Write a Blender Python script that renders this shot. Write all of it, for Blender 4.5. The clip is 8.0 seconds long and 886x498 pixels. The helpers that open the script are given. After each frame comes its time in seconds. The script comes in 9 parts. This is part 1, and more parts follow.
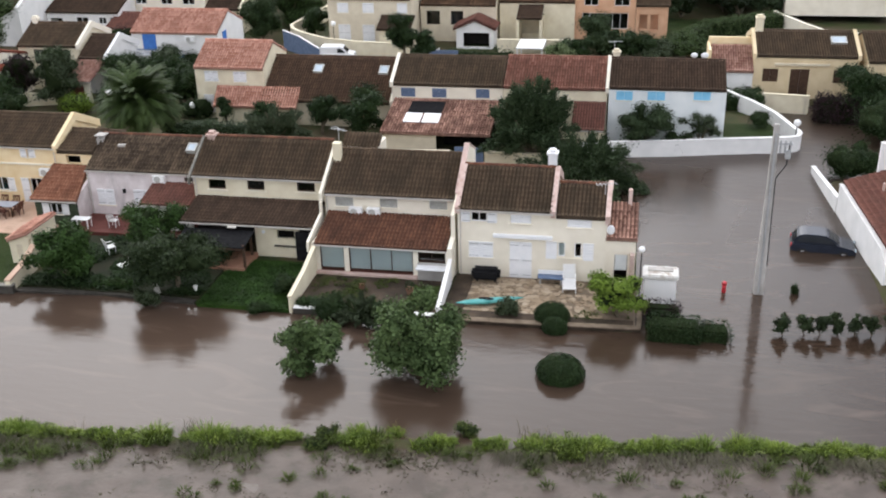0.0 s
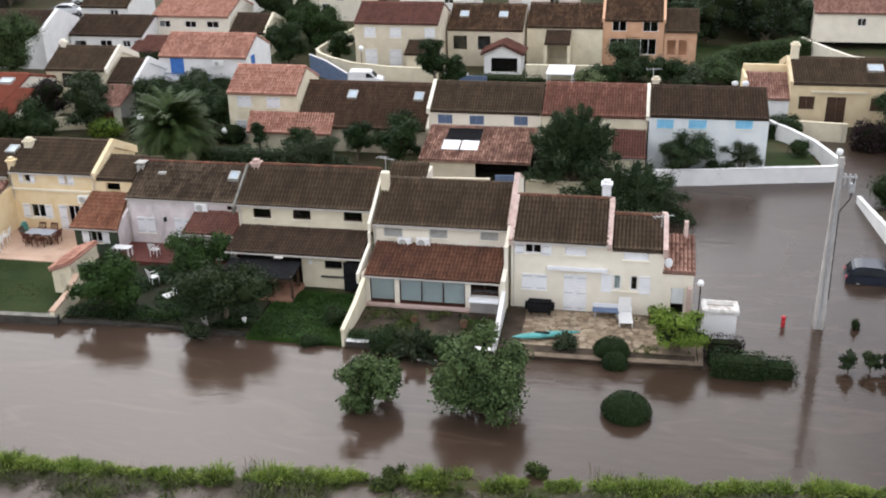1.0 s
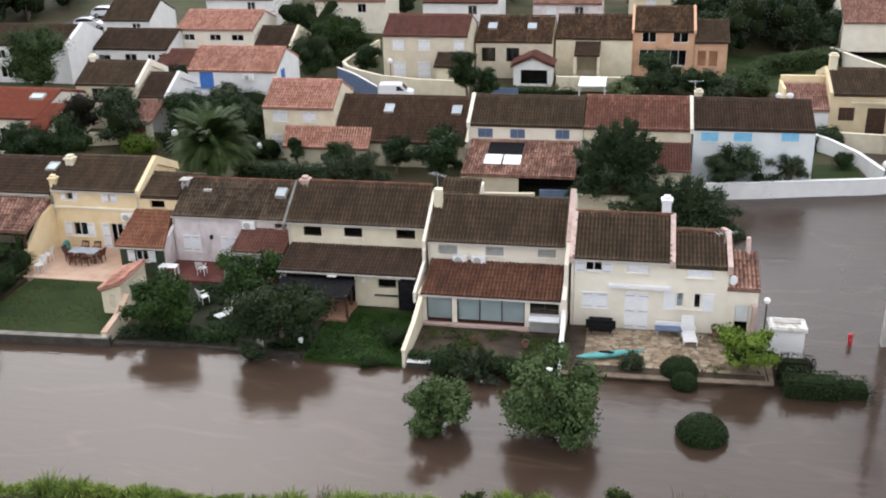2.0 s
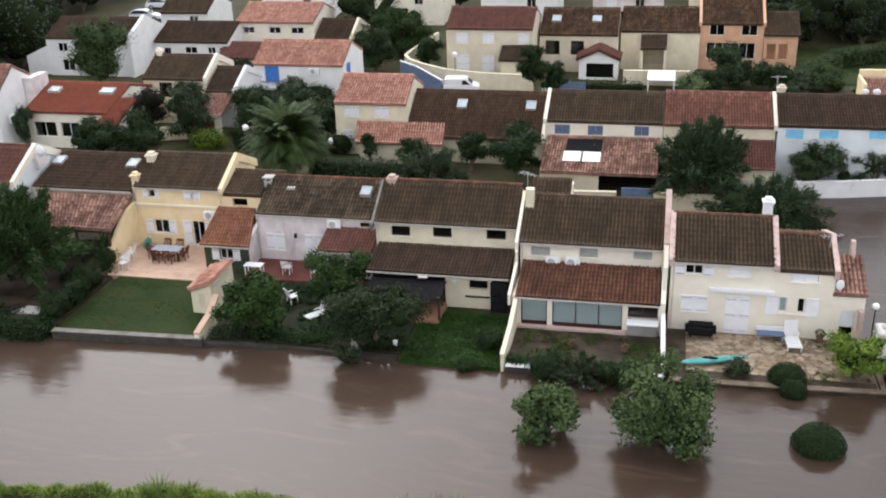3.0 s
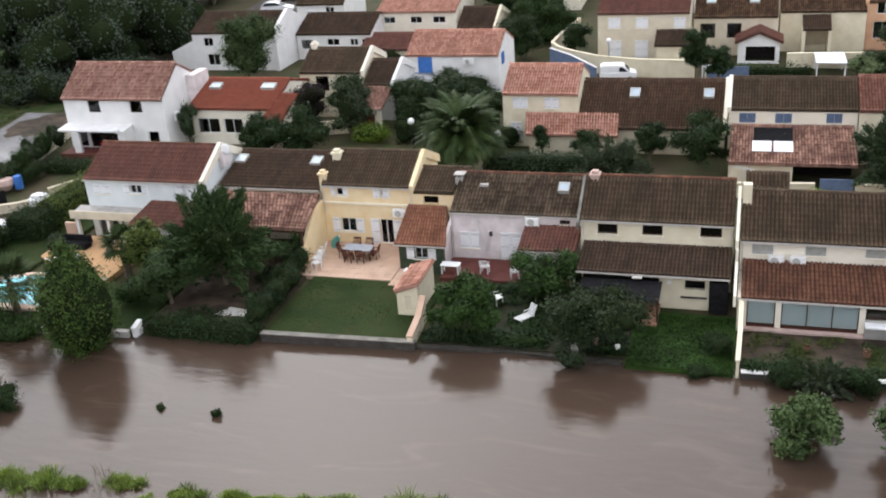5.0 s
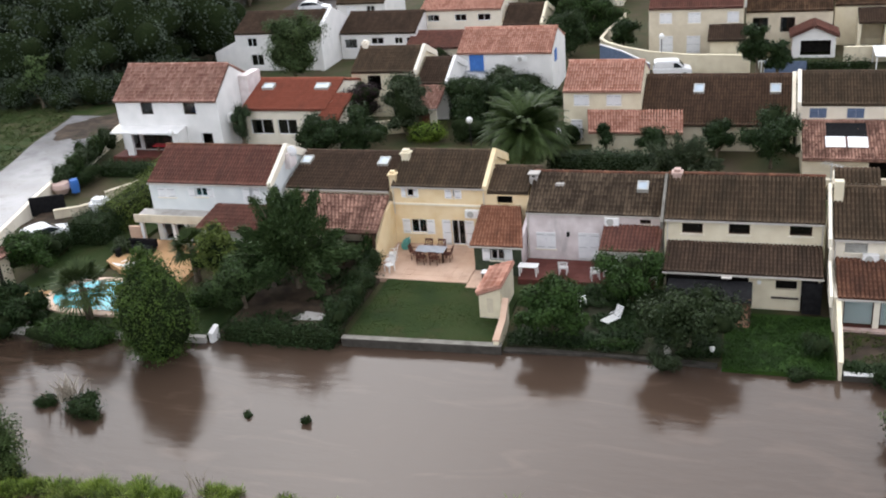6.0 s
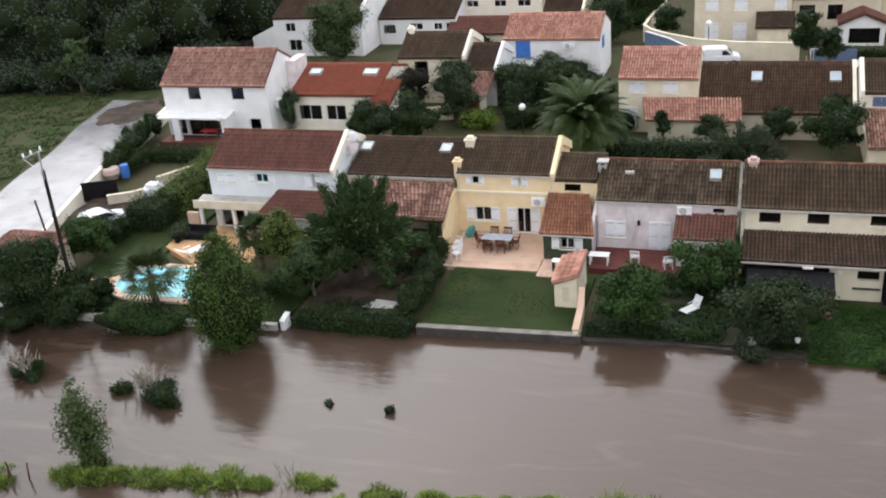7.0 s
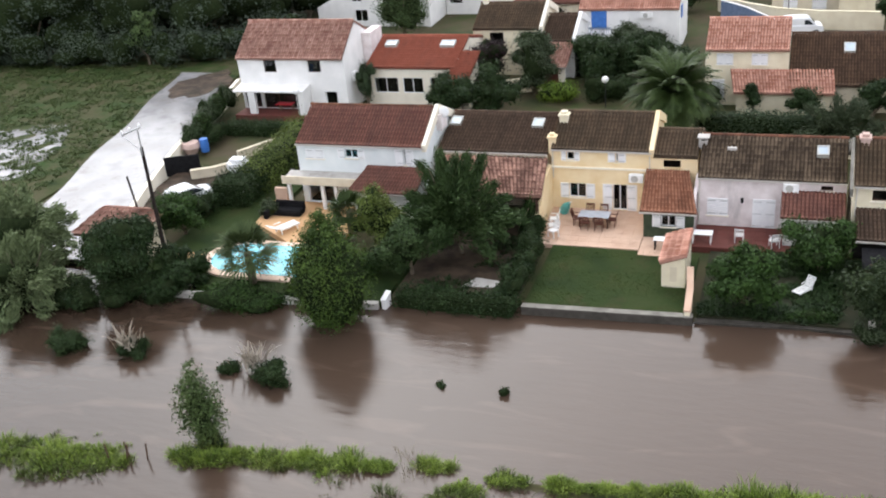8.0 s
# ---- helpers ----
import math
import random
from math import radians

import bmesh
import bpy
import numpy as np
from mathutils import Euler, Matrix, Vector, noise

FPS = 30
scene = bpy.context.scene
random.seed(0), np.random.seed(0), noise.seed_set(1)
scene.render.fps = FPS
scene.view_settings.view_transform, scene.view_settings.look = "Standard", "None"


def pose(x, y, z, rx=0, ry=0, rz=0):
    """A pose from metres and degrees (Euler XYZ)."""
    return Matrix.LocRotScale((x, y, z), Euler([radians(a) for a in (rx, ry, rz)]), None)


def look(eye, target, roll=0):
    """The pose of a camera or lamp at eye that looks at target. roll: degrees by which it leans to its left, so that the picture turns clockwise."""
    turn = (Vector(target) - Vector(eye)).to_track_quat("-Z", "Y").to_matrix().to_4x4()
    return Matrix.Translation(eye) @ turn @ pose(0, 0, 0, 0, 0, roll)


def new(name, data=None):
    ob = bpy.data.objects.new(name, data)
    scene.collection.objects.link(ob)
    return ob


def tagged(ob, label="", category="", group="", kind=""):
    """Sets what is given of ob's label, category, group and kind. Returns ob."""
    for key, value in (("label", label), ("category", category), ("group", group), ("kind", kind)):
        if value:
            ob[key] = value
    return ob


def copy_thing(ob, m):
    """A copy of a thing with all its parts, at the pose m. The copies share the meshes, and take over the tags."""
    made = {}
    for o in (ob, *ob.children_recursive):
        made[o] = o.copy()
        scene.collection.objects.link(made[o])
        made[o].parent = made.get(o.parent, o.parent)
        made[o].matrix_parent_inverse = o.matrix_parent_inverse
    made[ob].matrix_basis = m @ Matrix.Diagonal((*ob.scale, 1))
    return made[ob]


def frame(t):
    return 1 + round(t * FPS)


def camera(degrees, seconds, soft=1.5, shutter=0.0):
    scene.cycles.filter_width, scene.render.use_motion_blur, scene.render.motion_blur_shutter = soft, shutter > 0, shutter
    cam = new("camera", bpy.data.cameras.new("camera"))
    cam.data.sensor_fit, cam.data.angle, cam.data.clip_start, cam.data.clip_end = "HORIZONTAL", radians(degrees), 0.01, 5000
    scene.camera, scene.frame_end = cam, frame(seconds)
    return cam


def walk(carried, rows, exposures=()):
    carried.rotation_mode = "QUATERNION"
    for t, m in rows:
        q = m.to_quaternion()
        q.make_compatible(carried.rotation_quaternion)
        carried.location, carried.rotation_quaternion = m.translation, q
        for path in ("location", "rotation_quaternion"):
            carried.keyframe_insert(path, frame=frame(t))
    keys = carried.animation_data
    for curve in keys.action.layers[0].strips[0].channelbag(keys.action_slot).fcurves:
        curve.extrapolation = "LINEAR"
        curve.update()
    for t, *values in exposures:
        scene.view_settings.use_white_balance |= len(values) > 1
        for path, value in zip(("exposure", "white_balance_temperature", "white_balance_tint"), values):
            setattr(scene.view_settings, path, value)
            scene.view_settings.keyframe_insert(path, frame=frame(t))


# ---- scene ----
EXPOSURE = 0.9
cam = camera(47.7, 8.0, soft=2.0)
PATH = [
    (0, (-1.961, 0.985, 23.664), (-2.319, 2.77, 22.836), -1.5),
    (0.5, (-3.418, 1.332, 23.812), (-3.785, 3.125, 23.007), -1.4),
    (1, (-4.961, 1.495, 23.968), (-5.317, 3.297, 23.175), -1.2),
    (1.5, (-6.627, 1.709, 24.087), (-6.973, 3.519, 23.309), -1.4),
    (2.8, (-10.801, 2.157, 24.385), (-11.197, 3.957, 23.607), -1.8),
    (3, (-11.645, 2.206, 24.51), (-12.054, 3.995, 23.714), -1.9),
    (3.5, (-13.347, 2.192, 24.4), (-13.804, 3.965, 23.596), -2.3),
    (4, (-15.062, 2.157, 24.655), (-15.555, 3.916, 23.842), -3.6),
    (4.5, (-16.906, 2.226, 24.604), (-17.432, 3.981, 23.801), -4.1),
    (5, (-18.608, 2.434, 24.933), (-19.172, 4.17, 24.115), -4.4),
    (5.2, (-19.357, 2.426, 24.766), (-19.943, 4.157, 23.954), -5.1),
    (6.5, (-24.157, 2.254, 25.054), (-24.745, 3.977, 24.227), -5.3),
    (7, (-26.025, 1.826, 25.06), (-26.617, 3.541, 24.218), -5.0),
    (7.5, (-27.947, 1.754, 25.203), (-28.569, 3.442, 24.33), -5.0),
    (8, (-29.801, 1.58, 25.558), (-30.447, 3.248, 24.663), -5.8),
]
walk(cam, [(t, look(eye, target, roll)) for t, eye, target, roll in PATH], exposures=[(0.0, EXPOSURE - 0.02), (5.0, EXPOSURE), (6.6, EXPOSURE - 0.02), (8.0, EXPOSURE + 0.22)])

# ---- world and sun: a low overcast sky, no hard shadows ----
world = bpy.data.worlds.new("overcast_sky")
scene.world = world
world.use_nodes = True
wn = world.node_tree
wn.nodes.clear()
w_out = wn.nodes.new("ShaderNodeOutputWorld")
w_bg = wn.nodes.new("ShaderNodeBackground")
w_sky = wn.nodes.new("ShaderNodeTexSky")
w_sky.sky_type = "NISHITA"
w_sky.sun_disc = False
w_sky.sun_elevation = radians(42)
w_sky.sun_rotation = radians(-28)
w_sky.air_density, w_sky.dust_density, w_sky.ozone_density = 1.0, 6.0, 1.0
w_hue = wn.nodes.new("ShaderNodeHueSaturation")
w_hue.inputs["Saturation"].default_value = 0.12
wn.links.new(w_sky.outputs[0], w_hue.inputs["Color"])
w_mix = wn.nodes.new("ShaderNodeMix")
w_mix.data_type = "RGBA"
w_mix.inputs["Factor"].default_value = 0.8
wn.links.new(w_hue.outputs[0], w_mix.inputs[6])
w_mix.inputs[7].default_value = (7.6, 7.8, 8.65, 1)
wn.links.new(w_mix.outputs[2], w_bg.inputs["Color"])
w_bg.inputs["Strength"].default_value = 0.12
wn.links.new(w_bg.outputs[0], w_out.inputs["Surface"])
sun = new("sun", bpy.data.lights.new("sun", "SUN"))
sun.data.energy, sun.data.angle, sun.data.color = 0.5, radians(70), (1.0, 0.98, 0.96)
sun.matrix_world = look((-31, 58, 60), (0, 0, 0))

# ---- materials ----
MATS = {}


def material(name, colours, scale=3.0, rough=0.8, bump=0.15, bump_scale=30.0, metal=0.0, stain=None, stain_scale=0.6, stain_at=0.55, per_object=0.0, per_island=0.0, spec=0.5, streak=0.0):
    """Two-scale noise between the colours, with stains, grain and bump."""
    if name in MATS:
        return MATS[name]
    m = MATS[name] = bpy.data.materials.new(name)
    m.use_nodes = True
    nt = m.node_tree
    N, L = nt.nodes, nt.links
    b = N["Principled BSDF"]
    b.inputs["Roughness"].default_value, b.inputs["Metallic"].default_value = rough, metal
    b.inputs["Specular IOR Level"].default_value = spec if rough < 0.6 else spec * 0.35
    tc = N.new("ShaderNodeNewGeometry")
    n1 = N.new("ShaderNodeTexNoise")
    n1.inputs["Scale"].default_value, n1.inputs["Detail"].default_value = scale, 6
    L.new(tc.outputs["Position"], n1.inputs["Vector"])
    ramp = N.new("ShaderNodeValToRGB")
    el = ramp.color_ramp.elements
    el[0].position, el[1].position = 0.3, 0.7
    el[0].color, el[1].color = (*colours[0], 1), (*colours[-1], 1)
    for n, c in enumerate(colours[1:-1]):
        e = el.new(0.3 + 0.4 * (n + 1) / (len(colours) - 1))
        e.color = (*c, 1)
    fac = n1.outputs["Fac"]
    if per_object or per_island:
        src = N.new("ShaderNodeObjectInfo").outputs["Random"] if per_object else tc.outputs["Random Per Island"]
        mix = N.new("ShaderNodeMix")
        mix.inputs["Factor"].default_value = per_object or per_island
        L.new(fac, mix.inputs["A"])
        mr = N.new("ShaderNodeMapRange")
        mr.inputs["To Min"].default_value, mr.inputs["To Max"].default_value = 0.25, 0.75
        L.new(src, mr.inputs["Value"])
        L.new(mr.outputs[0], mix.inputs["B"])
        fac = mix.outputs["Result"]
    L.new(fac, ramp.inputs["Fac"])
    col = ramp.outputs["Color"]
    if stain:
        n2 = N.new("ShaderNodeTexNoise")
        n2.inputs["Scale"].default_value, n2.inputs["Detail"].default_value, n2.inputs["Roughness"].default_value = stain_scale, 8, 0.7
        if streak:
            mp = N.new("ShaderNodeMapping")
            mp.inputs["Scale"].default_value = (1, 1, streak)
            L.new(tc.outputs["Position"], mp.inputs["Vector"])
            L.new(mp.outputs[0], n2.inputs["Vector"])
        else:
            L.new(tc.outputs["Position"], n2.inputs["Vector"])
        r2 = N.new("ShaderNodeMapRange")
        r2.inputs["From Min"].default_value, r2.inputs["From Max"].default_value = stain_at, stain_at + 0.18
        L.new(n2.outputs["Fac"], r2.inputs["Value"])
        mx = N.new("ShaderNodeMix")
        mx.data_type = "RGBA"
        L.new(r2.outputs[0], mx.inputs["Factor"])
        L.new(col, mx.inputs[6])
        mx.inputs[7].default_value = (*stain, 1)
        col = mx.outputs[2]
    L.new(col, b.inputs["Base Color"])
    if bump:
        n3 = N.new("ShaderNodeTexNoise")
        n3.inputs["Scale"].default_value, n3.inputs["Detail"].default_value = bump_scale, 4
        L.new(tc.outputs["Position"], n3.inputs["Vector"])
        bp = N.new("ShaderNodeBump")
        bp.inputs["Strength"].default_value, bp.inputs["Distance"].default_value = bump, 0.03
        L.new(n3.outputs["Fac"], bp.inputs["Height"])
        L.new(bp.outputs[0], b.inputs["Normal"])
    return m


def tile_material(name, a, b_, stain, stain_at=0.5, vary=0.6):
    """Roof tiles: each tile its own tone, with lichen and dirt over several tiles."""
    m = MATS[name] = bpy.data.materials.new(name)
    m.use_nodes = True
    N, L = m.node_tree.nodes, m.node_tree.links
    b = N["Principled BSDF"]
    b.inputs["Roughness"].default_value = 0.85
    b.inputs["Specular IOR Level"].default_value = 0.12
    uv = N.new("ShaderNodeUVMap")
    fl = N.new("ShaderNodeVectorMath")
    fl.operation = "FLOOR"
    L.new(uv.outputs[0], fl.inputs[0])
    wh = N.new("ShaderNodeTexWhiteNoise")
    wh.noise_dimensions = "2D"
    L.new(fl.outputs[0], wh.inputs["Vector"])
    geo = N.new("ShaderNodeNewGeometry")
    n1 = N.new("ShaderNodeTexNoise")
    n1.inputs["Scale"].default_value, n1.inputs["Detail"].default_value = 1.1, 7
    L.new(geo.outputs["Position"], n1.inputs["Vector"])
    mv = N.new("ShaderNodeMix")
    mv.inputs["Factor"].default_value = vary
    L.new(n1.outputs["Fac"], mv.inputs["A"])
    L.new(wh.outputs["Value"], mv.inputs["B"])
    mx = N.new("ShaderNodeMix")
    mx.data_type = "RGBA"
    L.new(mv.outputs["Result"], mx.inputs["Factor"])
    mx.inputs[6].default_value, mx.inputs[7].default_value = (*a, 1), (*b_, 1)
    # the nose of each tile is painted paler, as light along the course edge
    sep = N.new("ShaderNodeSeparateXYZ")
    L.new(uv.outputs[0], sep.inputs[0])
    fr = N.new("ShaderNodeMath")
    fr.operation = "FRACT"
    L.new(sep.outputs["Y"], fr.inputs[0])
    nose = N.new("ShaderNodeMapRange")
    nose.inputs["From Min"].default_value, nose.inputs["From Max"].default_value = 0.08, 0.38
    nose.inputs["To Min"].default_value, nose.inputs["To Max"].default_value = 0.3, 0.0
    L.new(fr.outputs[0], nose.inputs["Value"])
    # mixes in the paler nose colour, a painted highlight
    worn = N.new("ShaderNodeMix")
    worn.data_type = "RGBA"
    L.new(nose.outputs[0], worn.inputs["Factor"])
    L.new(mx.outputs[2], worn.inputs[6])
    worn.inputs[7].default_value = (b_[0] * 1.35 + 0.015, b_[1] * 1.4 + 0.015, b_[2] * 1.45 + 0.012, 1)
    n2 = N.new("ShaderNodeTexNoise")
    n2.inputs["Scale"].default_value, n2.inputs["Detail"].default_value, n2.inputs["Roughness"].default_value = 0.6, 9, 0.75
    mp = N.new("ShaderNodeMapping")
    mp.inputs["Scale"].default_value = (2.2, 0.7, 0.7)
    L.new(geo.outputs["Position"], mp.inputs["Vector"])
    L.new(mp.outputs[0], n2.inputs["Vector"])
    r2 = N.new("ShaderNodeMapRange")
    r2.inputs["From Min"].default_value, r2.inputs["From Max"].default_value = stain_at - 0.1, stain_at + 0.12
    L.new(n2.outputs["Fac"], r2.inputs["Value"])
    m2 = N.new("ShaderNodeMix")
    m2.data_type = "RGBA"
    thin = N.new("ShaderNodeMath")
    thin.operation = "MULTIPLY"
    thin.inputs[1].default_value = 0.8
    L.new(r2.outputs[0], thin.inputs[0])
    L.new(thin.outputs[0], m2.inputs["Factor"])
    L.new(worn.outputs[2], m2.inputs[6])
    m2.inputs[7].default_value = (*stain, 1)
    # shade painted into the channels between the barrels
    fu = N.new("ShaderNodeMath")
    fu.operation = "FRACT"
    L.new(sep.outputs["X"], fu.inputs[0])
    off = N.new("ShaderNodeMath")
    off.operation = "SUBTRACT"
    off.inputs[1].default_value = 0.5
    L.new(fu.outputs[0], off.inputs[0])
    ab = N.new("ShaderNodeMath")
    ab.operation = "ABSOLUTE"
    L.new(off.outputs[0], ab.inputs[0])
    chan_shade = N.new("ShaderNodeMapRange")
    chan_shade.inputs["From Min"].default_value, chan_shade.inputs["From Max"].default_value, chan_shade.inputs["To Max"].default_value = 0.24, 0.44, 0.55
    L.new(ab.outputs[0], chan_shade.inputs["Value"])
    m3 = N.new("ShaderNodeMix")
    m3.data_type = "RGBA"
    L.new(chan_shade.outputs[0], m3.inputs["Factor"])
    L.new(m2.outputs[2], m3.inputs[6])
    m3.inputs[7].default_value = (a[0] * 0.5, a[1] * 0.54, a[2] * 0.58, 1)
    L.new(m3.outputs[2], b.inputs["Base Color"])
    n3 = N.new("ShaderNodeTexNoise")
    n3.inputs["Scale"].default_value = 25
    L.new(geo.outputs["Position"], n3.inputs["Vector"])
    bp = N.new("ShaderNodeBump")
    bp.inputs["Strength"].default_value, bp.inputs["Distance"].default_value = 0.3, 0.02
    L.new(n3.outputs["Fac"], bp.inputs["Height"])
    L.new(bp.outputs[0], b.inputs["Normal"])
    return m


def leaf_material(name, dark, light, rough=0.55):
    m = material(name, [dark, tuple((p + q) / 2 for p, q in zip(dark, light)), light], scale=0.9, rough=rough, bump=0, per_island=0.45, spec=0.12)
    return m


def glass_material():
    m = MATS["window_glass"] = bpy.data.materials.new("window_glass")
    m.use_nodes = True
    b = m.node_tree.nodes["Principled BSDF"]
    b.inputs["Base Color"].default_value = (0.75, 0.82, 0.82, 1)
    b.inputs["Roughness"].default_value = 0.03
    b.inputs["Transmission Weight"].default_value = 1.0
    b.inputs["IOR"].default_value = 1.45
    return m


def water_material(name, deep, silt, rough=0.06, ripple=0.12):
    """Muddy flood water: opaque silt under a glossy, faintly rippled surface."""
    m = MATS[name] = bpy.data.materials.new(name)
    m.use_nodes = True
    N, L = m.node_tree.nodes, m.node_tree.links
    b = N["Principled BSDF"]
    b.inputs["IOR"].default_value = 1.39
    geo = N.new("ShaderNodeNewGeometry")
    n1 = N.new("ShaderNodeTexNoise")
    n1.inputs["Scale"].default_value, n1.inputs["Detail"].default_value, n1.inputs["Distortion"].default_value = 0.09, 6, 1.2
    L.new(geo.outputs["Position"], n1.inputs["Vector"])
    mx = N.new("ShaderNodeMix")
    mx.data_type = "RGBA"
    # the colour is paler near x = -29 and darker to either side
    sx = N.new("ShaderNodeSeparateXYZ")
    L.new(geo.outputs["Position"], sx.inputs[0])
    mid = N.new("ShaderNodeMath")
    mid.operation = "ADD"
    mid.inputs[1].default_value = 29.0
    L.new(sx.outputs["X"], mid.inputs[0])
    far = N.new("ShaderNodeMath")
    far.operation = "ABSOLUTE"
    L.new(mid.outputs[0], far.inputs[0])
    mid_band = N.new("ShaderNodeMapRange")
    mid_band.inputs["From Min"].default_value, mid_band.inputs["From Max"].default_value = 6, 36
    mid_band.inputs["To Min"].default_value, mid_band.inputs["To Max"].default_value = 1.0, 0.0
    L.new(far.outputs[0], mid_band.inputs["Value"])
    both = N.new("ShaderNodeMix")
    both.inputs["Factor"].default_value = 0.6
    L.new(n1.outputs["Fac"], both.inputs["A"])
    L.new(mid_band.outputs[0], both.inputs["B"])
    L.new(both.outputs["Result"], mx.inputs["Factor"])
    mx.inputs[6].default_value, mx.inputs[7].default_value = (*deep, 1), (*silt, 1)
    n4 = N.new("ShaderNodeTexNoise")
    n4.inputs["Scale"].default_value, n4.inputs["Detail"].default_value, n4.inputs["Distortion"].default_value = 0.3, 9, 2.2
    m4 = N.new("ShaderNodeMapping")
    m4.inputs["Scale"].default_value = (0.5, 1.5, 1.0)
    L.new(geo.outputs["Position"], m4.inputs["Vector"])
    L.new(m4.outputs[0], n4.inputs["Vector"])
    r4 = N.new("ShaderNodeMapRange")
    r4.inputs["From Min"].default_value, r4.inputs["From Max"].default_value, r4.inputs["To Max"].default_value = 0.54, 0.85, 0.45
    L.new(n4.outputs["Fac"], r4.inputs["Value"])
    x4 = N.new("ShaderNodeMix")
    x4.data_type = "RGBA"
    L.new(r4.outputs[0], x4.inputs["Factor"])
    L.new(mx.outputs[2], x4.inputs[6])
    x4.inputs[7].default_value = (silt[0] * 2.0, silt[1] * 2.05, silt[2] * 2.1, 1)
    L.new(x4.outputs[2], b.inputs["Base Color"])
    mr = N.new("ShaderNodeMapRange")
    mr.inputs["From Min"].default_value, mr.inputs["From Max"].default_value = 0.35, 0.7
    mr.inputs["To Min"].default_value, mr.inputs["To Max"].default_value = rough * 0.5, rough * 2.2
    L.new(n1.outputs["Fac"], mr.inputs["Value"])
    # wind and current ruffle the open street more than the sheltered water in front
    ruff = N.new("ShaderNodeMapRange")
    ruff.inputs["From Min"].default_value, ruff.inputs["From Max"].default_value = 44, 62
    ruff.inputs["To Min"].default_value, ruff.inputs["To Max"].default_value = 0.0, 0.2
    L.new(sx.outputs["Y"], ruff.inputs["Value"])
    total = N.new("ShaderNodeMath")
    total.operation = "ADD"
    L.new(mr.outputs[0], total.inputs[0])
    L.new(ruff.outputs[0], total.inputs[1])
    L.new(total.outputs[0], b.inputs["Roughness"])
    n2 = N.new("ShaderNodeTexNoise")
    n2.inputs["Scale"].default_value, n2.inputs["Detail"].default_value = 1.3, 5
    mp = N.new("ShaderNodeMapping")
    mp.inputs["Scale"].default_value = (0.55, 1.7, 1.0)
    L.new(geo.outputs["Position"], mp.inputs["Vector"])
    L.new(mp.outputs[0], n2.inputs["Vector"])
    n5 = N.new("ShaderNodeTexNoise")
    n5.inputs["Scale"].default_value, n5.inputs["Detail"].default_value = 7.0, 3
    L.new(mp.outputs[0], n5.inputs["Vector"])
    fine = N.new("ShaderNodeBump")
    fine.inputs["Strength"].default_value, fine.inputs["Distance"].default_value = 0.3, 0.012
    L.new(n5.outputs["Fac"], fine.inputs["Height"])
    bp = N.new("ShaderNodeBump")
    bp.inputs["Strength"].default_value, bp.inputs["Distance"].default_value = ripple, 0.05
    L.new(fine.outputs[0], bp.inputs["Normal"])
    L.new(n2.outputs["Fac"], bp.inputs["Height"])
    L.new(bp.outputs[0], b.inputs["Normal"])
    return m


M_glass = glass_material()
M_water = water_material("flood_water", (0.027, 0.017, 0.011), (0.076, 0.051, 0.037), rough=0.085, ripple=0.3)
M_pool = material("pool_water", [(0.05, 0.42, 0.5), (0.12, 0.6, 0.65)], scale=0.8, rough=0.05, bump=0.1, bump_scale=3)
M_cream = material("cream_render", [(0.6696, 0.594, 0.432), (0.7776, 0.7128, 0.54)], scale=1.2, stain=(0.4536, 0.3996, 0.3024), stain_at=0.62, streak=0.25)
M_cream2 = material("pale_cream_render", [(0.7458, 0.6893, 0.565), (0.8362, 0.7797, 0.6554)], scale=1.2, stain=(0.5085, 0.452, 0.3616), stain_at=0.62, streak=0.25)
M_yellow = material("yellow_render", [(0.7344, 0.57, 0.325), (0.8208, 0.684, 0.45)], scale=1.2, stain=(0.54, 0.4104, 0.25), stain_at=0.62, streak=0.25)
M_pinkwhite = material("faded_pink_render", [(0.598, 0.528, 0.5124), (0.782, 0.72, 0.7076)], scale=1.6, stain=(0.414, 0.384, 0.3782), stain_at=0.55, streak=0.3)
M_white = material("white_render", [(0.72, 0.72, 0.7), (0.82, 0.81, 0.79)], scale=1.0, stain=(0.5, 0.49, 0.46), stain_at=0.64, streak=0.2)
M_bluewhite = material("bluish_white_render", [(0.66, 0.70, 0.70), (0.76, 0.79, 0.78)], scale=1.0, stain=(0.5, 0.52, 0.53), stain_at=0.64, streak=0.2)
M_orange = material("orange_render", [(0.58, 0.33, 0.2), (0.68, 0.42, 0.27)], scale=1.2, stain=(0.42, 0.26, 0.17), stain_at=0.64, streak=0.25)
M_sand = material("sand_render", [(0.575, 0.506, 0.3795), (0.69, 0.621, 0.483)], scale=1.2, stain=(0.3795, 0.3335, 0.2645), stain_at=0.58, streak=0.25)
M_paint = material("white_paint", [(0.76, 0.77, 0.78), (0.83, 0.83, 0.83)], scale=4, rough=0.45, bump=0.03, stain=(0.6, 0.6, 0.6), stain_at=0.66)
M_greyshut = material("grey_roller_shutter", [(0.36, 0.36, 0.33), (0.46, 0.46, 0.43)], scale=4, rough=0.6, bump=0.05)
M_blue = material("blue_paint", [(0.03, 0.13, 0.42), (0.05, 0.18, 0.52)], scale=3, rough=0.5, bump=0.05)
M_greyblue = material("grey_blue_paint", [(0.10, 0.14, 0.22), (0.15, 0.2, 0.3)], scale=3, rough=0.6, bump=0.05)
M_skyblue = material("sky_blue_paint", [(0.22, 0.52, 0.72), (0.3, 0.6, 0.78)], scale=3, rough=0.6, bump=0.05)
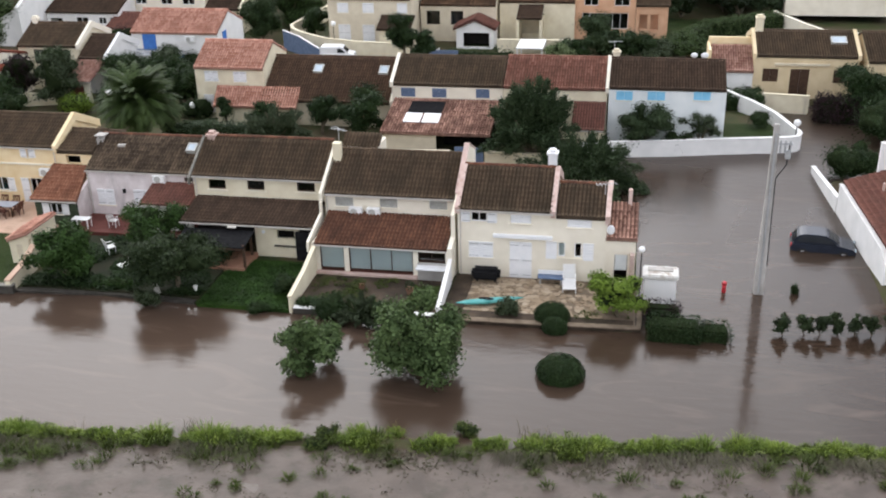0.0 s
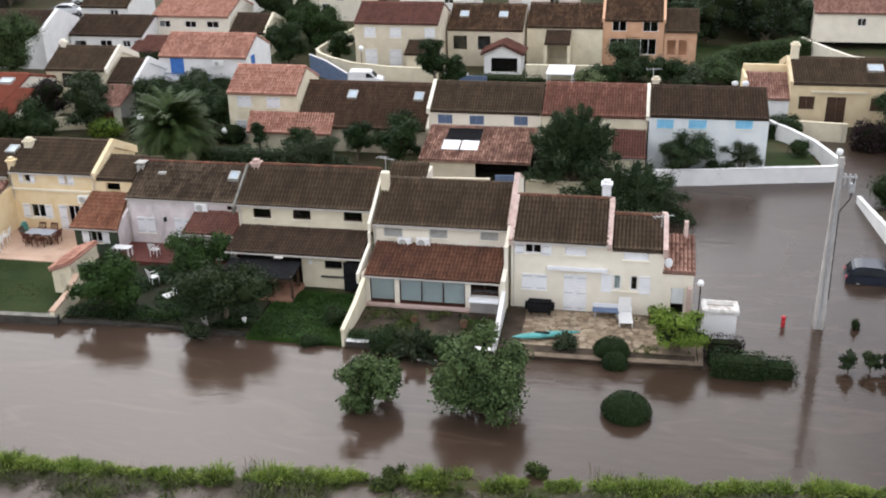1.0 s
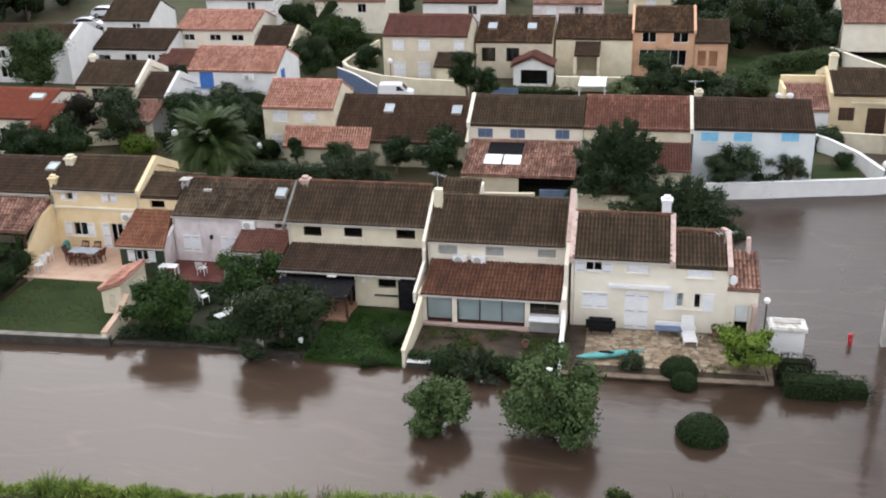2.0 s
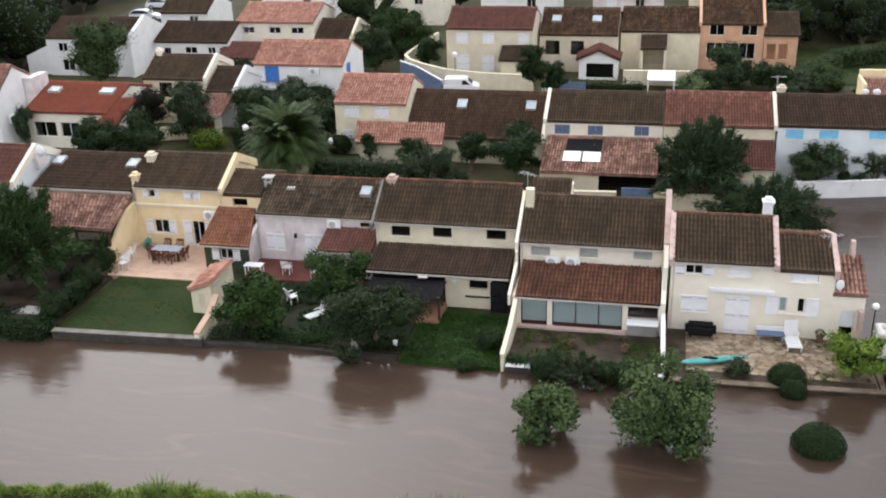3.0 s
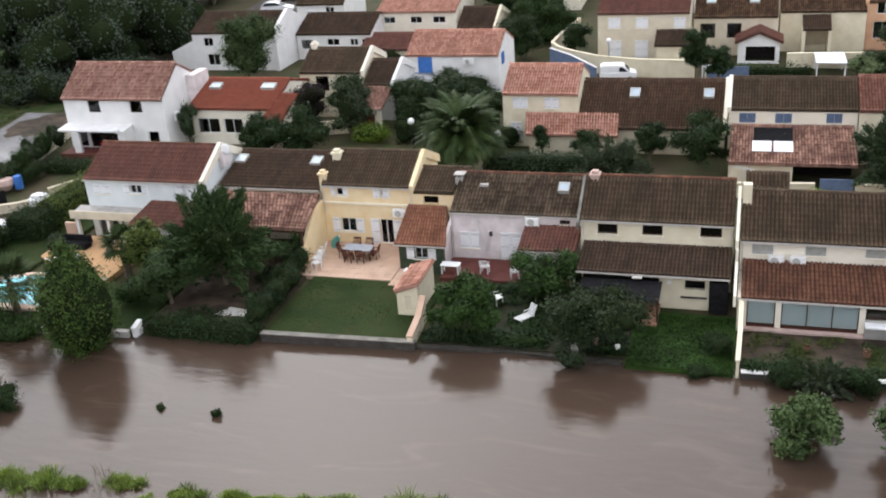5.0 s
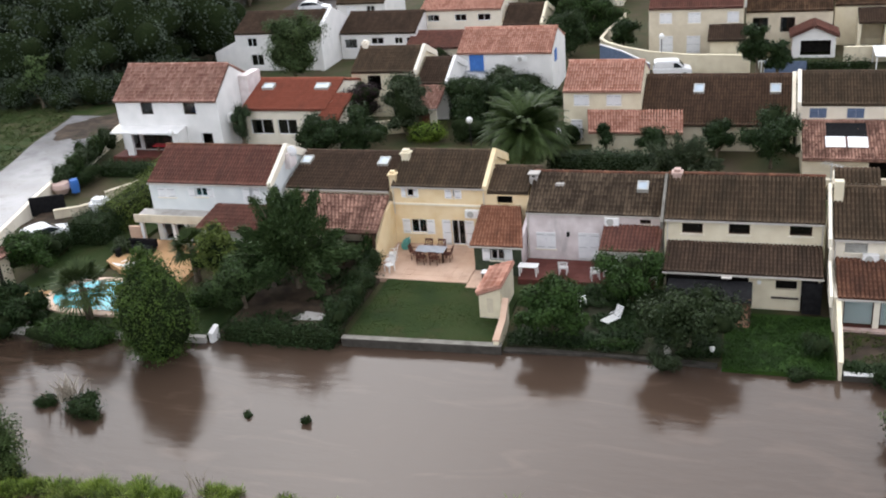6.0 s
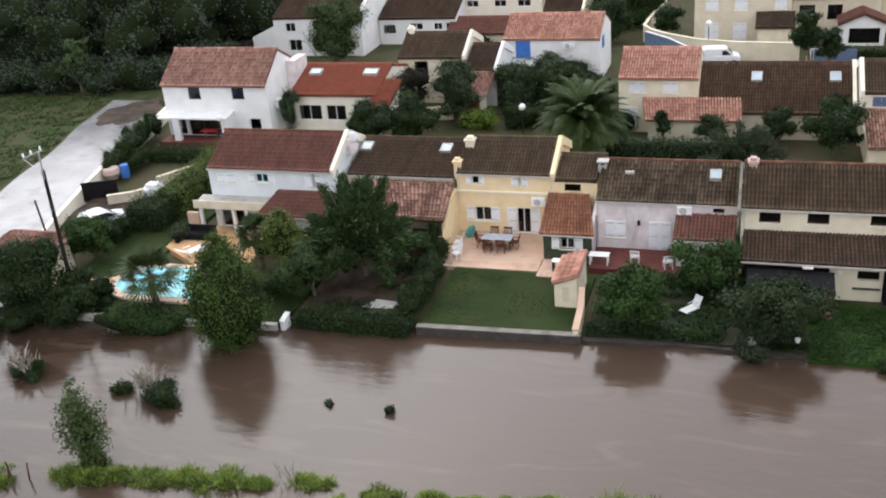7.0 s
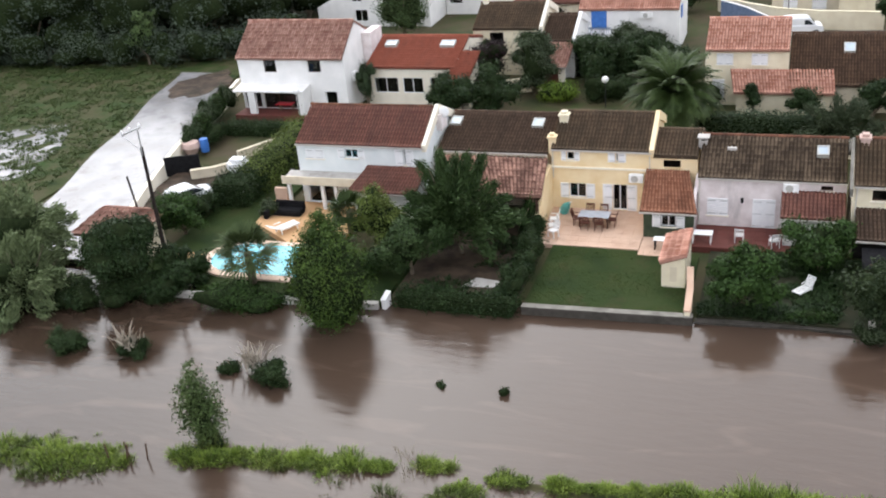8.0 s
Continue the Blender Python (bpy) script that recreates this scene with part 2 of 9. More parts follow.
# near-black colour stands in for the shade of unlit rooms and porches
M_roomshade = material("room_shade", [(0.012, 0.011, 0.01), (0.025, 0.022, 0.02)], scale=3, rough=0.9, bump=0)
M_brownwood = material("dark_brown_wood", [(0.05, 0.03, 0.02), (0.1, 0.06, 0.04)], scale=6, rough=0.7)
M_redwood = material("dark_red_brown_wood", [(0.07, 0.028, 0.02), (0.12, 0.05, 0.035)], scale=6, rough=0.7)
M_tarred = material("tarred_pole_wood", [(0.012, 0.009, 0.007), (0.03, 0.022, 0.018)], scale=6, rough=0.75)
M_wood = material("weathered_wood", [(0.2, 0.14, 0.09), (0.32, 0.24, 0.17)], scale=6, rough=0.8)
M_metal = material("galvanised_metal", [(0.42, 0.43, 0.43), (0.55, 0.56, 0.56)], scale=5, rough=0.45, metal=0.6, bump=0.05)
M_gutter = material("zinc_gutter", [(0.5, 0.47, 0.42), (0.6, 0.57, 0.52)], scale=4, rough=0.6, bump=0.03)
M_black = material("black_cover", [(0.008, 0.008, 0.009), (0.018, 0.018, 0.019)], scale=5, rough=0.85, bump=0.1, spec=0.15)
M_concrete = material("concrete", [(0.36, 0.34, 0.31), (0.48, 0.46, 0.43)], scale=2, rough=0.85, stain=(0.22, 0.2, 0.18), stain_at=0.56)
M_stone = material("garden_stone", [(0.0468, 0.04212, 0.0351), (0.07488, 0.06786, 0.0585)], scale=3, rough=0.9, bump=0.4, bump_scale=8, stain=(0.0234, 0.0234, 0.01638), stain_at=0.52)
M_greycap = material("grey_wall_coping", [(0.15, 0.14, 0.12), (0.24, 0.23, 0.2)], scale=2, rough=0.85, stain=(0.09, 0.085, 0.07), stain_at=0.52)
M_clay = material("brown_clay_pot", [(0.16, 0.085, 0.055), (0.25, 0.14, 0.095)], scale=4, rough=0.8)
M_wornlid = material("worn_white_paint", [(0.58, 0.56, 0.52), (0.74, 0.73, 0.7)], scale=2.5, rough=0.6, stain=(0.26, 0.19, 0.13), stain_at=0.5, stain_scale=1.6)
M_joint = material("muddy_joints", [(0.13, 0.098, 0.068), (0.23, 0.18, 0.13)], scale=2.5, rough=0.8, bump=0.4, bump_scale=10)
M_slab = material("crazy_paving_slab", [(0.2, 0.145, 0.095), (0.32, 0.245, 0.165), (0.42, 0.34, 0.25)], scale=1.4, rough=0.7, bump=0.35, per_object=0.6, stain=(0.13, 0.09, 0.06), stain_at=0.56, stain_scale=0.9)
M_terracotta = material("terracotta_terrace", [(0.5, 0.335, 0.24), (0.6, 0.43, 0.325)], scale=0.8, rough=0.7, per_object=0.2, stain=(0.38, 0.25, 0.18), stain_at=0.56)
M_brownterrace = material("brown_terrace_tile", [(0.27, 0.14, 0.09), (0.36, 0.2, 0.135)], scale=1.5, rough=0.7, per_object=0.3)
M_redterrace = material("red_terrace_tile", [(0.095, 0.03, 0.024), (0.14, 0.048, 0.038)], scale=2, rough=0.6, per_object=0.5)
M_orangepave = material("orange_pool_paving", [(0.4836, 0.2808, 0.1326), (0.5616, 0.3588, 0.195)], scale=1.5, rough=0.7, per_object=0.5)
M_poolkerb = material("pale_pool_kerb", [(0.62, 0.45, 0.33), (0.74, 0.58, 0.46)], scale=2, rough=0.7, stain=(0.5, 0.36, 0.27), stain_at=0.6)
M_coping = material("weathered_pink_coping", [(0.46, 0.32, 0.27), (0.6, 0.47, 0.42)], scale=3, rough=0.8, stain=(0.34, 0.27, 0.24), stain_at=0.55)
M_soil = material("wet_soil", [(0.022, 0.016, 0.011), (0.05, 0.036, 0.025), (0.085, 0.06, 0.042)], scale=1.1, rough=0.75, bump=0.7, bump_scale=5, stain=(0.018, 0.018, 0.009), stain_at=0.52)
M_lawn = material("lawn_ground", [(0.011, 0.024, 0.004), (0.02, 0.036, 0.007), (0.03, 0.042, 0.011)], scale=0.6, rough=0.9, bump=0.6, bump_scale=14, stain=(0.045, 0.038, 0.016), stain_at=0.54, stain_scale=0.45)
M_ground = material("ground_soil_and_grass", [(0.02835, 0.0405, 0.01458), (0.0567, 0.05265, 0.0243), (0.0729, 0.0567, 0.03645)], scale=0.35, rough=0.9, bump=0.5, bump_scale=5, stain=(0.0405, 0.06075, 0.0162), stain_scale=0.2, stain_at=0.52)
M_asphalt = material("old_asphalt", [(0.042, 0.0372, 0.033), (0.072, 0.063, 0.057)], scale=1.2, rough=0.7, stain=(0.096, 0.078, 0.066), stain_at=0.58)
M_wetroad = material("wet_concrete_road", [(0.16, 0.157, 0.16), (0.32, 0.316, 0.32)], scale=0.7, rough=0.2, bump=0.3, bump_scale=2, stain=(0.13, 0.12, 0.11), stain_at=0.5, stain_scale=0.35)
M_carpaint = material("dark_car_paint", [(0.012, 0.016, 0.028), (0.02, 0.026, 0.04)], scale=2, rough=0.18, bump=0)
M_carwhite = material("white_car_paint", [(0.74, 0.75, 0.76), (0.82, 0.83, 0.84)], scale=2, rough=0.25, bump=0)
M_carglass = material("car_glass", [(0.02, 0.025, 0.03), (0.03, 0.035, 0.04)], scale=2, rough=0.05, bump=0)
M_rubber = material("tyre_rubber", [(0.015, 0.015, 0.015), (0.03, 0.03, 0.03)], scale=8, rough=0.9)
M_red = material("red_paint", [(0.42, 0.02, 0.03), (0.52, 0.04, 0.05)], scale=4, rough=0.4, bump=0.05)
M_turq = material("turquoise_plastic", [(0.045, 0.28, 0.265), (0.12, 0.42, 0.4)], scale=3, rough=0.45, bump=0.03, stain=(0.08, 0.3, 0.28), stain_at=0.56)
M_tabletop = material("pale_blue_grey_tabletop", [(0.3, 0.33, 0.38), (0.4, 0.43, 0.48)], scale=3, rough=0.35, bump=0.03)
M_plastic = material("white_plastic", [(0.78, 0.78, 0.76), (0.84, 0.84, 0.83)], scale=4, rough=0.4, bump=0.03)
M_bark = material("bark", [(0.09, 0.07, 0.05), (0.18, 0.15, 0.11)], scale=5, rough=0.95, bump=0.6, bump_scale=12)
M_skylight = material("skylight_glass", [(0.3, 0.36, 0.42), (0.42, 0.5, 0.56)], scale=1, rough=0.06, bump=0)
M_curtain = material("pale_blind", [(0.609, 0.65, 0.648), (0.725, 0.754, 0.7425)], scale=2, rough=0.5, bump=0.03)
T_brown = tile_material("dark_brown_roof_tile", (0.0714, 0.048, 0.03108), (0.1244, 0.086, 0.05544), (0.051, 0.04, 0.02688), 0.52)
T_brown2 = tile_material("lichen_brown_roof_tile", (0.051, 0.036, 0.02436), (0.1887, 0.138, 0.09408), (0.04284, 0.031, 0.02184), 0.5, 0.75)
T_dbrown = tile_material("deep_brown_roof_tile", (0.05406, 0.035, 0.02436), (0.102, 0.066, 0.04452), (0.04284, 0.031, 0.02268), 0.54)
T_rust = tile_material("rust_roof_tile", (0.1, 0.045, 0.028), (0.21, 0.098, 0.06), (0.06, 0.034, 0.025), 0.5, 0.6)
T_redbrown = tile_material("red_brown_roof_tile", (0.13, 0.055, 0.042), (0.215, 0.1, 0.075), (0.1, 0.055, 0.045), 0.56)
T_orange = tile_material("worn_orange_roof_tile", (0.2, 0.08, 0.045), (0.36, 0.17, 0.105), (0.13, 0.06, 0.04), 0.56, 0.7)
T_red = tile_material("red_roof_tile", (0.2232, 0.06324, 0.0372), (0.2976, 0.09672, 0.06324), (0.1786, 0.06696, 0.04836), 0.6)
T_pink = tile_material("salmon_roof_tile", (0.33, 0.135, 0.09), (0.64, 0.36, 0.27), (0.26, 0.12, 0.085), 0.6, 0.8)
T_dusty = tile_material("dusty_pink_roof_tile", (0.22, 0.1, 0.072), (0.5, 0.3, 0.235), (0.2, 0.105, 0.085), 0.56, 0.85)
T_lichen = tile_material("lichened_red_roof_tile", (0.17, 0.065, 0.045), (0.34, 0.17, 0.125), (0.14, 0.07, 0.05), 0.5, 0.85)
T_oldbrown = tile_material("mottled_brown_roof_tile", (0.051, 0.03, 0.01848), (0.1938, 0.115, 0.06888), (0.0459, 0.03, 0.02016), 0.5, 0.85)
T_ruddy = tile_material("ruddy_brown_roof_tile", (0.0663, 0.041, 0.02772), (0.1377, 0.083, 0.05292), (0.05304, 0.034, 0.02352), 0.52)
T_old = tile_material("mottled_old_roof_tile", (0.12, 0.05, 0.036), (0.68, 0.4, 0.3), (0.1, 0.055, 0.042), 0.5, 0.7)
L_mid = leaf_material("green_leaves", (0.0135, 0.033, 0.0072), (0.042, 0.081, 0.0175))
L_fig = leaf_material("grey_green_broad_leaves", (0.024, 0.046, 0.014), (0.1, 0.145, 0.052))
L_dark = leaf_material("dark_green_leaves", (0.0085, 0.0195, 0.0065), (0.0285, 0.052, 0.0155))
L_dolive = leaf_material("dark_olive_leaves", (0.011, 0.02, 0.008), (0.034, 0.051, 0.018))
L_conifer = leaf_material("conifer_leaves", (0.014, 0.033, 0.007), (0.072, 0.115, 0.021))
L_deep = leaf_material("forest_leaves", (0.02, 0.034, 0.018), (0.05, 0.075, 0.034))
# lifted grey-green, with the haze of distance put into the leaf colour
L_forest = material("hazy_wood_leaves", [(0.034, 0.047, 0.036), (0.056, 0.073, 0.052), (0.072, 0.096, 0.062)], scale=0.35, rough=0.6, bump=0, per_object=0.35, spec=0.1)
L_olive = leaf_material("olive_leaves", (0.02635, 0.03828, 0.0186), (0.06324, 0.08246, 0.04417))
L_light = leaf_material("yellow_green_leaves", (0.07905, 0.1302, 0.01628), (0.1739, 0.2511, 0.03906))
L_grass = leaf_material("wild_grass", (0.055, 0.1, 0.014), (0.2, 0.262, 0.045))
L_dry = leaf_material("dry_grass", (0.0992, 0.0806, 0.0372), (0.2108, 0.1736, 0.093))
L_weed = leaf_material("bank_weed_leaves", (0.022, 0.034, 0.008), (0.085, 0.11, 0.026))
L_drowned = leaf_material("silted_grass", (0.04, 0.038, 0.022), (0.1, 0.09, 0.058))
L_lawn = leaf_material("lawn_grass_blades", (0.02, 0.04, 0.007), (0.06, 0.085, 0.02))
L_bright = leaf_material("bright_grass_blades", (0.009, 0.026, 0.004), (0.029, 0.065, 0.011))
L_field = leaf_material("field_grass_blades", (0.03, 0.055, 0.014), (0.075, 0.097, 0.032))
L_sage = leaf_material("sage_leaves", (0.05, 0.075, 0.03), (0.17, 0.21, 0.1))
L_slope = leaf_material("slope_hedge_leaves", (0.026, 0.045, 0.016), (0.07, 0.105, 0.036))
L_young = leaf_material("young_tree_leaves", (0.025, 0.045, 0.012), (0.075, 0.11, 0.035))
L_feather = leaf_material("feathery_grey_green_leaves", (0.016, 0.03, 0.013), (0.055, 0.082, 0.036))
L_pine = leaf_material("pine_sprays", (0.016, 0.035, 0.011), (0.056, 0.09, 0.029))
L_yel = leaf_material("yellowish_leaves", (0.04, 0.062, 0.012), (0.12, 0.155, 0.032))
L_purple = leaf_material("purple_leaves", (0.01116, 0.0062, 0.00744), (0.0279, 0.01364, 0.01612))
L_palm = leaf_material("palm_leaves", (0.01785, 0.03315, 0.008925), (0.051, 0.0765, 0.02167))
L_fanpalm = leaf_material("fan_palm_leaves", (0.028, 0.047, 0.016), (0.085, 0.115, 0.045))
L_plume = leaf_material("pampas_plumes", (0.22, 0.19, 0.145), (0.45, 0.4, 0.33))

# ---- builders ----
def box(bm, x0, x1, y0, y1, z0, z1, bevel=0.0):
    vs = [bm.verts.new(p) for p in ((x0, y0, z0), (x1, y0, z0), (x1, y1, z0), (x0, y1, z0), (x0, y0, z1), (x1, y0, z1), (x1, y1, z1), (x0, y1, z1))]
    fs = [bm.faces.new([vs[i] for i in q]) for q in ((3, 2, 1, 0), (4, 5, 6, 7), (0, 1, 5, 4), (1, 2, 6, 5), (2, 3, 7, 6), (3, 0, 4, 7))]
    if bevel:
        edges = list({e for f in fs for e in f.edges})
        bmesh.ops.bevel(bm, geom=edges, offset=bevel, segments=2, affect="EDGES")
    return bm


def boxed(*args, bevel=0.0):
    return box(bmesh.new(), *args, bevel=bevel)


def prism(bm, profile, axis, a, b):
    """A flat outline pushed along an axis: 'x' outlines are (y, z), 'y' outlines (x, z), 'z' outlines (x, y)."""
    put = {"x": lambda p, s: (s, p[0], p[1]), "y": lambda p, s: (p[0], s, p[1]), "z": lambda p, s: (p[0], p[1], s)}[axis]
    v0, v1 = [bm.verts.new(put(p, a)) for p in profile], [bm.verts.new(put(p, b)) for p in profile]
    n = len(profile)
    bm.faces.new(v0)
    bm.faces.new(v1[::-1])
    for i in range(n):
        bm.faces.new((v0[i], v1[i], v1[(i + 1) % n], v0[(i + 1) % n]))
    bmesh.ops.recalc_face_normals(bm, faces=bm.faces)
    return bm


def tube(bm, pts, radii, sides=8):
    """A tapered tube along points."""
    rings = []
    for i, p in enumerate(pts):
        p = Vector(p)
        d = (Vector(pts[min(i + 1, len(pts) - 1)]) - Vector(pts[max(i - 1, 0)])).normalized()
        u = d.orthogonal().normalized()
        v = d.cross(u)
        r = radii[min(i, len(radii) - 1)]
        rings.append([bm.verts.new(p + r * (math.cos(k * math.tau / sides) * u + math.sin(k * math.tau / sides) * v)) for k in range(sides)])
    for a, b in zip(rings, rings[1:]):
        # line the rings up, so that the tube does not twist
        best = min(range(sides), key=lambda s: sum((a[k].co - b[(k + s) % sides].co).length for k in range(sides)))
        for k in range(sides):
            bm.faces.new((a[k], a[(k + 1) % sides], b[(k + 1 + best) % sides], b[(k + best) % sides]))
    bm.faces.new(rings[0][::-1])
    bm.faces.new(rings[-1])
    bmesh.ops.recalc_face_normals(bm, faces=bm.faces)
    return bm


def ball(bm, c, r, seg=12):
    rx, ry, rz = (r, r, r) if not isinstance(r, tuple) else r
    bmesh.ops.create_uvsphere(bm, u_segments=seg, v_segments=seg // 2 + 2, radius=1, matrix=Matrix.Translation(c) @ Matrix.Diagonal((rx, ry, rz, 1)))
    return bm


def linked(name, mesh, mat, parent, label=""):
    ob = new(name, mesh)
    if mat:
        mesh.materials.append(mat)
    if parent:
        ob.parent = parent
        if parent.parent is None:
            ob.matrix_parent_inverse = parent.matrix_basis.inverted()
    if label:
        ob["label"] = label
    return ob


def part(name, bm, mat, parent=None, label="", smooth=False):
    mesh = bpy.data.meshes.new(name)
    bm.to_mesh(mesh)
    bm.free()
    if smooth:
        for p in mesh.polygons:
            p.use_smooth = True
    return linked(name, mesh, mat, parent, label)


def thing(name, label, category, x=0.0, y=0.0, z=0.0, group="", kind=""):
    ob = new(name)
    ob.empty_display_size = 0.3
    ob.location = (x, y, z)
    return tagged(ob, label, category, group, kind)


def mesh_from(name, verts, faces, uvs=None):
    mesh = bpy.data.meshes.new(name)
    nv, nf, k = len(verts), len(faces), faces.shape[1]
    mesh.vertices.add(nv)
    mesh.vertices.foreach_set("co", np.asarray(verts, np.float32).ravel())
    mesh.loops.add(nf * k)
    mesh.loops.foreach_set("vertex_index", np.asarray(faces, np.int32).ravel())
    mesh.polygons.add(nf)
    mesh.polygons.foreach_set("loop_start", np.arange(0, nf * k, k, dtype=np.int32))
    mesh.update(calc_edges=True)
    if uvs is not None:
        lay = mesh.uv_layers.new(name="UVMap")
        lay.data.foreach_set("uv", np.asarray(uvs, np.float32)[np.asarray(faces).ravel()].ravel())
    mesh.validate()
    return mesh


def roof_slope(parent, mat, el, er, rl, rr, pitch=0.2, course=0.36, name="roof_tiles", label="", height=0.11):
    """Barrel tiles in overlapping courses on a slope given by its eave (left, right) and ridge (left, right) corners."""
    el, er, rl, rr = (np.array(p, float) for p in (el, er, rl, rr))
    width, run = np.linalg.norm(er - el), np.linalg.norm((rl + rr - el - er) / 2)
    nc, nr, sub = max(2, round(width / pitch)), max(1, round(run / course)), 4
    normal = np.cross(er - el, rl - el)
    normal /= np.linalg.norm(normal)
    if normal[2] < 0:
        normal = -normal
    u = np.arange(nc * sub + 1) / (nc * sub)
    wave = np.abs(np.sin(np.pi * u * nc)) ** 0.75 * height
    rows = []
    for r in range(nr):
        rows += [(r / nr, 0.06, r + 0.02), ((r + 0.995) / nr, 0.0, r + 0.98)]
    rng = np.random.default_rng(int(abs(el[0] * 31 + el[1] * 17 + rl[2] * 7)) + nc)
    tilejit = rng.normal(0, 0.009, (nr, nc))
    verts, uvs = [], []
    for v, lift, tv in rows:
        a, b = el + (rl - el) * v, er + (rr - er) * v
        base = a + (b - a) * u[:, None]
        jit = np.append(np.repeat(tilejit[min(int(tv), nr - 1)], sub), 0)
        verts.append(base + normal * (wave + lift + jit)[:, None])
        uvs.append(np.stack([u * nc * 0.9999 + 0.0001, np.full(len(u), tv)], 1))
    n = len(u)
    verts, uvs = np.concatenate(verts), np.concatenate(uvs)
    i = np.arange((len(rows) - 1) * n).reshape(-1, n)[:, :-1].ravel()
    faces = np.stack([i, i + 1, i + n + 1, i + n], 1)
    # the slab under the tiles
    k = len(verts)
    corner = np.array([el, er, rr, rl])
    verts = np.concatenate([verts, corner - normal * 0.005, corner - normal * 0.12])
    uvs = np.concatenate([uvs, np.zeros((8, 2))])
    slab = [[k + 4, k + 7, k + 6, k + 5], [k, k + 4, k + 5, k + 1], [k + 1, k + 5, k + 6, k + 2], [k + 2, k + 6, k + 7, k + 3], [k + 3, k + 7, k + 4, k], [k, k + 1, k + 2, k + 3]]
    faces = np.concatenate([faces, slab])
    return linked(name, mesh_from(name, verts, faces, uvs), mat, parent, label)


def ridge_row(parent, mat, a, b, radius=0.11, name="ridge_tiles", label=""):
    """A row of half-round ridge tiles, each a little proud of the next."""
    a, b = Vector(a), Vector(b)
    n = max(2, round((b - a).length / 0.4))
    side = (b - a).cross(Vector((0, 0, 1))).normalized()
    verts, faces = [], []
    for i in range(n):
        p, q = a.lerp(b, i / n), a.lerp(b, (i + 1.06) / n)
        for c, r in ((p, radius * 1.12), (q, radius * 0.92)):
            for k in range(6):
                t = math.pi * k / 5
                verts.append(c + side * (math.cos(t) * r) + Vector((0, 0, math.sin(t) * r * 0.9 + 0.02)))
        o = i * 12
        faces += [[o + k, o + k + 1, o + k + 7, o + k + 6] for k in range(5)]
    verts = np.array([tuple(v) for v in verts])
    uv = np.stack([np.zeros(len(verts)) + 0.5, np.repeat(np.arange(n), 12) + 0.5], 1)
    return linked(name, mesh_from(name, verts, np.array(faces), uv), mat, parent, label)


def wall_holes(bm, x0, x1, z0, z1, y, thick, holes, ztop=None):
    """A wall in the xz plane from y back to y + thick, with rectangular openings (x0, x1, z0, z1) right through it. ztop(x): a sloped top."""
    xs = sorted({x0, x1, *(h for q in holes for h in q[:2])})
    zs = sorted({z0, z1, *(h for q in holes for h in q[2:])})
    inside = lambda a, b: any(q[0] - 1e-6 <= a <= q[1] + 1e-6 and q[2] - 1e-6 <= b <= q[3] + 1e-6 for q in holes)
    for i in range(len(xs) - 1):
        for j in range(len(zs) - 1):
            a, b, c, d = xs[i], xs[i + 1], zs[j], zs[j + 1]
            if inside((a + b) / 2, (c + d) / 2):
                continue
            for yy in (y, y + thick):
                q = [bm.verts.new(p) for p in ((a, yy, c), (b, yy, c), (b, yy, d), (a, yy, d))]
                bm.faces.new(q if yy == y else q[::-1])
    edge = [(x0, x1, z0, z1, 1)] + [(*h, -1) for h in holes]
    for a, b, c, d, s in edge:
        for p, q in (((a, c), (b, c)), ((b, c), (b, d)), ((b, d), (a, d)), ((a, d), (a, c))):
            f = [bm.verts.new(v) for v in ((p[0], y, p[1]), (p[0], y + thick, p[1]), (q[0], y + thick, q[1]), (q[0], y, q[1]))]
            bm.faces.new(f if s > 0 else f[::-1])
    bmesh.ops.remove_doubles(bm, verts=bm.verts, dist=1e-4)
    return bm


def slats(bm, x0, x1, z0, z1, y0, y1, n=9):
    """A louvred panel in one piece: overlapping slats between solid top and bottom rails."""
    h = (z1 - z0 - 0.12) / n
    prof = [(y1, z0), (y0, z0), (y0, z0 + 0.06)]
    for k in range(n):
        z = z0 + 0.06 + k * h
        prof += [(y0 + 0.022, z + 0.001), (y0 + 0.004, z + h * 0.9)]
    prof += [(y0, z1 - 0.058), (y0, z1), (y1, z1)]
    return prism(bm, prof, "x", x0, x1)


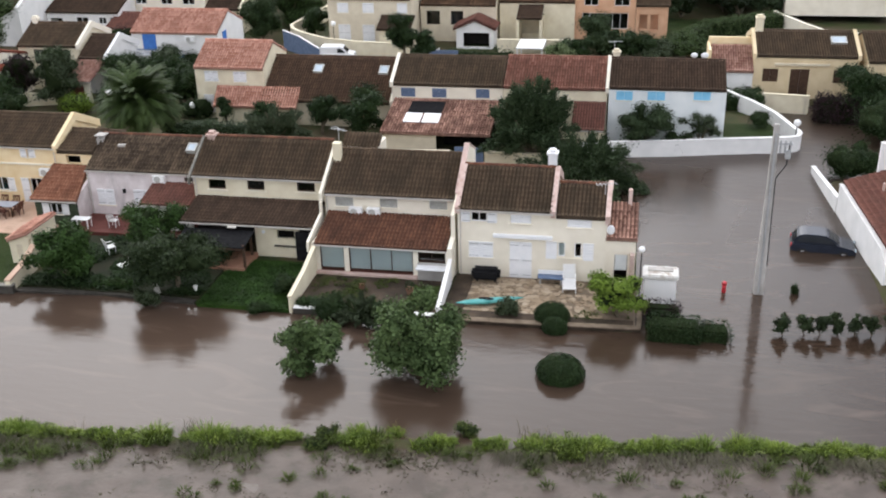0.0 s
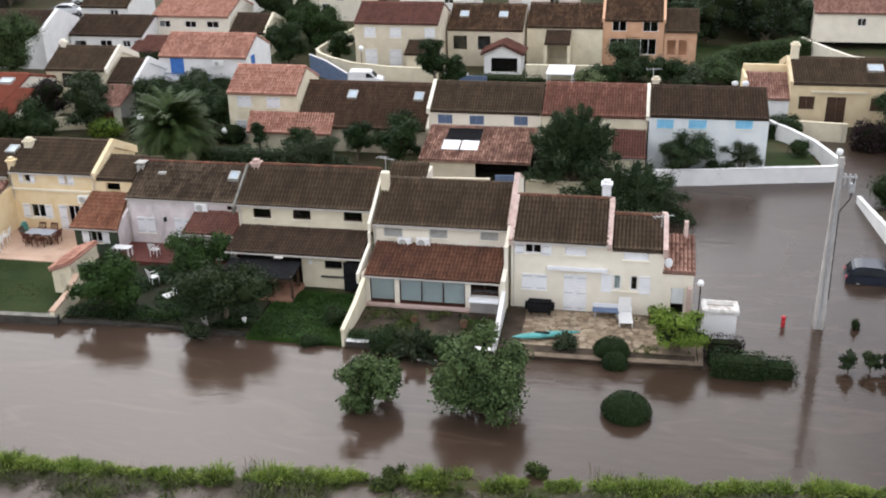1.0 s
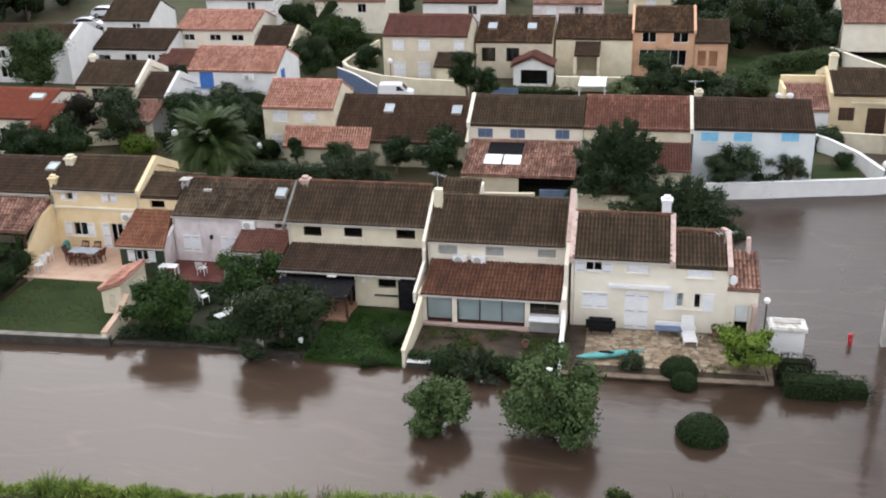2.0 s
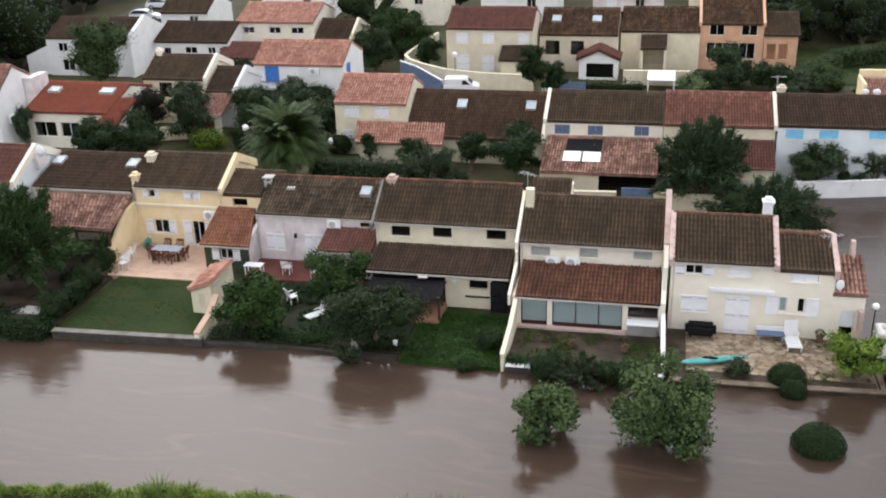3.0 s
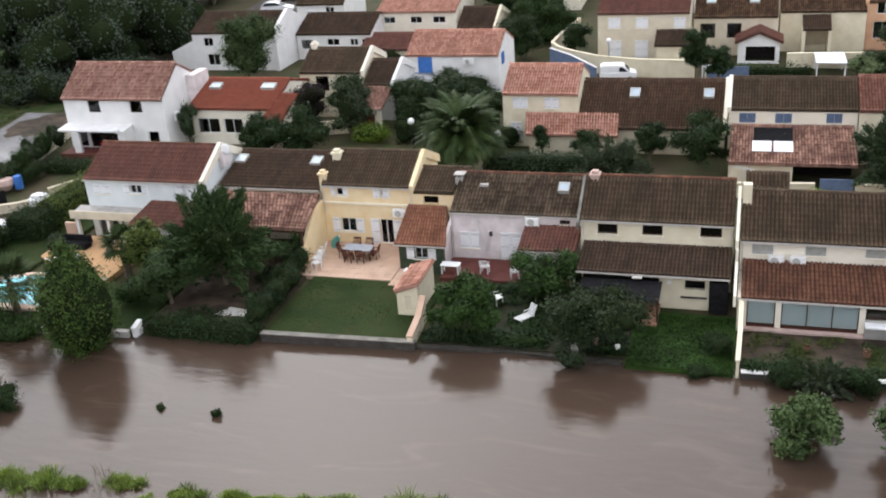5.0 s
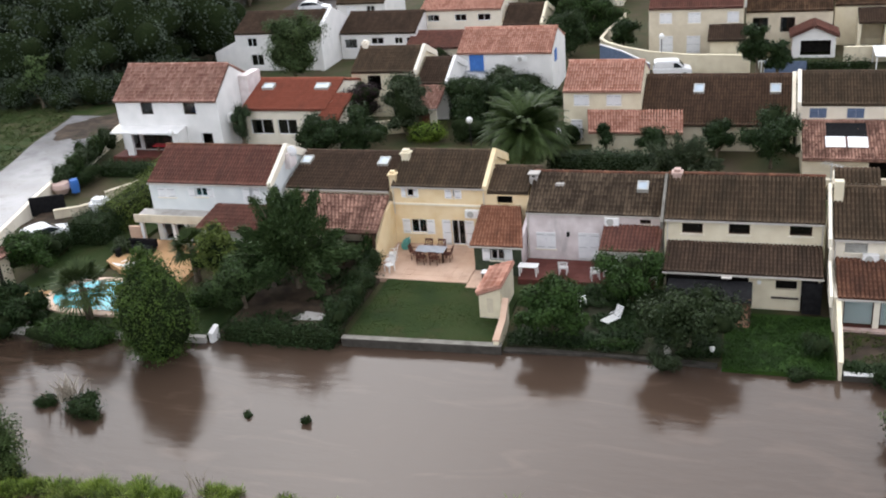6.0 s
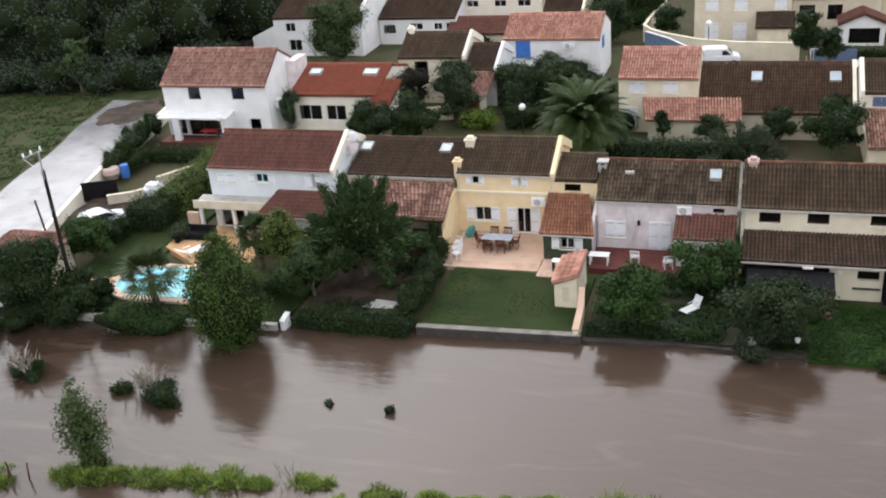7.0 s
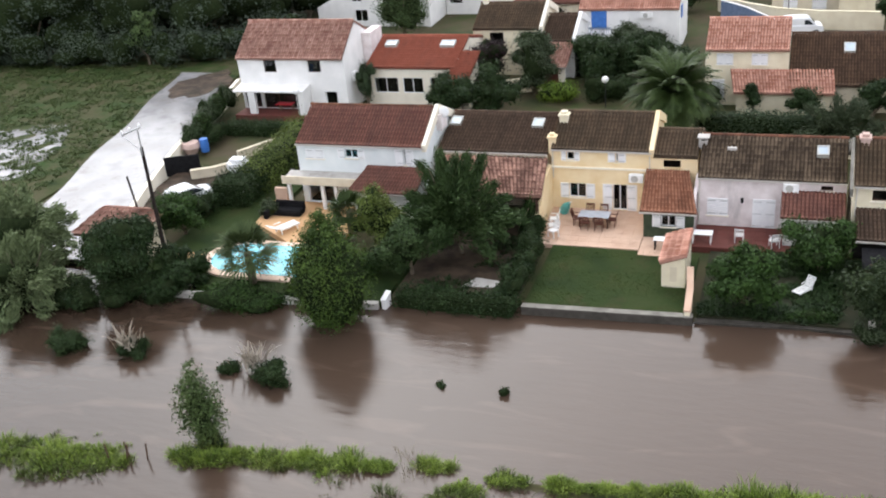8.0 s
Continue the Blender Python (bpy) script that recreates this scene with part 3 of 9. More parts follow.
def window(house, x0, x1, z0, z1, y, kind="bare", shut=None, side=0.0, glassy=True, cols=2, frame_mat=None, sill=True, name="window"):
    """A window set into the wall's opening at y. kind: bare, closed (shutters drawn), open (shutters folded back on the wall), roller, blind.
    side: the width of each folded shutter."""
    fm = frame_mat or M_paint
    w = 0.05
    yf = y + 0.1
    step = (x1 - x0 - w) / cols
    bm = wall_holes(bmesh.new(), x0, x1, z0, z1, yf, 0.06, [(x0 + w + step * k, x0 + step * (k + 1), z0 + w, z1 - w) for k in range(cols)])
    win = part(name, bm, fm, house)
    if kind in ("bare", "open", "blind"):
        for k in range(cols):
            a, b = x0 + (x1 - x0) * k / cols, x0 + (x1 - x0) * (k + 1) / cols
            pane = part("pane", boxed(a + 0.02, b - 0.02, yf + 0.025, yf + 0.033, z0 + 0.02, z1 - 0.02), M_glass, win)
            pane.visible_shadow = False
    if kind == "blind":
        part("blind", boxed(x0 + 0.03, x1 - 0.03, yf + 0.08, yf + 0.1, z0, z1), M_curtain, win, "drawn pale blind")
    shut = shut or M_paint
    if kind == "closed":
        mid = (x0 + x1) / 2
        for a, b in ((x0 - 0.02, mid - 0.006), (mid + 0.006, x1 + 0.02)):
            part("shutter", slats(bmesh.new(), a, b, z0 - 0.02, z1 + 0.02, y - 0.04, y + 0.0 - 0.003, max(5, round((z1 - z0) / 0.09))), shut, win)
    if kind == "open":
        s = side or (x1 - x0) / 2
        for a, b in ((x0 - s - 0.02, x0 - 0.02), (x1 + 0.02, x1 + s + 0.02)):
            part("shutter", slats(bmesh.new(), a, b, z0 - 0.02, z1 + 0.02, y - 0.045, y - 0.004, max(5, round((z1 - z0) / 0.09))), shut, win)
    if kind in ("closed", "open") and shut is M_paint and z1 - z0 > 0.4:
        wide = side or (x1 - x0) / 2
        rows = (0.12, 0.88) if z1 - z0 < 1.2 else (0.08, 0.5, 0.92)
        for f in rows:
            zz = z0 + (z1 - z0) * f
            spans = ((x0, x0 + wide * 0.8), (x1 - wide * 0.8, x1)) if kind == "closed" else ((x0 - 0.02 - wide * 0.8, x0 - 0.02), (x1 + 0.02, x1 + 0.02 + wide * 0.8))
            for a, b in spans:
                part("strap", boxed(a, b, y - 0.06, y - 0.046, zz - 0.018, zz + 0.018), M_metal, win)
    if kind == "roller":
        bm = slats(bmesh.new(), x0 + 0.03, x1 - 0.03, z0, z1, y + 0.05, y + 0.085, max(5, round((z1 - z0) / 0.06)))
        part("roller_shutter", bm, shut, win)
    if sill:
        part("sill", boxed(x0 - 0.08, x1 + 0.08, y - 0.08, y + 0.1, z0 - 0.06, z0 - 0.004), M_cream2, win)
    return win


def terraced_house(name, label, x0, x1, yf, yb, z0, ze, yr, zr, wall, roof, openings=(), eave=0.3, side_eave=0.0, gutter=True, coping=None, ridge_mat=None, kind_cat="house", back_ze=None, coping_h=0.2):
    """A gabled house, eave to the front. openings: dicts for window(). coping: material of raised gable parapets (left, right) or None."""
    h = thing(name, label, kind_cat, (x0 + x1) / 2, (yf + yb) / 2, z0)
    holes = [(o["x0"], o["x1"], o["z0"], o["z1"]) for o in openings]
    slope = (zr - ze) / (yr - yf)
    zb = back_ze if back_ze is not None else ze
    part("front_wall", wall_holes(bmesh.new(), x0, x1, z0 - 0.6, ze - 0.02, yf, 0.25, holes), wall, h)
    part("back_wall", boxed(x0, x1, yb - 0.25, yb, z0 - 0.6, zb - 0.02), wall, h)
    for a, b in ((x0, x0 + 0.22), (x1 - 0.22, x1)):
        part("gable_wall", prism(bmesh.new(), [(yf + 0.252, z0 - 0.6), (yb - 0.252, z0 - 0.6), (yb - 0.252, zb - 0.04), (yr, zr - 0.04), (yf + 0.252, ze + 0.252 * slope - 0.04)], "x", a, b), wall, h)
    # added near-black floor and panel, for the dark of an unlit room
    part("room_floor", boxed(x0 + 0.22, x1 - 0.22, yf + 0.25, yb - 0.25, z0 + 0.0, z0 + 0.04), M_roomshade, h)
    part("partition", boxed(x0 + 0.24, x1 - 0.24, yf + 1.6, yf + 1.7, z0 + 0.05, ze - 0.1), M_roomshade, h)
    e = eave
    roof_slope(h, roof, (x0 - side_eave, yf - e, ze - e * slope), (x1 + side_eave, yf - e, ze - e * slope), (x0 - side_eave, yr, zr), (x1 + side_eave, yr, zr))
    sb = (zr - zb) / (yb - yr)
    roof_slope(h, roof, (x1 + side_eave, yb + e, zb - e * sb), (x0 - side_eave, yb + e, zb - e * sb), (x1 + side_eave, yr, zr), (x0 - side_eave, yr, zr))
    ridge_row(h, ridge_mat or roof, (x0 - side_eave, yr, zr + 0.07), (x1 + side_eave, yr, zr + 0.07))
    if gutter:
        g = bmesh.new()
        zg = ze - e * slope - 0.03
        prism(g, [(yf - e - 0.11, zg + 0.06), (yf - e - 0.1, zg - 0.03), (yf - e - 0.03, zg - 0.05), (yf - e + 0.01, zg - 0.02), (yf - e + 0.01, zg + 0.04), (yf - e - 0.09, zg + 0.04)], "x", x0 - side_eave, x1 + side_eave)
        part("gutter", g, M_gutter, h)
    if coping:
        for which, a, b in (("l", x0 - 0.12, x0 + 0.14), ("r", x1 - 0.14, x1 + 0.12)):
            mat = coping.get(which)
            if mat:
                t = coping_h
                part("gable_parapet", prism(bmesh.new(), [(yf - e - 0.05, ze - e * slope - 0.2), (yf - e - 0.05, ze - e * slope + t), (yr, zr + t + 0.05), (yb + 0.2, zb + t), (yb + 0.2, zb - 0.3), (yr, zr - 0.3)], "x", a, b), mat, h)
    for o in openings:
        window(h, y=yf, **o)
    return h


def op(x0, x1, z0, z1, kind="bare", **k):
    return dict(x0=x0, x1=x1, z0=z0, z1=z1, kind=kind, **k)


def lean_to(parent, roof, x0, x1, yf, zf, yt, zt, name="lower_roof_tiles", label="", xf=None):
    """A single slope from a front eave up to the house wall; xf: its own ends at the eave."""
    a, b = xf or (x0, x1)
    roof_slope(parent, roof, (a, yf, zf), (b, yf, zf), (x0, yt, zt), (x1, yt, zt), name=name, label=label)
    part("eave_gutter", prism(bmesh.new(), [(yf - 0.1, zf + 0.03), (yf - 0.09, zf - 0.06), (yf - 0.02, zf - 0.08), (yf + 0.02, zf - 0.03), (yf + 0.02, zf + 0.0)], "x", a, b), M_gutter, parent)


def chimney(parent, x, y, z0, z1, w=0.5, d=0.45, mat=None, cap=None):
    c = part("chimney", boxed(x - w / 2, x + w / 2, y - d / 2, y + d / 2, z0, z1 - 0.12, bevel=0.01), mat or M_cream2, parent)
    part("chimney_cap", box(boxed(x - w / 2 - 0.07, x + w / 2 + 0.07, y - d / 2 - 0.07, y + d / 2 + 0.07, z1 - 0.12, z1 - 0.02), x - w / 2 + 0.06, x + w / 2 - 0.06, y - d / 2 + 0.06, y + d / 2 - 0.06, z1 - 0.02, z1 + 0.14), cap or mat or M_cream2, c)
    return c


def roof_window(parent, x, y, z, slope, w=0.7, h=0.85):
    """A skylight on a front slope; slope: rise per metre of y."""
    k = 1 / math.hypot(1, slope)
    dy, dz, ny, nz = k, slope * k, -slope * k, k
    def P(sx, s, up):
        return (x + sx, y + dy * s + ny * up, z + dz * s + nz * up)
    bm = bmesh.new()
    for a, b, c, d in ((-w / 2, w / 2, -h / 2, -h / 2 + 0.08), (-w / 2, w / 2, h / 2 - 0.08, h / 2), (-w / 2, -w / 2 + 0.08, -h / 2 + 0.08, h / 2 - 0.08), (w / 2 - 0.08, w / 2, -h / 2 + 0.08, h / 2 - 0.08)):
        lo, hi = [P(*q, 0.0) for q in ((a, c), (b, c), (b, d), (a, d))], [P(*q, 0.27) for q in ((a, c), (b, c), (b, d), (a, d))]
        v = [bm.verts.new(p) for p in lo + hi]
        for f in ((4, 5, 6, 7), (0, 1, 5, 4), (1, 2, 6, 5), (2, 3, 7, 6), (3, 0, 4, 7)):
            bm.faces.new([v[i] for i in f])
    sk = part("skylight", bm, M_greyshut, parent)
    bm = bmesh.new()
    v = [bm.verts.new(P(a, b, u)) for u in (0.22, 0.24) for a, b in ((-w / 2 + 0.07, -h / 2 + 0.07), (w / 2 - 0.07, -h / 2 + 0.07), (w / 2 - 0.07, h / 2 - 0.07), (-w / 2 + 0.07, h / 2 - 0.07))]
    for f in ((4, 5, 6, 7), (3, 2, 1, 0), (0, 1, 5, 4), (1, 2, 6, 5), (2, 3, 7, 6), (3, 0, 4, 7)):
        bm.faces.new([v[i] for i in f])
    part("pane", bm, M_skylight, sk)
    return sk


def leaves(rng, centres, size, droop=0.3, aspect=0.5, facing=None, along=None, loose=0.55):
    """A diamond leaf for every centre, facing roughly outwards where a facing is given."""
    n = len(centres)
    if along is not None:
        a = along + rng.normal(size=(n, 3)) * 0.35
    elif facing is not None:
        nrm = facing + rng.normal(size=(n, 3)) * loose
        nrm[:, 2] += 0.15
        a = np.cross(nrm, rng.normal(size=(n, 3)))
    else:
        a = rng.normal(size=(n, 3))
        a[:, 2] = a[:, 2] * 0.5 - droop
    a /= np.linalg.norm(a, axis=1)[:, None] + 1e-9
    if facing is not None and along is None:
        b = np.cross(nrm, a)
    else:
        b = np.cross(a, rng.normal(size=(n, 3)))
    b /= np.linalg.norm(b, axis=1)[:, None] + 1e-9
    s = size * rng.uniform(0.55, 1.3, n)[:, None]
    v = np.stack([centres - a * s * 0.5, centres + b * s * aspect * 0.5, centres + a * s * 0.5, centres - b * s * aspect * 0.5], 1).reshape(-1, 3)
    return v, np.arange(n * 4).reshape(-1, 4)


def lobes_cloud(rng, lobes, n, shell=0.3, tips_each=22):
    """Clumped points in the outer shell of ellipsoid lobes (x, y, z, rx, ry, rz), and the way each one faces."""
    w = np.array([l[3] * l[4] + l[4] * l[5] + l[3] * l[5] for l in lobes])
    pick = rng.choice(len(lobes), n, p=w / w.sum())
    lob = np.array(lobes)[pick]
    tips = rng.normal(size=(len(lobes) * tips_each, 3))
    tips /= np.linalg.norm(tips, axis=1)[:, None]
    reach = rng.uniform(0.86, 1.16, len(tips))
    which = pick * tips_each + rng.integers(0, tips_each, n)
    d = rng.normal(size=(n, 3))
    d /= np.linalg.norm(d, axis=1)[:, None]
    d = d * 0.42 + tips[which] * 0.75
    r = reach[which] * (1 - shell * rng.random(n) ** 1.6 + 0.08 * rng.normal(size=n))
    keep = (tips[which][:, 2] > -0.75)
    pts = lob[:, :3] + d * r[:, None] * lob[:, 3:]
    return pts[keep], (d / np.linalg.norm(d, axis=1)[:, None])[keep]


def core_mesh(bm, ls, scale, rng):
    """One lumpy dark heart that follows the lobes of a crown, standing in for the shade seen through the gaps between
    the leaves.
    """
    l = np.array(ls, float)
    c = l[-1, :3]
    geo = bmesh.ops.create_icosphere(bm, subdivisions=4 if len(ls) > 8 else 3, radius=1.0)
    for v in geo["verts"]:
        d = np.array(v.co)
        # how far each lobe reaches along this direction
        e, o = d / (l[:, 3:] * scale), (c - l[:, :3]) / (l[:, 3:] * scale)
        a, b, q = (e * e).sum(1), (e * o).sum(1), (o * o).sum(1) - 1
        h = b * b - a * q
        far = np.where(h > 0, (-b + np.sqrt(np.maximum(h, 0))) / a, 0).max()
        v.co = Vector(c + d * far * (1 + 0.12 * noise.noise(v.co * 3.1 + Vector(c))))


def make_tree(name, label, x, y, z, height, radius, leafmat, seed, n=5000, leaf=0.17, trunk_h=None, squash=0.8, lobes=9, category="tree", trunk_r=0.12, style="round", droop=0.3, core=0.62, aspect=0.55, spread=0.8):
    """A tree of lobes ("round"), stacked lobes ("cone") or arching feathery branches ("spray")."""
    rng = np.random.default_rng(seed)
    n, leaf = int(n * 2.0), leaf * 0.95
    t = thing(name, label, category, x, y, z)
    trunk_h = trunk_h if trunk_h is not None else height * 0.35
    crown_z = (height + trunk_h * 0.6) / 2
    rz = (height - trunk_h * 0.6) / 2
    ls = []
    if style == "cone":
        for k in range(lobes):
            u = (k + 0.5) / lobes
            hz = trunk_h + (height - trunk_h) * (u ** 0.9)
            wide = radius * (0.72 + 0.28 * math.sin(math.pi * min(1.0, u * 1.25))) * (1 - max(0.0, u - 0.45) ** 1.7 * 2.0)
            sz = max(0.16 * radius, wide * rng.uniform(0.42, 0.6))
            off = max(0.0, wide - sz) * rng.uniform(0.75, 1.05)
            ang = k * 2.4 + rng.uniform(-0.4, 0.4)
            ls.append((off * math.cos(ang), off * math.sin(ang), hz, sz, sz, sz * squash))
        ls.append((0, 0, trunk_h + (height - trunk_h) * 0.38, radius * 0.66, radius * 0.66, (height - trunk_h) * 0.42))
    else:
        for k in range(lobes):
            ang, rad = rng.uniform(0, math.tau), radius * (spread * math.sqrt(rng.random()))
            hz = crown_z + rz * rng.uniform(-0.62, 0.72)
            fit_in = math.sqrt(max(0.12, 1 - ((hz - crown_z) / rz) ** 2))
            sz = radius * rng.uniform(0.22, 0.44)
            ls.append((rad * math.cos(ang) * fit_in, rad * math.sin(ang) * fit_in, hz, sz, sz, min(sz * squash, rz * 0.6)))
        mid = 0.56 if spread < 0.9 else 0.42
        ls.append((0, 0, crown_z - 0.1 * rz, radius * mid, radius * mid, rz * 0.72))
    bm = bmesh.new()
    top = Vector((rng.uniform(-0.1, 0.1), rng.uniform(-0.1, 0.1), max(0.3, trunk_h)))
    tube(bm, [(0, 0, -0.7), (0.03, 0.02, trunk_h * 0.5), top], [trunk_r * 1.25, trunk_r, trunk_r * 0.8], 7)
    for l in ls[: min(7, lobes)]:
        mid = top.lerp(Vector(l[:3]), 0.5) + Vector((0, 0, 0.1))
        tube(bm, [top - Vector((0, 0, 0.1)), mid, l[:3]], [trunk_r * 0.6, trunk_r * 0.35, trunk_r * 0.12], 5)
    bmesh.ops.translate(bm, verts=bm.verts, vec=(x, y, z))
    part("trunk", bm, M_bark, t)
    if style == "spray":
        nb = max(24, int(15 * radius))
        az = rng.uniform(0, math.tau, nb)
        el = np.radians(rng.uniform(-12, 82, nb))
        out = np.stack([np.cos(az) * np.cos(el), np.sin(az) * np.cos(el), np.sin(el)], 1)
        span = rng.uniform(0.72, 1.18, nb)[:, None] * np.array([radius, radius, rz * 1.25])
        b = rng.integers(0, nb, n)
        u = 0.3 + 0.7 * rng.random(n) ** 0.75
        foot = np.array([0, 0, crown_z - rz * 0.45])
        pts = foot + out[b] * span[b] * u[:, None] + rng.normal(size=(n, 3)) * (0.13 * radius * (1.15 - 0.9 * u))[:, None]
        pts[:, 2] -= droop * radius * u ** 2.2 * np.cos(el[b])
        ax = out[b].copy()
        ax[:, 2] -= 2 * droop * u * np.cos(el[b])
        v, f = leaves(rng, pts, leaf * 1.9, aspect=0.22, along=ax)
        ls = [(0, 0, crown_z - rz * 0.25, radius * 0.6, radius * 0.6, rz * 0.78)] + [(0.45 * radius * math.cos(q), 0.45 * radius * math.sin(q), crown_z + rz * rng.uniform(-0.4, 0.3), radius * 0.36, radius * 0.36, rz * 0.36) for q in rng.uniform(0, math.tau, 6)]
    else:
        pts, face = lobes_cloud(rng, ls, n)
        low = pts[:, 2] > 0.05
        v, f = leaves(rng, pts[low], leaf, aspect=aspect, facing=face[low])
    # added dark body for the shade inside the crown
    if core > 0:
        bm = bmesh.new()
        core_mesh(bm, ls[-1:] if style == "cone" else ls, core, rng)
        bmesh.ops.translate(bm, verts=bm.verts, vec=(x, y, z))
        part("inner_growth", bm, M_leafshade, t, smooth=True)
    linked("crown", mesh_from("crown", v + np.array([x, y, z]), f), leafmat, t)
    return t


def make_bush(name, label, x, y, z, rx, ry, rz, leafmat, seed, n=1800, leaf=0.13, lobes=6, category="bush", ball_like=False):
    rng = np.random.default_rng(seed)
    n, leaf = int(n * 1.7), leaf * 0.85
    if ball_like:
        ls = [(0, 0, rz * 0.3, rx, ry, rz)]
        d = rng.normal(size=(n, 3))
        d /= np.linalg.norm(d, axis=1)[:, None]
        lump = np.array([noise.noise(Vector(q) * 1.8 + Vector((seed, 0, 0))) for q in d])
        pts = np.array(ls[0][:3]) + d * (1 - 0.07 * rng.random(n) + 0.07 * lump)[:, None] * np.array(ls[0][3:])
        face = d
    else:
        ls = [(rng.uniform(-0.55, 0.55) * rx, rng.uniform(-0.55, 0.55) * ry, rz * rng.uniform(0.4, 1.05), rx * rng.uniform(0.35, 0.6), ry * rng.uniform(0.4, 0.6), rz * rng.uniform(0.4, 0.65)) for _ in range(lobes)]
        ls.append((0, 0, rz * 0.6, rx * 0.72, ry * 0.72, rz * 0.7))
        pts, face = lobes_cloud(rng, ls, n)
    low = pts[:, 2] > -0.05
    v, f = leaves(rng, pts[low], leaf, facing=face[low])
    t = thing(name, label, category, x, y, z)
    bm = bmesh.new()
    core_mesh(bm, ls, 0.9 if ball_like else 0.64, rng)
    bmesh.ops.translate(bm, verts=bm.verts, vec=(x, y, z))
    part("inner_growth", bm, M_leafshade, t, smooth=True)
    linked("foliage", mesh_from("foliage", v + np.array([x, y, z]), f), leafmat, t)
    return t


def make_hedge(name, label, x0, x1, y0, y1, z0, z1, leafmat, seed, per_m2=150, leaf=0.1, rough=0.05, category="hedge", turn=0.0):
    rng = np.random.default_rng(seed)
    lx, ly, lz = x1 - x0, y1 - y0, z1 - z0
    faces = [(lx * ly, "t"), (lx * lz, "f"), (lx * lz, "b"), (ly * lz, "l"), (ly * lz, "r")]
    ways = {"t": (0, 0, 1), "f": (0, -1, 0), "b": (0, 1, 0), "l": (-1, 0, 0), "r": (1, 0, 0)}
    pts, face = [], []
    for area, s in faces:
        k = int(area * per_m2 * 1.3)
        a, b = rng.random(k), rng.random(k)
        q = {"t": (a * lx, b * ly, 0 * a + lz), "f": (a * lx, 0 * a, b * lz), "b": (a * lx, 0 * a + ly, b * lz), "l": (0 * a, a * ly, b * lz), "r": (0 * a + lx, a * ly, b * lz)}[s]
        pts.append(np.stack(q, 1))
        face.append(np.tile(np.array(ways[s], float), (k, 1)))
    pts, face = np.concatenate(pts), np.concatenate(face)
    swell = np.array([noise.noise(Vector((p[0] * 0.8 + seed, p[1] * 0.8, p[2] * 0.8))) + 0.5 * noise.noise(Vector((p[0] * 2.1 + seed, p[1] * 2.1, p[2] * 2.1))) for p in pts])
    pts = pts + face * (swell * (0.05 + 2.2 * rough))[:, None] + rng.normal(0, rough, pts.shape)
    # round the shoulders
    pts[:, 2] -= 0.22 * np.maximum(0, np.maximum(np.abs(pts[:, 0] / lx - 0.5), np.abs(pts[:, 1] / ly - 0.5)) - 0.4) * 5 * np.clip(pts[:, 2] / lz, 0, 1)
    v, f = leaves(rng, pts, leaf, facing=face, loose=0.7)
    t = thing(name, label, category, (x0 + x1) / 2, (y0 + y1) / 2, z0)
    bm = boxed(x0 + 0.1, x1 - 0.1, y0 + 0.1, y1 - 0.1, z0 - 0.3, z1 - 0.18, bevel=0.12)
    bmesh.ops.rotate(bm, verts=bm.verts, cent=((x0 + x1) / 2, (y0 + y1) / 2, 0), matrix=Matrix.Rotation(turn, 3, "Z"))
    part("inner_growth", bm, M_leafshade, t)
    v = (v - np.array([lx / 2, ly / 2, 0])) @ np.array(Matrix.Rotation(turn, 3, "Z")).T + np.array([(x0 + x1) / 2, (y0 + y1) / 2, z0])
    linked("foliage", mesh_from("foliage", v, f), leafmat, t)
    return t


def make_palm(name, label, x, y, z, trunk_h, frond, seed, nf=46, trunk_r=0.28, mat=None):
    rng = np.random.default_rng(seed)
    t = thing(name, label, "palm", x, y, z)
    bm = bmesh.new()
    k = 9
    tube(bm, [(x + 0.04 * math.sin(i), y, z - 0.3 + (trunk_h + 0.3) * i / k) for i in range(k + 1)], [trunk_r * (1.15 - 0.2 * i / k + 0.08 * (i % 2)) for i in range(k + 1)], 9)
    part("trunk", bm, M_bark, t)
    verts, faces = [], []
    top = np.array([x, y, z + trunk_h])
    for i in range(nf):
        az, el = rng.uniform(0, math.tau), math.radians(rng.uniform(-25, 80))
        ln = frond * rng.uniform(0.8, 1.08)
        out = np.array([math.cos(az), math.sin(az), 0])
        p, step = top.copy(), ln / 14
        pts = [p.copy()]
        for s in range(14):
            e = el - math.radians(75) * (s / 14) ** 1.3
            p = p + step * (out * math.cos(e) + np.array([0, 0, math.sin(e)]))
            pts.append(p.copy())
        sidev = np.cross(out, [0, 0, 1])
        for s in range(1, 15):
            w = frond * 0.17 * math.sin(math.pi * min(1, (s + 1.5) / 16)) + 0.05
            d = pts[s] - pts[s - 1]
            d /= np.linalg.norm(d)
            for sg in (-1, 1):
                for h in (0.0, 0.5):
                    base = pts[s - 1] + (pts[s] - pts[s - 1]) * h
                    tip = base + sg * sidev * w + d * w * 0.75 - np.array([0, 0, w * rng.uniform(0.2, 0.5)])
                    th = d * 0.06
                    q = len(verts)
                    verts += [base - th, base + th, tip + th * 0.2, tip - th * 0.2]
                    faces.append([q, q + 1, q + 2, q + 3])
        for s in range(14):
            q = len(verts)
            r = 0.03 * (1 - s / 15)
            verts += [pts[s] - sidev * r, pts[s] + sidev * r, pts[s + 1] + sidev * r, pts[s + 1] - sidev * r]
            faces.append([q, q + 1, q + 2, q + 3])
    linked("fronds", mesh_from("fronds", np.array(verts), np.array(faces)), mat or L_palm, t)
    return t


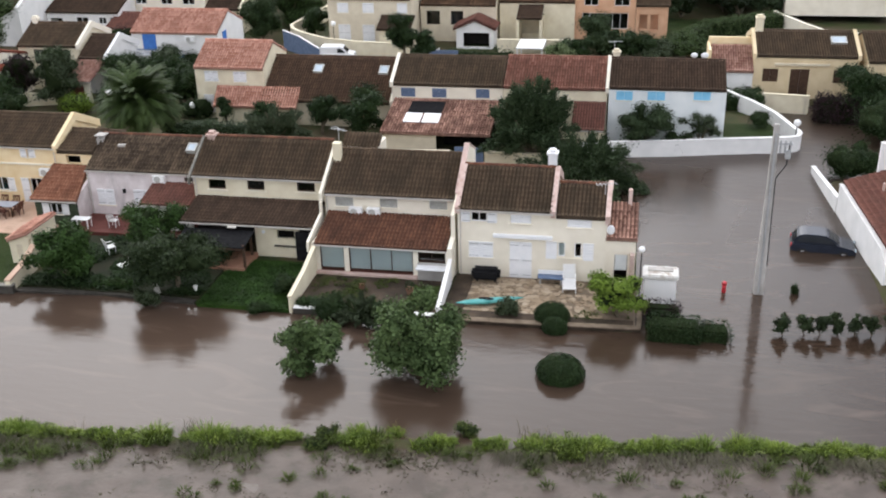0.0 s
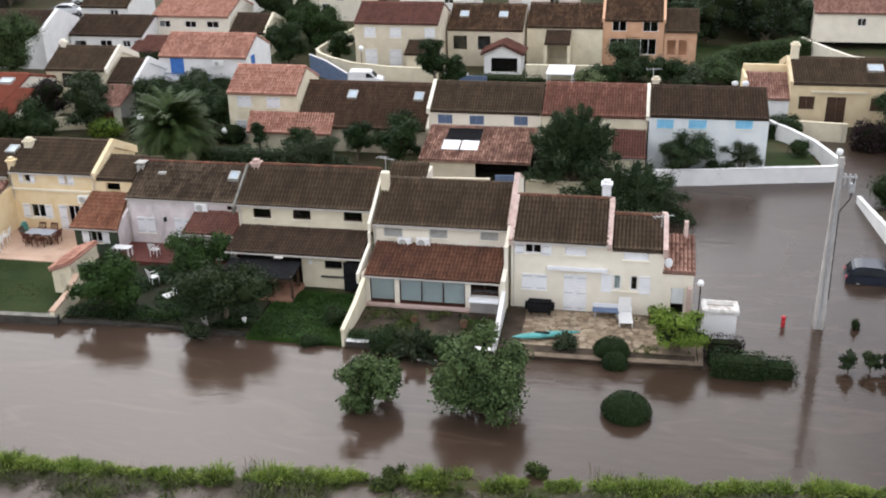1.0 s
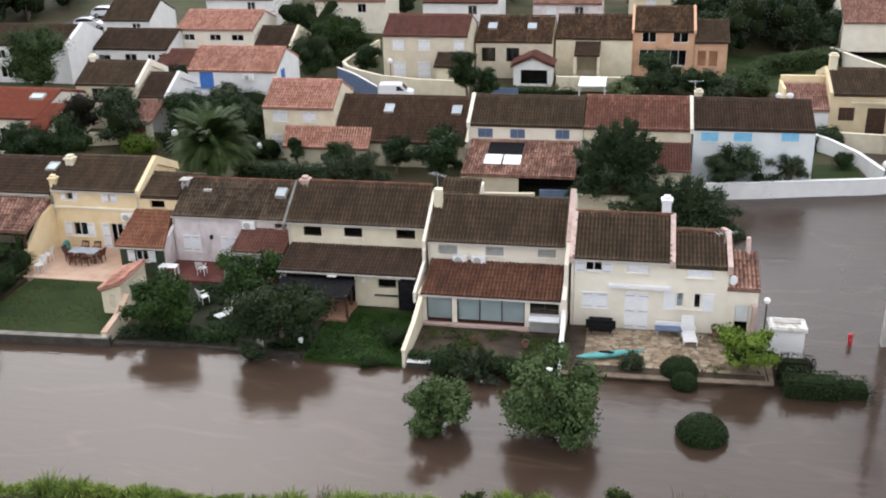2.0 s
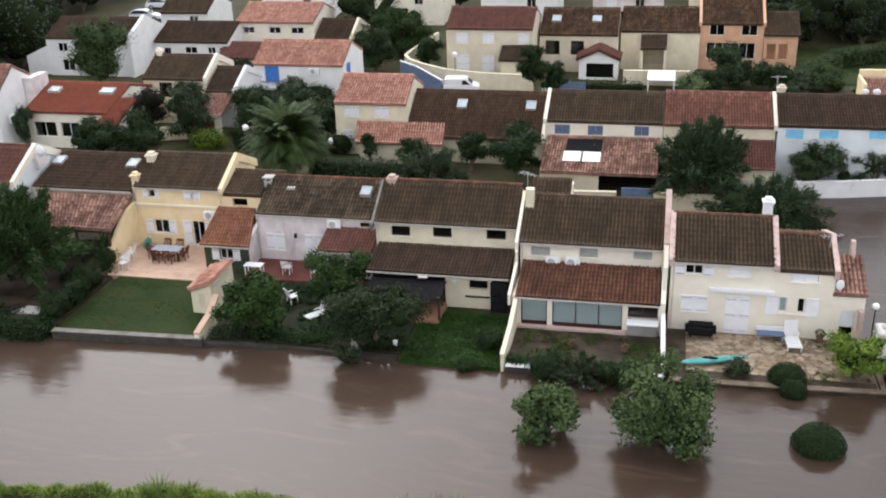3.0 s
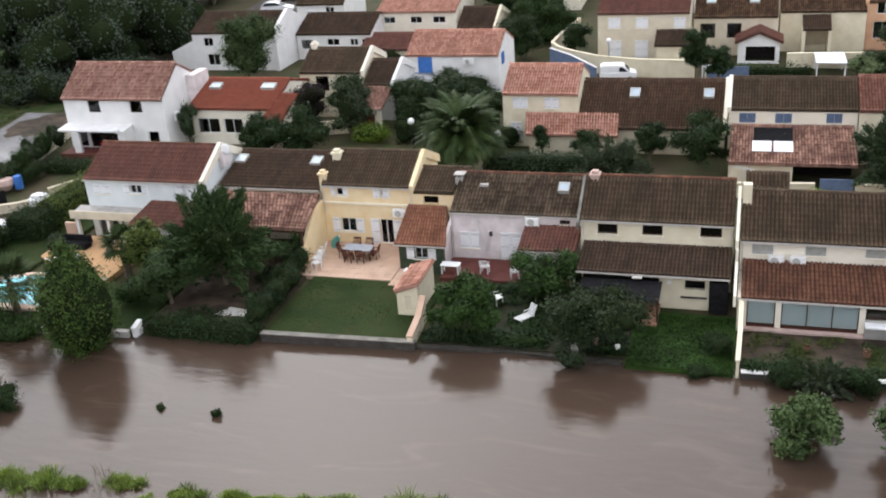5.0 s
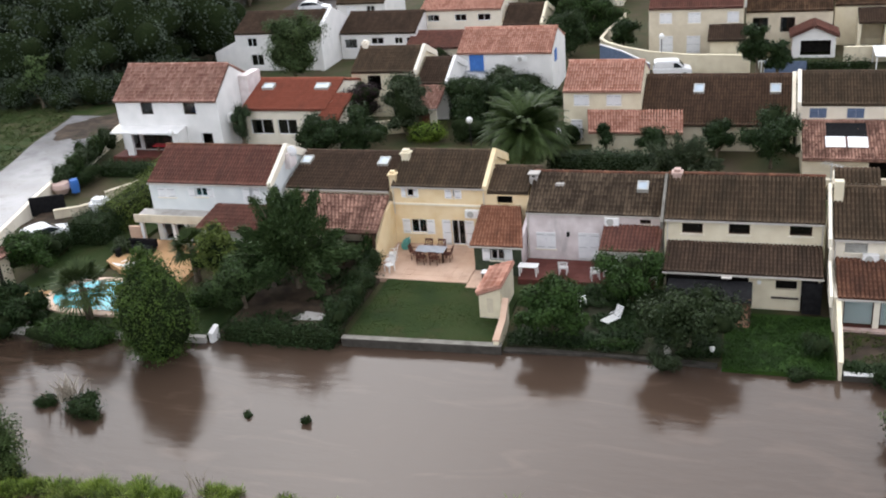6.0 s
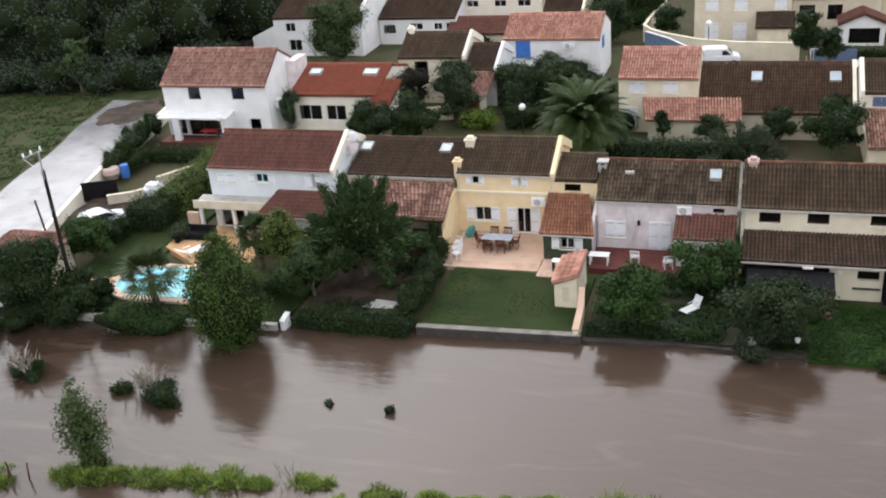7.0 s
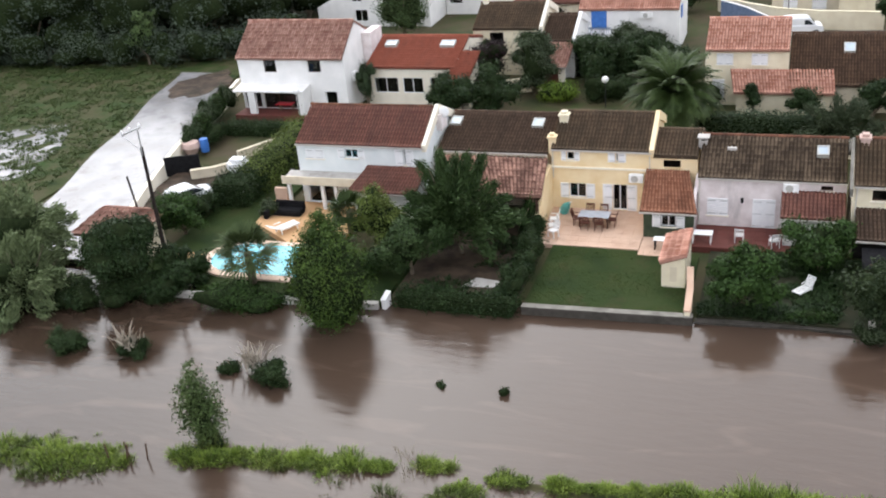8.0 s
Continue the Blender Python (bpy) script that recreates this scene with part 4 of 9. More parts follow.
def make_fan_palm(name, label, x, y, z, trunk_h, reach, seed, nf, mat):
    """A palm whose long stalks each end in a fan of narrow split segments."""
    rng = np.random.default_rng(seed)
    t = thing(name, label, "palm", x, y, z)
    bm = bmesh.new()
    tube(bm, [(x + 0.03 * math.sin(i), y, z - 0.3 + (trunk_h + 0.3) * i / 8) for i in range(9)], [0.2 * (1.1 - 0.15 * i / 8 + 0.07 * (i % 2)) for i in range(9)], 9)
    part("trunk", bm, M_bark, t)
    top = np.array([x, y, z + trunk_h])
    for i in range(nf):
        verts, faces = [], []
        az, el = rng.uniform(0, math.tau), math.radians(rng.uniform(-35, 75))
        d = np.array([math.cos(az) * math.cos(el), math.sin(az) * math.cos(el), math.sin(el)])
        hub = top + d * reach * rng.uniform(0.45, 0.62)
        side = np.array([-math.sin(az), math.cos(az), 0.0])
        up = np.cross(side, d)
        q = len(verts)
        verts += [top - side * 0.02, top + side * 0.02, hub + side * 0.012, hub - side * 0.012]
        faces.append([q, q + 1, q + 2, q + 3])
        ln = reach * rng.uniform(0.5, 0.68)
        for k in range(15):
            a = math.radians(-105 + 210 * k / 14)
            w = d * math.cos(a) + side * math.sin(a) + up * rng.normal(0, 0.08)
            tip = hub + w * ln * (0.75 + 0.25 * math.cos(a)) - np.array([0, 0, 0.16 * ln])
            mid = hub + w * ln * 0.5
            across = np.cross(w, up) * 0.055
            q = len(verts)
            verts += [hub, mid - across, tip, mid + across]
            faces.append([q, q + 1, q + 2, q + 3])
        linked("fan_leaf", mesh_from("fan_leaf", np.array(verts), np.array(faces)), mat, t)
    return t


def blades(rng, n, xs, ys, zs, h, w=0.03):
    """Upright bent blades of grass at the given feet."""
    az = rng.uniform(0, math.tau, n)
    side = np.stack([np.cos(az), np.sin(az), 0 * az], 1) * w
    lean = rng.normal(0, 0.3, (n, 3)) * h[:, None]
    lean[:, 2] = h
    foot = np.stack([xs, ys, zs], 1)
    v = np.stack([foot - side, foot + side, foot + lean * 0.6 + side * 0.8, foot + lean * 0.6 - side * 0.8, foot + lean * [1.35, 1.35, 0.95] + side * 0.1, foot + lean * [1.35, 1.35, 0.95] - side * 0.1], 1).reshape(-1, 3)
    i = np.arange(n)[:, None] * 6
    return v, np.concatenate([i + [0, 1, 2, 3], i + [3, 2, 4, 5]])


M_field = material("rough_field", [(0.012, 0.028, 0.005), (0.034, 0.046, 0.012), (0.06, 0.055, 0.026), (0.03, 0.05, 0.010)], scale=0.6, rough=0.9, bump=0.9, bump_scale=3, stain=(0.018, 0.05, 0.007), stain_scale=0.22, stain_at=0.5)
# near-black colour stands in for the shade deep inside foliage
M_leafshade = material("foliage_shade", [(0.0095, 0.0155, 0.0065), (0.02, 0.028, 0.0115)], scale=5, rough=0.95, bump=0.4, spec=0.05)

# ---- ground, water, roads ----
def bank_y(x):
    """The line of the grassy bank in the flooded meadow."""
    return 34.2 + 0.095 * x + 0.2 * math.sin(x * 0.11 + 1.0) + 0.12 * math.sin(x * 0.37)


def road_left(y):
    return -77.5 - 0.25 * (y - 51) + 0.2 * math.sin(y * 0.5)


def road_right(y):
    return -71.2 - 0.31 * (y - 53) + 0.12 * math.sin(y * 0.7)


def land(x, y):
    n = noise.noise(Vector((x * 0.15, y * 0.15, 0.3))) * 0.12 + noise.noise(Vector((x * 0.6, y * 0.6, 4.3))) * 0.05
    if y < 43.4 or (x < -64 and y < 44):
        d = y - bank_y(x)
        top = 0.1 if x > -40 else 0.0
        rise = top * math.exp(-(d / 0.6) ** 2) - 0.75 * (1 - math.exp(-(d / 1.2) ** 2))
        if d < 0:
            rise = max(rise, -0.2 + n)
        return rise + n * 0.4
    if -6 < x < 10.6 and (y > 56.5 or x > -0.9) and y < 69.75 + 0.2 * x:
        return -0.55
    if -14 < x < 10.6 and 56.5 < y < 67.5:
        return -0.3
    if x > 8.8 and 66 < y < 83:
        return -0.3 if x < 16 + (y - 66) * 0.6 else 0.2
    if x >= 10.6 and y < 66:
        return 0.2
    if x < -66 and y < 84:
        return 0.16 + n * 0.4
    if y < 63:
        return 0.1 + n * 0.25
    far = max(0.0, y - 115)
    west = max(0.0, -85 - x) * max(0.0, min(1, (y - 80) / 40))
    return 0.34 + n * 0.3 + 0.004 * (y - 60) + 0.05 * far + 0.03 * west


xs = np.array([-2500, -900, -400, -240, -180, *np.arange(-150, 40, 0.9), 50, 70, 110, 200, 500, 1200, 2500])
ys = np.array([-2500, -800, -250, -80, -20, 5, 15, *np.arange(20, 84, 0.7), *np.arange(84, 150, 2.0), 170, 220, 320, 600, 1200, 2500])
gv = np.array([(x, y, land(x, y)) for y in ys for x in xs])
gi = np.arange(len(ys) * len(xs)).reshape(len(ys), len(xs))[:-1, :-1].ravel()
tagged(linked("ground", mesh_from("ground", gv, np.stack([gi, gi + 1, gi + len(xs) + 1, gi + len(xs)], 1)), M_ground, None), "muddy ground with grass and bare wet soil", "ground", kind="structure")
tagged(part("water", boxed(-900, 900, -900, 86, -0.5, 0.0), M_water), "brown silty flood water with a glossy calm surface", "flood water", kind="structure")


def ribbon(name, left, right, z, mat, label, category, steps):
    """A flat strip between two lines of points."""
    bm = bmesh.new()
    prev = None
    for s in steps:
        a, b = left(s), right(s)
        h = z(s) if callable(z) else z
        cur = [bm.verts.new((a[0], a[1], h)), bm.verts.new((b[0], b[1], h))]
        low = [bm.verts.new((a[0], a[1], h - 0.5)), bm.verts.new((b[0], b[1], h - 0.5))]
        if prev:
            bm.faces.new((prev[0][0], prev[0][1], cur[1], cur[0]))
            bm.faces.new((prev[0][1], prev[1][1], low[1], cur[1]))
            bm.faces.new((prev[1][0], prev[0][0], cur[0], low[0]))
        prev = (cur, low)
    bmesh.ops.recalc_face_normals(bm, faces=bm.faces)
    return tagged(part(name, bm, mat), label, category, kind="structure")


ribbon("road", lambda y: (road_left(y), y), lambda y: (road_right(y), y), 0.36, M_wetroad, "pale concrete lane under a film of running water", "road", np.arange(44, 82, 2.0))
ribbon("back_street", lambda x: (x, 92.5 + 0.03 * (x + 30)), lambda x: (x, 89.2 + 0.02 * (x + 30)), 0.66, M_asphalt, "wet brown asphalt street between the house rows", "street", np.arange(-36, 9, 3.0))

ribbon("far_street", lambda y: (-85.5 + 0.02 * y, y), lambda y: (-74.5, y), lambda y: 0.5 + 0.004 * (y - 60) + 0.05 * max(0.0, y - 115), M_asphalt, "grey asphalt street beyond the white houses", "street", np.arange(106, 142, 3.0))


def pad(name, x0, x1, y0, y1, z, mat, label, category="terrace", th=0.5):
    return tagged(part(name, boxed(x0, x1, y0, y1, z - th, z, bevel=0.015), mat), label, category, kind="structure")


def tiled_pad(name, x0, x1, y0, y1, z, mat, label, size, category="terrace"):
    """A slab with square floor tiles laid on it, each an object of its own."""
    base = pad(name, x0, x1, y0, y1, z - 0.012, mat, label, category)
    nx, ny = max(1, round((x1 - x0) / size)), max(1, round((y1 - y0) / size))
    w, d = (x1 - x0) / nx, (y1 - y0) / ny
    mesh = bpy.data.meshes.new("floor_tile")
    bm = boxed(-w / 2 + 0.004, w / 2 - 0.004, -d / 2 + 0.004, d / 2 - 0.004, -0.02, 0.02, bevel=0.003)
    bm.to_mesh(mesh)
    bm.free()
    mesh.materials.append(mat)
    for i in range(nx):
        for j in range(ny):
            t = new("floor_tile", mesh)
            t.parent = base
            t.location = (x0 + (i + 0.5) * w, y0 + (j + 0.5) * d, z - 0.008 + random.uniform(-0.002, 0.002))
    return base


# ---- front row of houses ----
# white end house beside the flooded square
FY = 48.65
hf = terraced_house("house", "cream-white end house with dark brown tiled roof and white shutters", -10.7, -5.7, FY, 53.9, 0.12, 3.98, 51.35, 5.36, M_cream2, T_brown, [
    op(-10.0, -9.14, 3.24, 3.76, "open", side=0.5),
    op(-7.92, -6.84, 3.26, 3.74, "roller", shut=M_paint),
    op(-10.1, -8.85, 1.22, 2.1, "closed"),
    op(-7.93, -6.8, 0.16, 2.2, "closed", sill=False, name="door"),
], eave=0.12, coping={"l": M_coping, "r": M_coping}, ridge_mat=T_rust, coping_h=0.14)
part("middle_front_wall", wall_holes(bmesh.new(), -5.7, -2.95, -0.5, 3.78, FY, 0.25, [(-4.97, -3.73, 3.18, 3.62), (-5.42, -5.05, 1.48, 2.3), (-4.57, -4.2, 1.48, 2.3)]), M_cream2, hf)
window(hf, -4.97, -3.73, 3.18, 3.62, FY, "roller", shut=M_paint)
# the pale panel behind this pane stands in for its grey reflection
window(hf, -5.42, -5.05, 1.48, 2.3, FY, "blind", cols=1, sill=False)
window(hf, -4.57, -4.2, 1.48, 2.3, FY, "bare", cols=1, sill=False)
part("long_sill", boxed(-5.5, -4.1, FY - 0.09, FY - 0.003, 1.38, 1.46), M_cream2, hf)
for a, b in ((-6.05, -5.47), (-4.15, -3.58)):
    part("shutter", slats(bmesh.new(), a, b, 1.36, 2.34, FY - 0.05, FY - 0.004, 10), M_paint, hf, "white louvred shutter folded back")
part("middle_side_wall", boxed(-3.2, -2.95, FY + 0.252, 53.6, -0.5, 3.7), M_cream2, hf)
part("middle_back_wall", boxed(-5.7, -3.2, 53.4, 53.6, -0.5, 3.7), M_cream2, hf)
part("middle_partition", boxed(-5.6, -3.25, 50.2, 50.3, 0.1, 3.6), M_roomshade, hf)
roof_slope(hf, T_brown, (-5.55, FY - 0.1, 3.76), (-2.9, FY - 0.1, 3.76), (-5.55, 51.0, 4.66), (-2.9, 51.0, 4.66), name="middle_roof_tiles")
roof_slope(hf, T_brown, (-2.9, 53.8, 3.7), (-5.55, 53.8, 3.7), (-2.9, 51.0, 4.66), (-5.55, 51.0, 4.66), name="middle_roof_tiles")
ridge_row(hf, T_rust, (-5.6, 51.0, 4.74), (-2.9, 51.0, 4.74))
part("middle_parapet", prism(bmesh.new(), [(FY - 0.15, 3.5), (FY - 0.15, 3.92), (51.0, 4.86), (53.9, 3.9), (53.9, 3.4), (51.0, 4.4)], "x", -3.05, -2.8), M_coping, hf)
bm = wall_holes(bmesh.new(), -2.95, -1.45, -0.5, 2.62, FY + 0.1, 0.22, [(-2.5, -1.85, 0.15, 1.75)])
part("annex_front_wall", bm, M_cream2, hf)
part("annex_side_wall", boxed(-1.67, -1.45, FY + 0.33, 51.6, -0.5, 2.6), M_cream2, hf)
part("annex_back_wall", boxed(-2.95, -1.67, 51.4, 51.6, -0.5, 3.2), M_cream2, hf)
part("annex_inner", boxed(-2.9, -1.7, 49.8, 49.9, 0, 2.5), M_roomshade, hf)
roof_slope(hf, T_old, (-3.0, FY - 0.05, 2.66), (-1.38, FY - 0.05, 2.66), (-3.0, 51.3, 3.62), (-1.38, 51.3, 3.62), name="annex_roof_tiles", height=0.12)
part("annex_wing", prism(bmesh.new(), [(50.6, 2.7), (51.6, 2.7), (51.6, 4.35), (51.3, 4.35)], "x", -1.95, -1.75), M_coping, hf)
part("half_door", boxed(-2.48, -1.87, FY + 0.15, FY + 0.2, 0.85, 1.74), M_curtain, hf, "grey half-open door panel")
chimney(hf, -6.05, 51.9, 4.9, 6.15, 0.46, 0.46, M_paint)
part("awning_box", boxed(-8.82, -5.7, FY - 0.22, FY - 0.002, 2.46, 2.66, bevel=0.03), M_paint, hf, "white rolled awning cassette")
part("dish", ball(bmesh.new(), (-2.75, FY - 0.1, 3.2), (0.2, 0.05, 0.27)), M_paint, hf, "white oval satellite dish", smooth=True)
part("terracotta_panel", boxed(-1.72, -1.5, FY - 0.3, FY + 0.08, 0.1, 1.9), M_coping, hf)
part("party_parapet", prism(bmesh.new(), [(FY - 0.1, 1.9), (FY - 0.1, 3.55), (50.2, 4.1), (53.4, 5.85), (55.6, 4.8), (55.6, 1.0), (FY - 0.1, 0)], "x", -11.05, -10.84), M_cream2, hf, "pale party wall with a pink coping")
part("party_coping", prism(bmesh.new(), [(50.2, 4.13), (50.2, 4.2), (53.4, 5.95), (55.6, 4.9), (55.6, 4.83), (53.4, 5.88)], "x", -11.1, -10.8), M_coping, hf)

# house with the glazed veranda
EY = 50.6
he = terraced_house("house", "cream house with brown tiled roof above a glazed veranda", -18.5, -11.1, EY, 56.2, 0.3, 3.78, 53.4, 5.22, M_cream2, T_brown, [
    op(-17.95, -16.9, 2.92, 3.46, "roller", shut=M_greyshut),
    op(-15.4, -14.4, 2.97, 3.5, "roller", shut=M_greyshut),
    op(-12.62, -11.62, 3.0, 3.52, "roller", shut=M_greyshut),
], eave=0.2)
lean_to(he, T_rust, -18.35, -11.15, 47.5, 1.93, 50.58, 2.6, label="rust-coloured veranda roof tiles")
for a, b in ((-18.3, -18.05), (-16.72, -16.45), (-12.95, -12.68), (-11.2, -10.95)):
    part("pillar", boxed(a, b, 47.62, 47.9, 0.2, 1.86), M_cream2, he)
part("veranda_step", boxed(-18.3, -12.7, 47.3, 47.6, 0.0, 0.42, bevel=0.02), M_coping, he)
part("veranda_floor", boxed(-18.2, -11.0, 47.62, 50.55, 0.1, 0.4), M_redterrace, he)
part("veranda_side_wall", boxed(-18.5, -18.32, 47.6, 50.55, 0, 1.95), M_cream2, he)
part("veranda_side_wall", boxed(-11.1, -10.92, 47.9, 50.55, 0, 1.95), M_cream2, he)
window(he, -18.05, -16.72, 0.5, 1.78, 47.6, "blind", cols=1, frame_mat=M_brownwood, sill=False)
window(he, -16.45, -12.95, 0.5, 1.78, 47.6, "blind", cols=3, frame_mat=M_brownwood, sill=False)
window(he, -12.68, -11.2, 1.22, 1.78, 47.6, "bare", cols=2, frame_mat=M_brownwood, sill=False)
part("white_panel", boxed(-12.68, -11.2, 47.5, 47.62, 0.2, 1.2), M_concrete, he)
part("white_counter", boxed(-12.7, -11.15, 47.0, 47.6, 1.0, 1.1, bevel=0.02), M_paint, he)
part("chimney", boxed(-18.5, -18.05, 52.5, 52.95, 4.6, 5.9, bevel=0.02), M_cream, he)
part("party_parapet", prism(bmesh.new(), [(50.2, 3.3), (50.2, 3.78), (53.4, 5.5), (56.3, 4.0), (56.3, 3.4), (53.5, 4.8)], "x", -18.74, -18.58), M_cream2, he)
part("parapet_down", prism(bmesh.new(), [(47.4, 1.5), (47.4, 2.08), (50.0, 2.72), (50.0, 3.32), (50.2, 3.32), (50.2, 1.5)], "x", -18.7, -18.56), M_cream2, he)
part("party_parapet", prism(bmesh.new(), [(47.6, 0.2), (47.6, 2.05), (50.2, 2.75), (50.2, 4.0), (50.5, 4.0), (50.5, 0.2)], "x", -11.09, -10.86), M_cream2, he)
part("stub_roof", boxed(-18.4, -16.2, 53.9, 55.8, 4.6, 5.3), M_cream2, he)
roof_slope(he, T_brown, (-18.4, 53.6, 5.12), (-16.2, 53.6, 5.12), (-18.4, 55.0, 5.75), (-16.2, 55.0, 5.75), name="raised_roof_tiles")


def ac_unit(parent, x, y, z, w=0.75):
    a = part("air_conditioner", boxed(x - w / 2, x + w / 2, y - 0.3, y - 0.003, z - 0.25, z + 0.25, bevel=0.025), M_plastic, parent, "white outdoor air conditioning unit")
    bm = bmesh.new()
    tube(bm, [(x - 0.08, y - 0.3, z), (x - 0.08, y - 0.315, z)], [0.2, 0.2], 16)
    part("fan_grille", bm, M_greyshut, a)


ac_unit(he, -16.75, EY, 2.72)
ac_unit(he, -15.72, EY, 2.74)

# house with three dark upper windows
DY = 51.7
hd = terraced_house("house", "cream house with dark brown roof and three dark upper windows", -26.75, -18.85, DY, 56.6, 0.3, 4.08, 54.1, 5.5, M_cream, T_brown, [
    op(-25.86, -24.8, 3.14, 3.72, "bare", frame_mat=M_brownwood, cols=1),
    op(-23.5, -22.45, 3.18, 3.76, "bare", frame_mat=M_brownwood, cols=1),
    op(-20.52, -19.44, 3.22, 3.8, "bare", frame_mat=M_brownwood, cols=1),
], eave=0.2, ridge_mat=T_rust)
lean_to(hd, T_dbrown, -26.6, -18.9, 49.0, 2.16, 51.68, 2.68, label="dark brown lower roof tiles")
part("ground_wall", wall_holes(bmesh.new(), -22.4, -19.9, 0, 2.2, 49.5, 0.2, [(-21.1, -20.1, 1.25, 1.75)]), M_cream, hd)
for k in range(9):
    part("window_bar", tube(bmesh.new(), [(-21.05 + k * 0.115, 49.52, 1.25), (-21.05 + k * 0.115, 49.52, 1.75)], [0.012], 5), M_rubber, hd)
part("window_ledge", boxed(-21.3, -20.0, 49.38, 49.498, 0.78, 0.84), M_stone, hd)
part("wall_plate", ball(bmesh.new(), (-21.9, 49.48, 1.6), (0.12, 0.02, 0.12), 10), M_plastic, hd)
# near-black sheet in place of the shade under the lower roof
part("inner_wall", boxed(-26.6, -19.0, 51.2, 51.3, 0, 2.3), M_roomshade, hd)
part("eave_board", boxed(-23.7, -23.2, 48.7, 48.88, 2.06, 2.12), M_gutter, hd)
chimney(hd, -26.3, 54.0, 4.8, 5.75, 0.45, 0.5, M_coping)
part("party_parapet", prism(bmesh.new(), [(51.3, 3.5), (51.3, 3.9), (54.1, 5.56), (56.6, 4.2), (56.6, 3.6), (54.1, 5.0)], "x", -26.95, -26.8), M_greycap, hd)
pg = thing("pergola", "black fabric shade canopy on dark wooden posts", "pergola", -24.2, 48.3, 0.3)
for x, y in ((-25.9, 47.6), (-22.3, 47.4), (-25.9, 49.0), (-22.5, 49.0)):
    part("post", boxed(x - 0.06, x + 0.06, y - 0.06, y + 0.06, 0.1, 1.66), M_brownwood, pg)
part("canopy", prism(bmesh.new(), [(47.2, 1.55), (47.2, 1.6), (48.95, 1.86), (48.95, 1.8)], "x", -26.3, -22.2), M_black, pg)
part("front_beam", boxed(-26.2, -22.2, 47.2, 47.28, 1.42, 1.54), M_brownwood, pg)
tiled_pad("terrace", -25.8, -22.3, 47.2, 49.4, 0.36, M_brownterrace, "terracotta tiled terrace under the pergola", 0.5)
pad("garden_screen", -19.85, -18.95, 48.9, 49.0, 1.95, M_black, "dark screen closing the covered corner", "screen", th=1.7)

# faded pinkish house
PY = 53.5
hp = terraced_house("house", "weathered pinkish house with a lichened tile roof", -34.6, -26.98, PY, 58.6, 0.35, 3.32, 56.3, 4.62, M_pinkwhite, T_brown2, [
    op(-34.05, -32.98, 1.05, 2.05, "closed"),
    op(-31.65, -30.5, 0.4, 2.1, "closed", sill=False, name="door"),
    op(-28.25, -27.65, 2.78, 3.05, "bare", cols=1, frame_mat=M_brownwood),
], eave=0.12, ridge_mat=T_rust)
lean_to(hp, T_redbrown, -30.2, -27.0, 51.2, 2.1, 53.48, 2.68, label="small red lower roof")
part("porch_wall", boxed(-30.0, -27.1, 51.5, 51.7, 0, 2.08), M_white, hp)
roof_window(hp, -28.25, 55.25, 4.2, 0.465, 0.62, 0.7)
ac_unit(hp, -29.75, PY, 2.95, 0.8)
pch = part("chimney", boxed(-34.8, -34.3, 55.6, 56.1, 4.1, 4.55, bevel=0.01), M_concrete, hp)
for x in (-34.75, -34.45):
    part("cap_leg", boxed(x, x + 0.1, 55.65, 56.05, 4.55, 4.72), M_concrete, pch)
part("cap_slab", boxed(-34.88, -34.22, 55.52, 56.18, 4.722, 4.79, bevel=0.01), M_concrete, pch)
part("vent", boxed(-33.2, -32.7, 55.2, 55.5, 4.2, 4.35), M_concrete, hp)
part("wall_lamp", boxed(-32.3, -32.15, PY - 0.15, PY - 0.002, 1.9, 2.15), M_rubber, hp)
part("drainpipe", tube(bmesh.new(), [(-34.5, PY - 0.06, 0.3), (-34.5, PY - 0.06, 3.2)], [0.045], 6), M_gutter, hp)
tiled_pad("terrace", -34.6, -27.2, 50.7, 53.45, 0.42, M_redterrace, "dark red tiled terrace", 0.6)

# yellow house
CY = 54.9
hc = terraced_house("house", "yellow house with white shutters and dark tiled roof", -43.1, -37.3, CY, 60.2, 0.35, 4.1, 57.6, 5.36, M_yellow, T_brown, [
    op(-42.2, -41.75, 3.4, 3.9, "open", side=0.3, cols=1),
    op(-39.35, -39.2, 3.4, 3.9, "open", side=0.42, cols=1),
    op(-42.1, -41.1, 1.05, 1.95, "open", side=0.5),
    op(-39.55, -38.7, 0.36, 1.98, "open", side=0.55, sill=False, name="door"),
], eave=0.1, coping={"r": M_yellow}, coping_h=0.2)
part("string_course", boxed(-43.1, -37.3, CY - 0.12, CY - 0.003, 2.92, 3.02), M_cream2, hc)
ac_unit(hc, -38.15, CY, 2.5, 0.85)
chimney(hc, -42.7, 56.9, 4.7, 5.55, 0.5, 0.5, M_cream)
chimney(hc, -43.1, 55.3, 3.6, 4.75, 0.4, 0.4, M_yellow)
part("wing_front_wall", wall_holes(bmesh.new(), -37.3, -34.75, -0.2, 3.86, CY, 0.25, [(-36.65, -35.7, 3.12, 3.62)]), M_yellow, hc)
part("wing_back_wall", boxed(-37.3, -34.75, 59.0, 59.2, -0.2, 3.8), M_yellow, hc)
part("wing_inner", boxed(-37.2, -34.9, 56.0, 56.1, 0, 3.7), M_roomshade, hc)
part("wing_side_wall", prism(bmesh.new(), [(CY + 0.252, 0), (59.0, 0), (59.0, 3.75), (57.1, 4.5), (CY + 0.252, 3.9)], "x", -34.97, -34.75), M_yellow, hc)
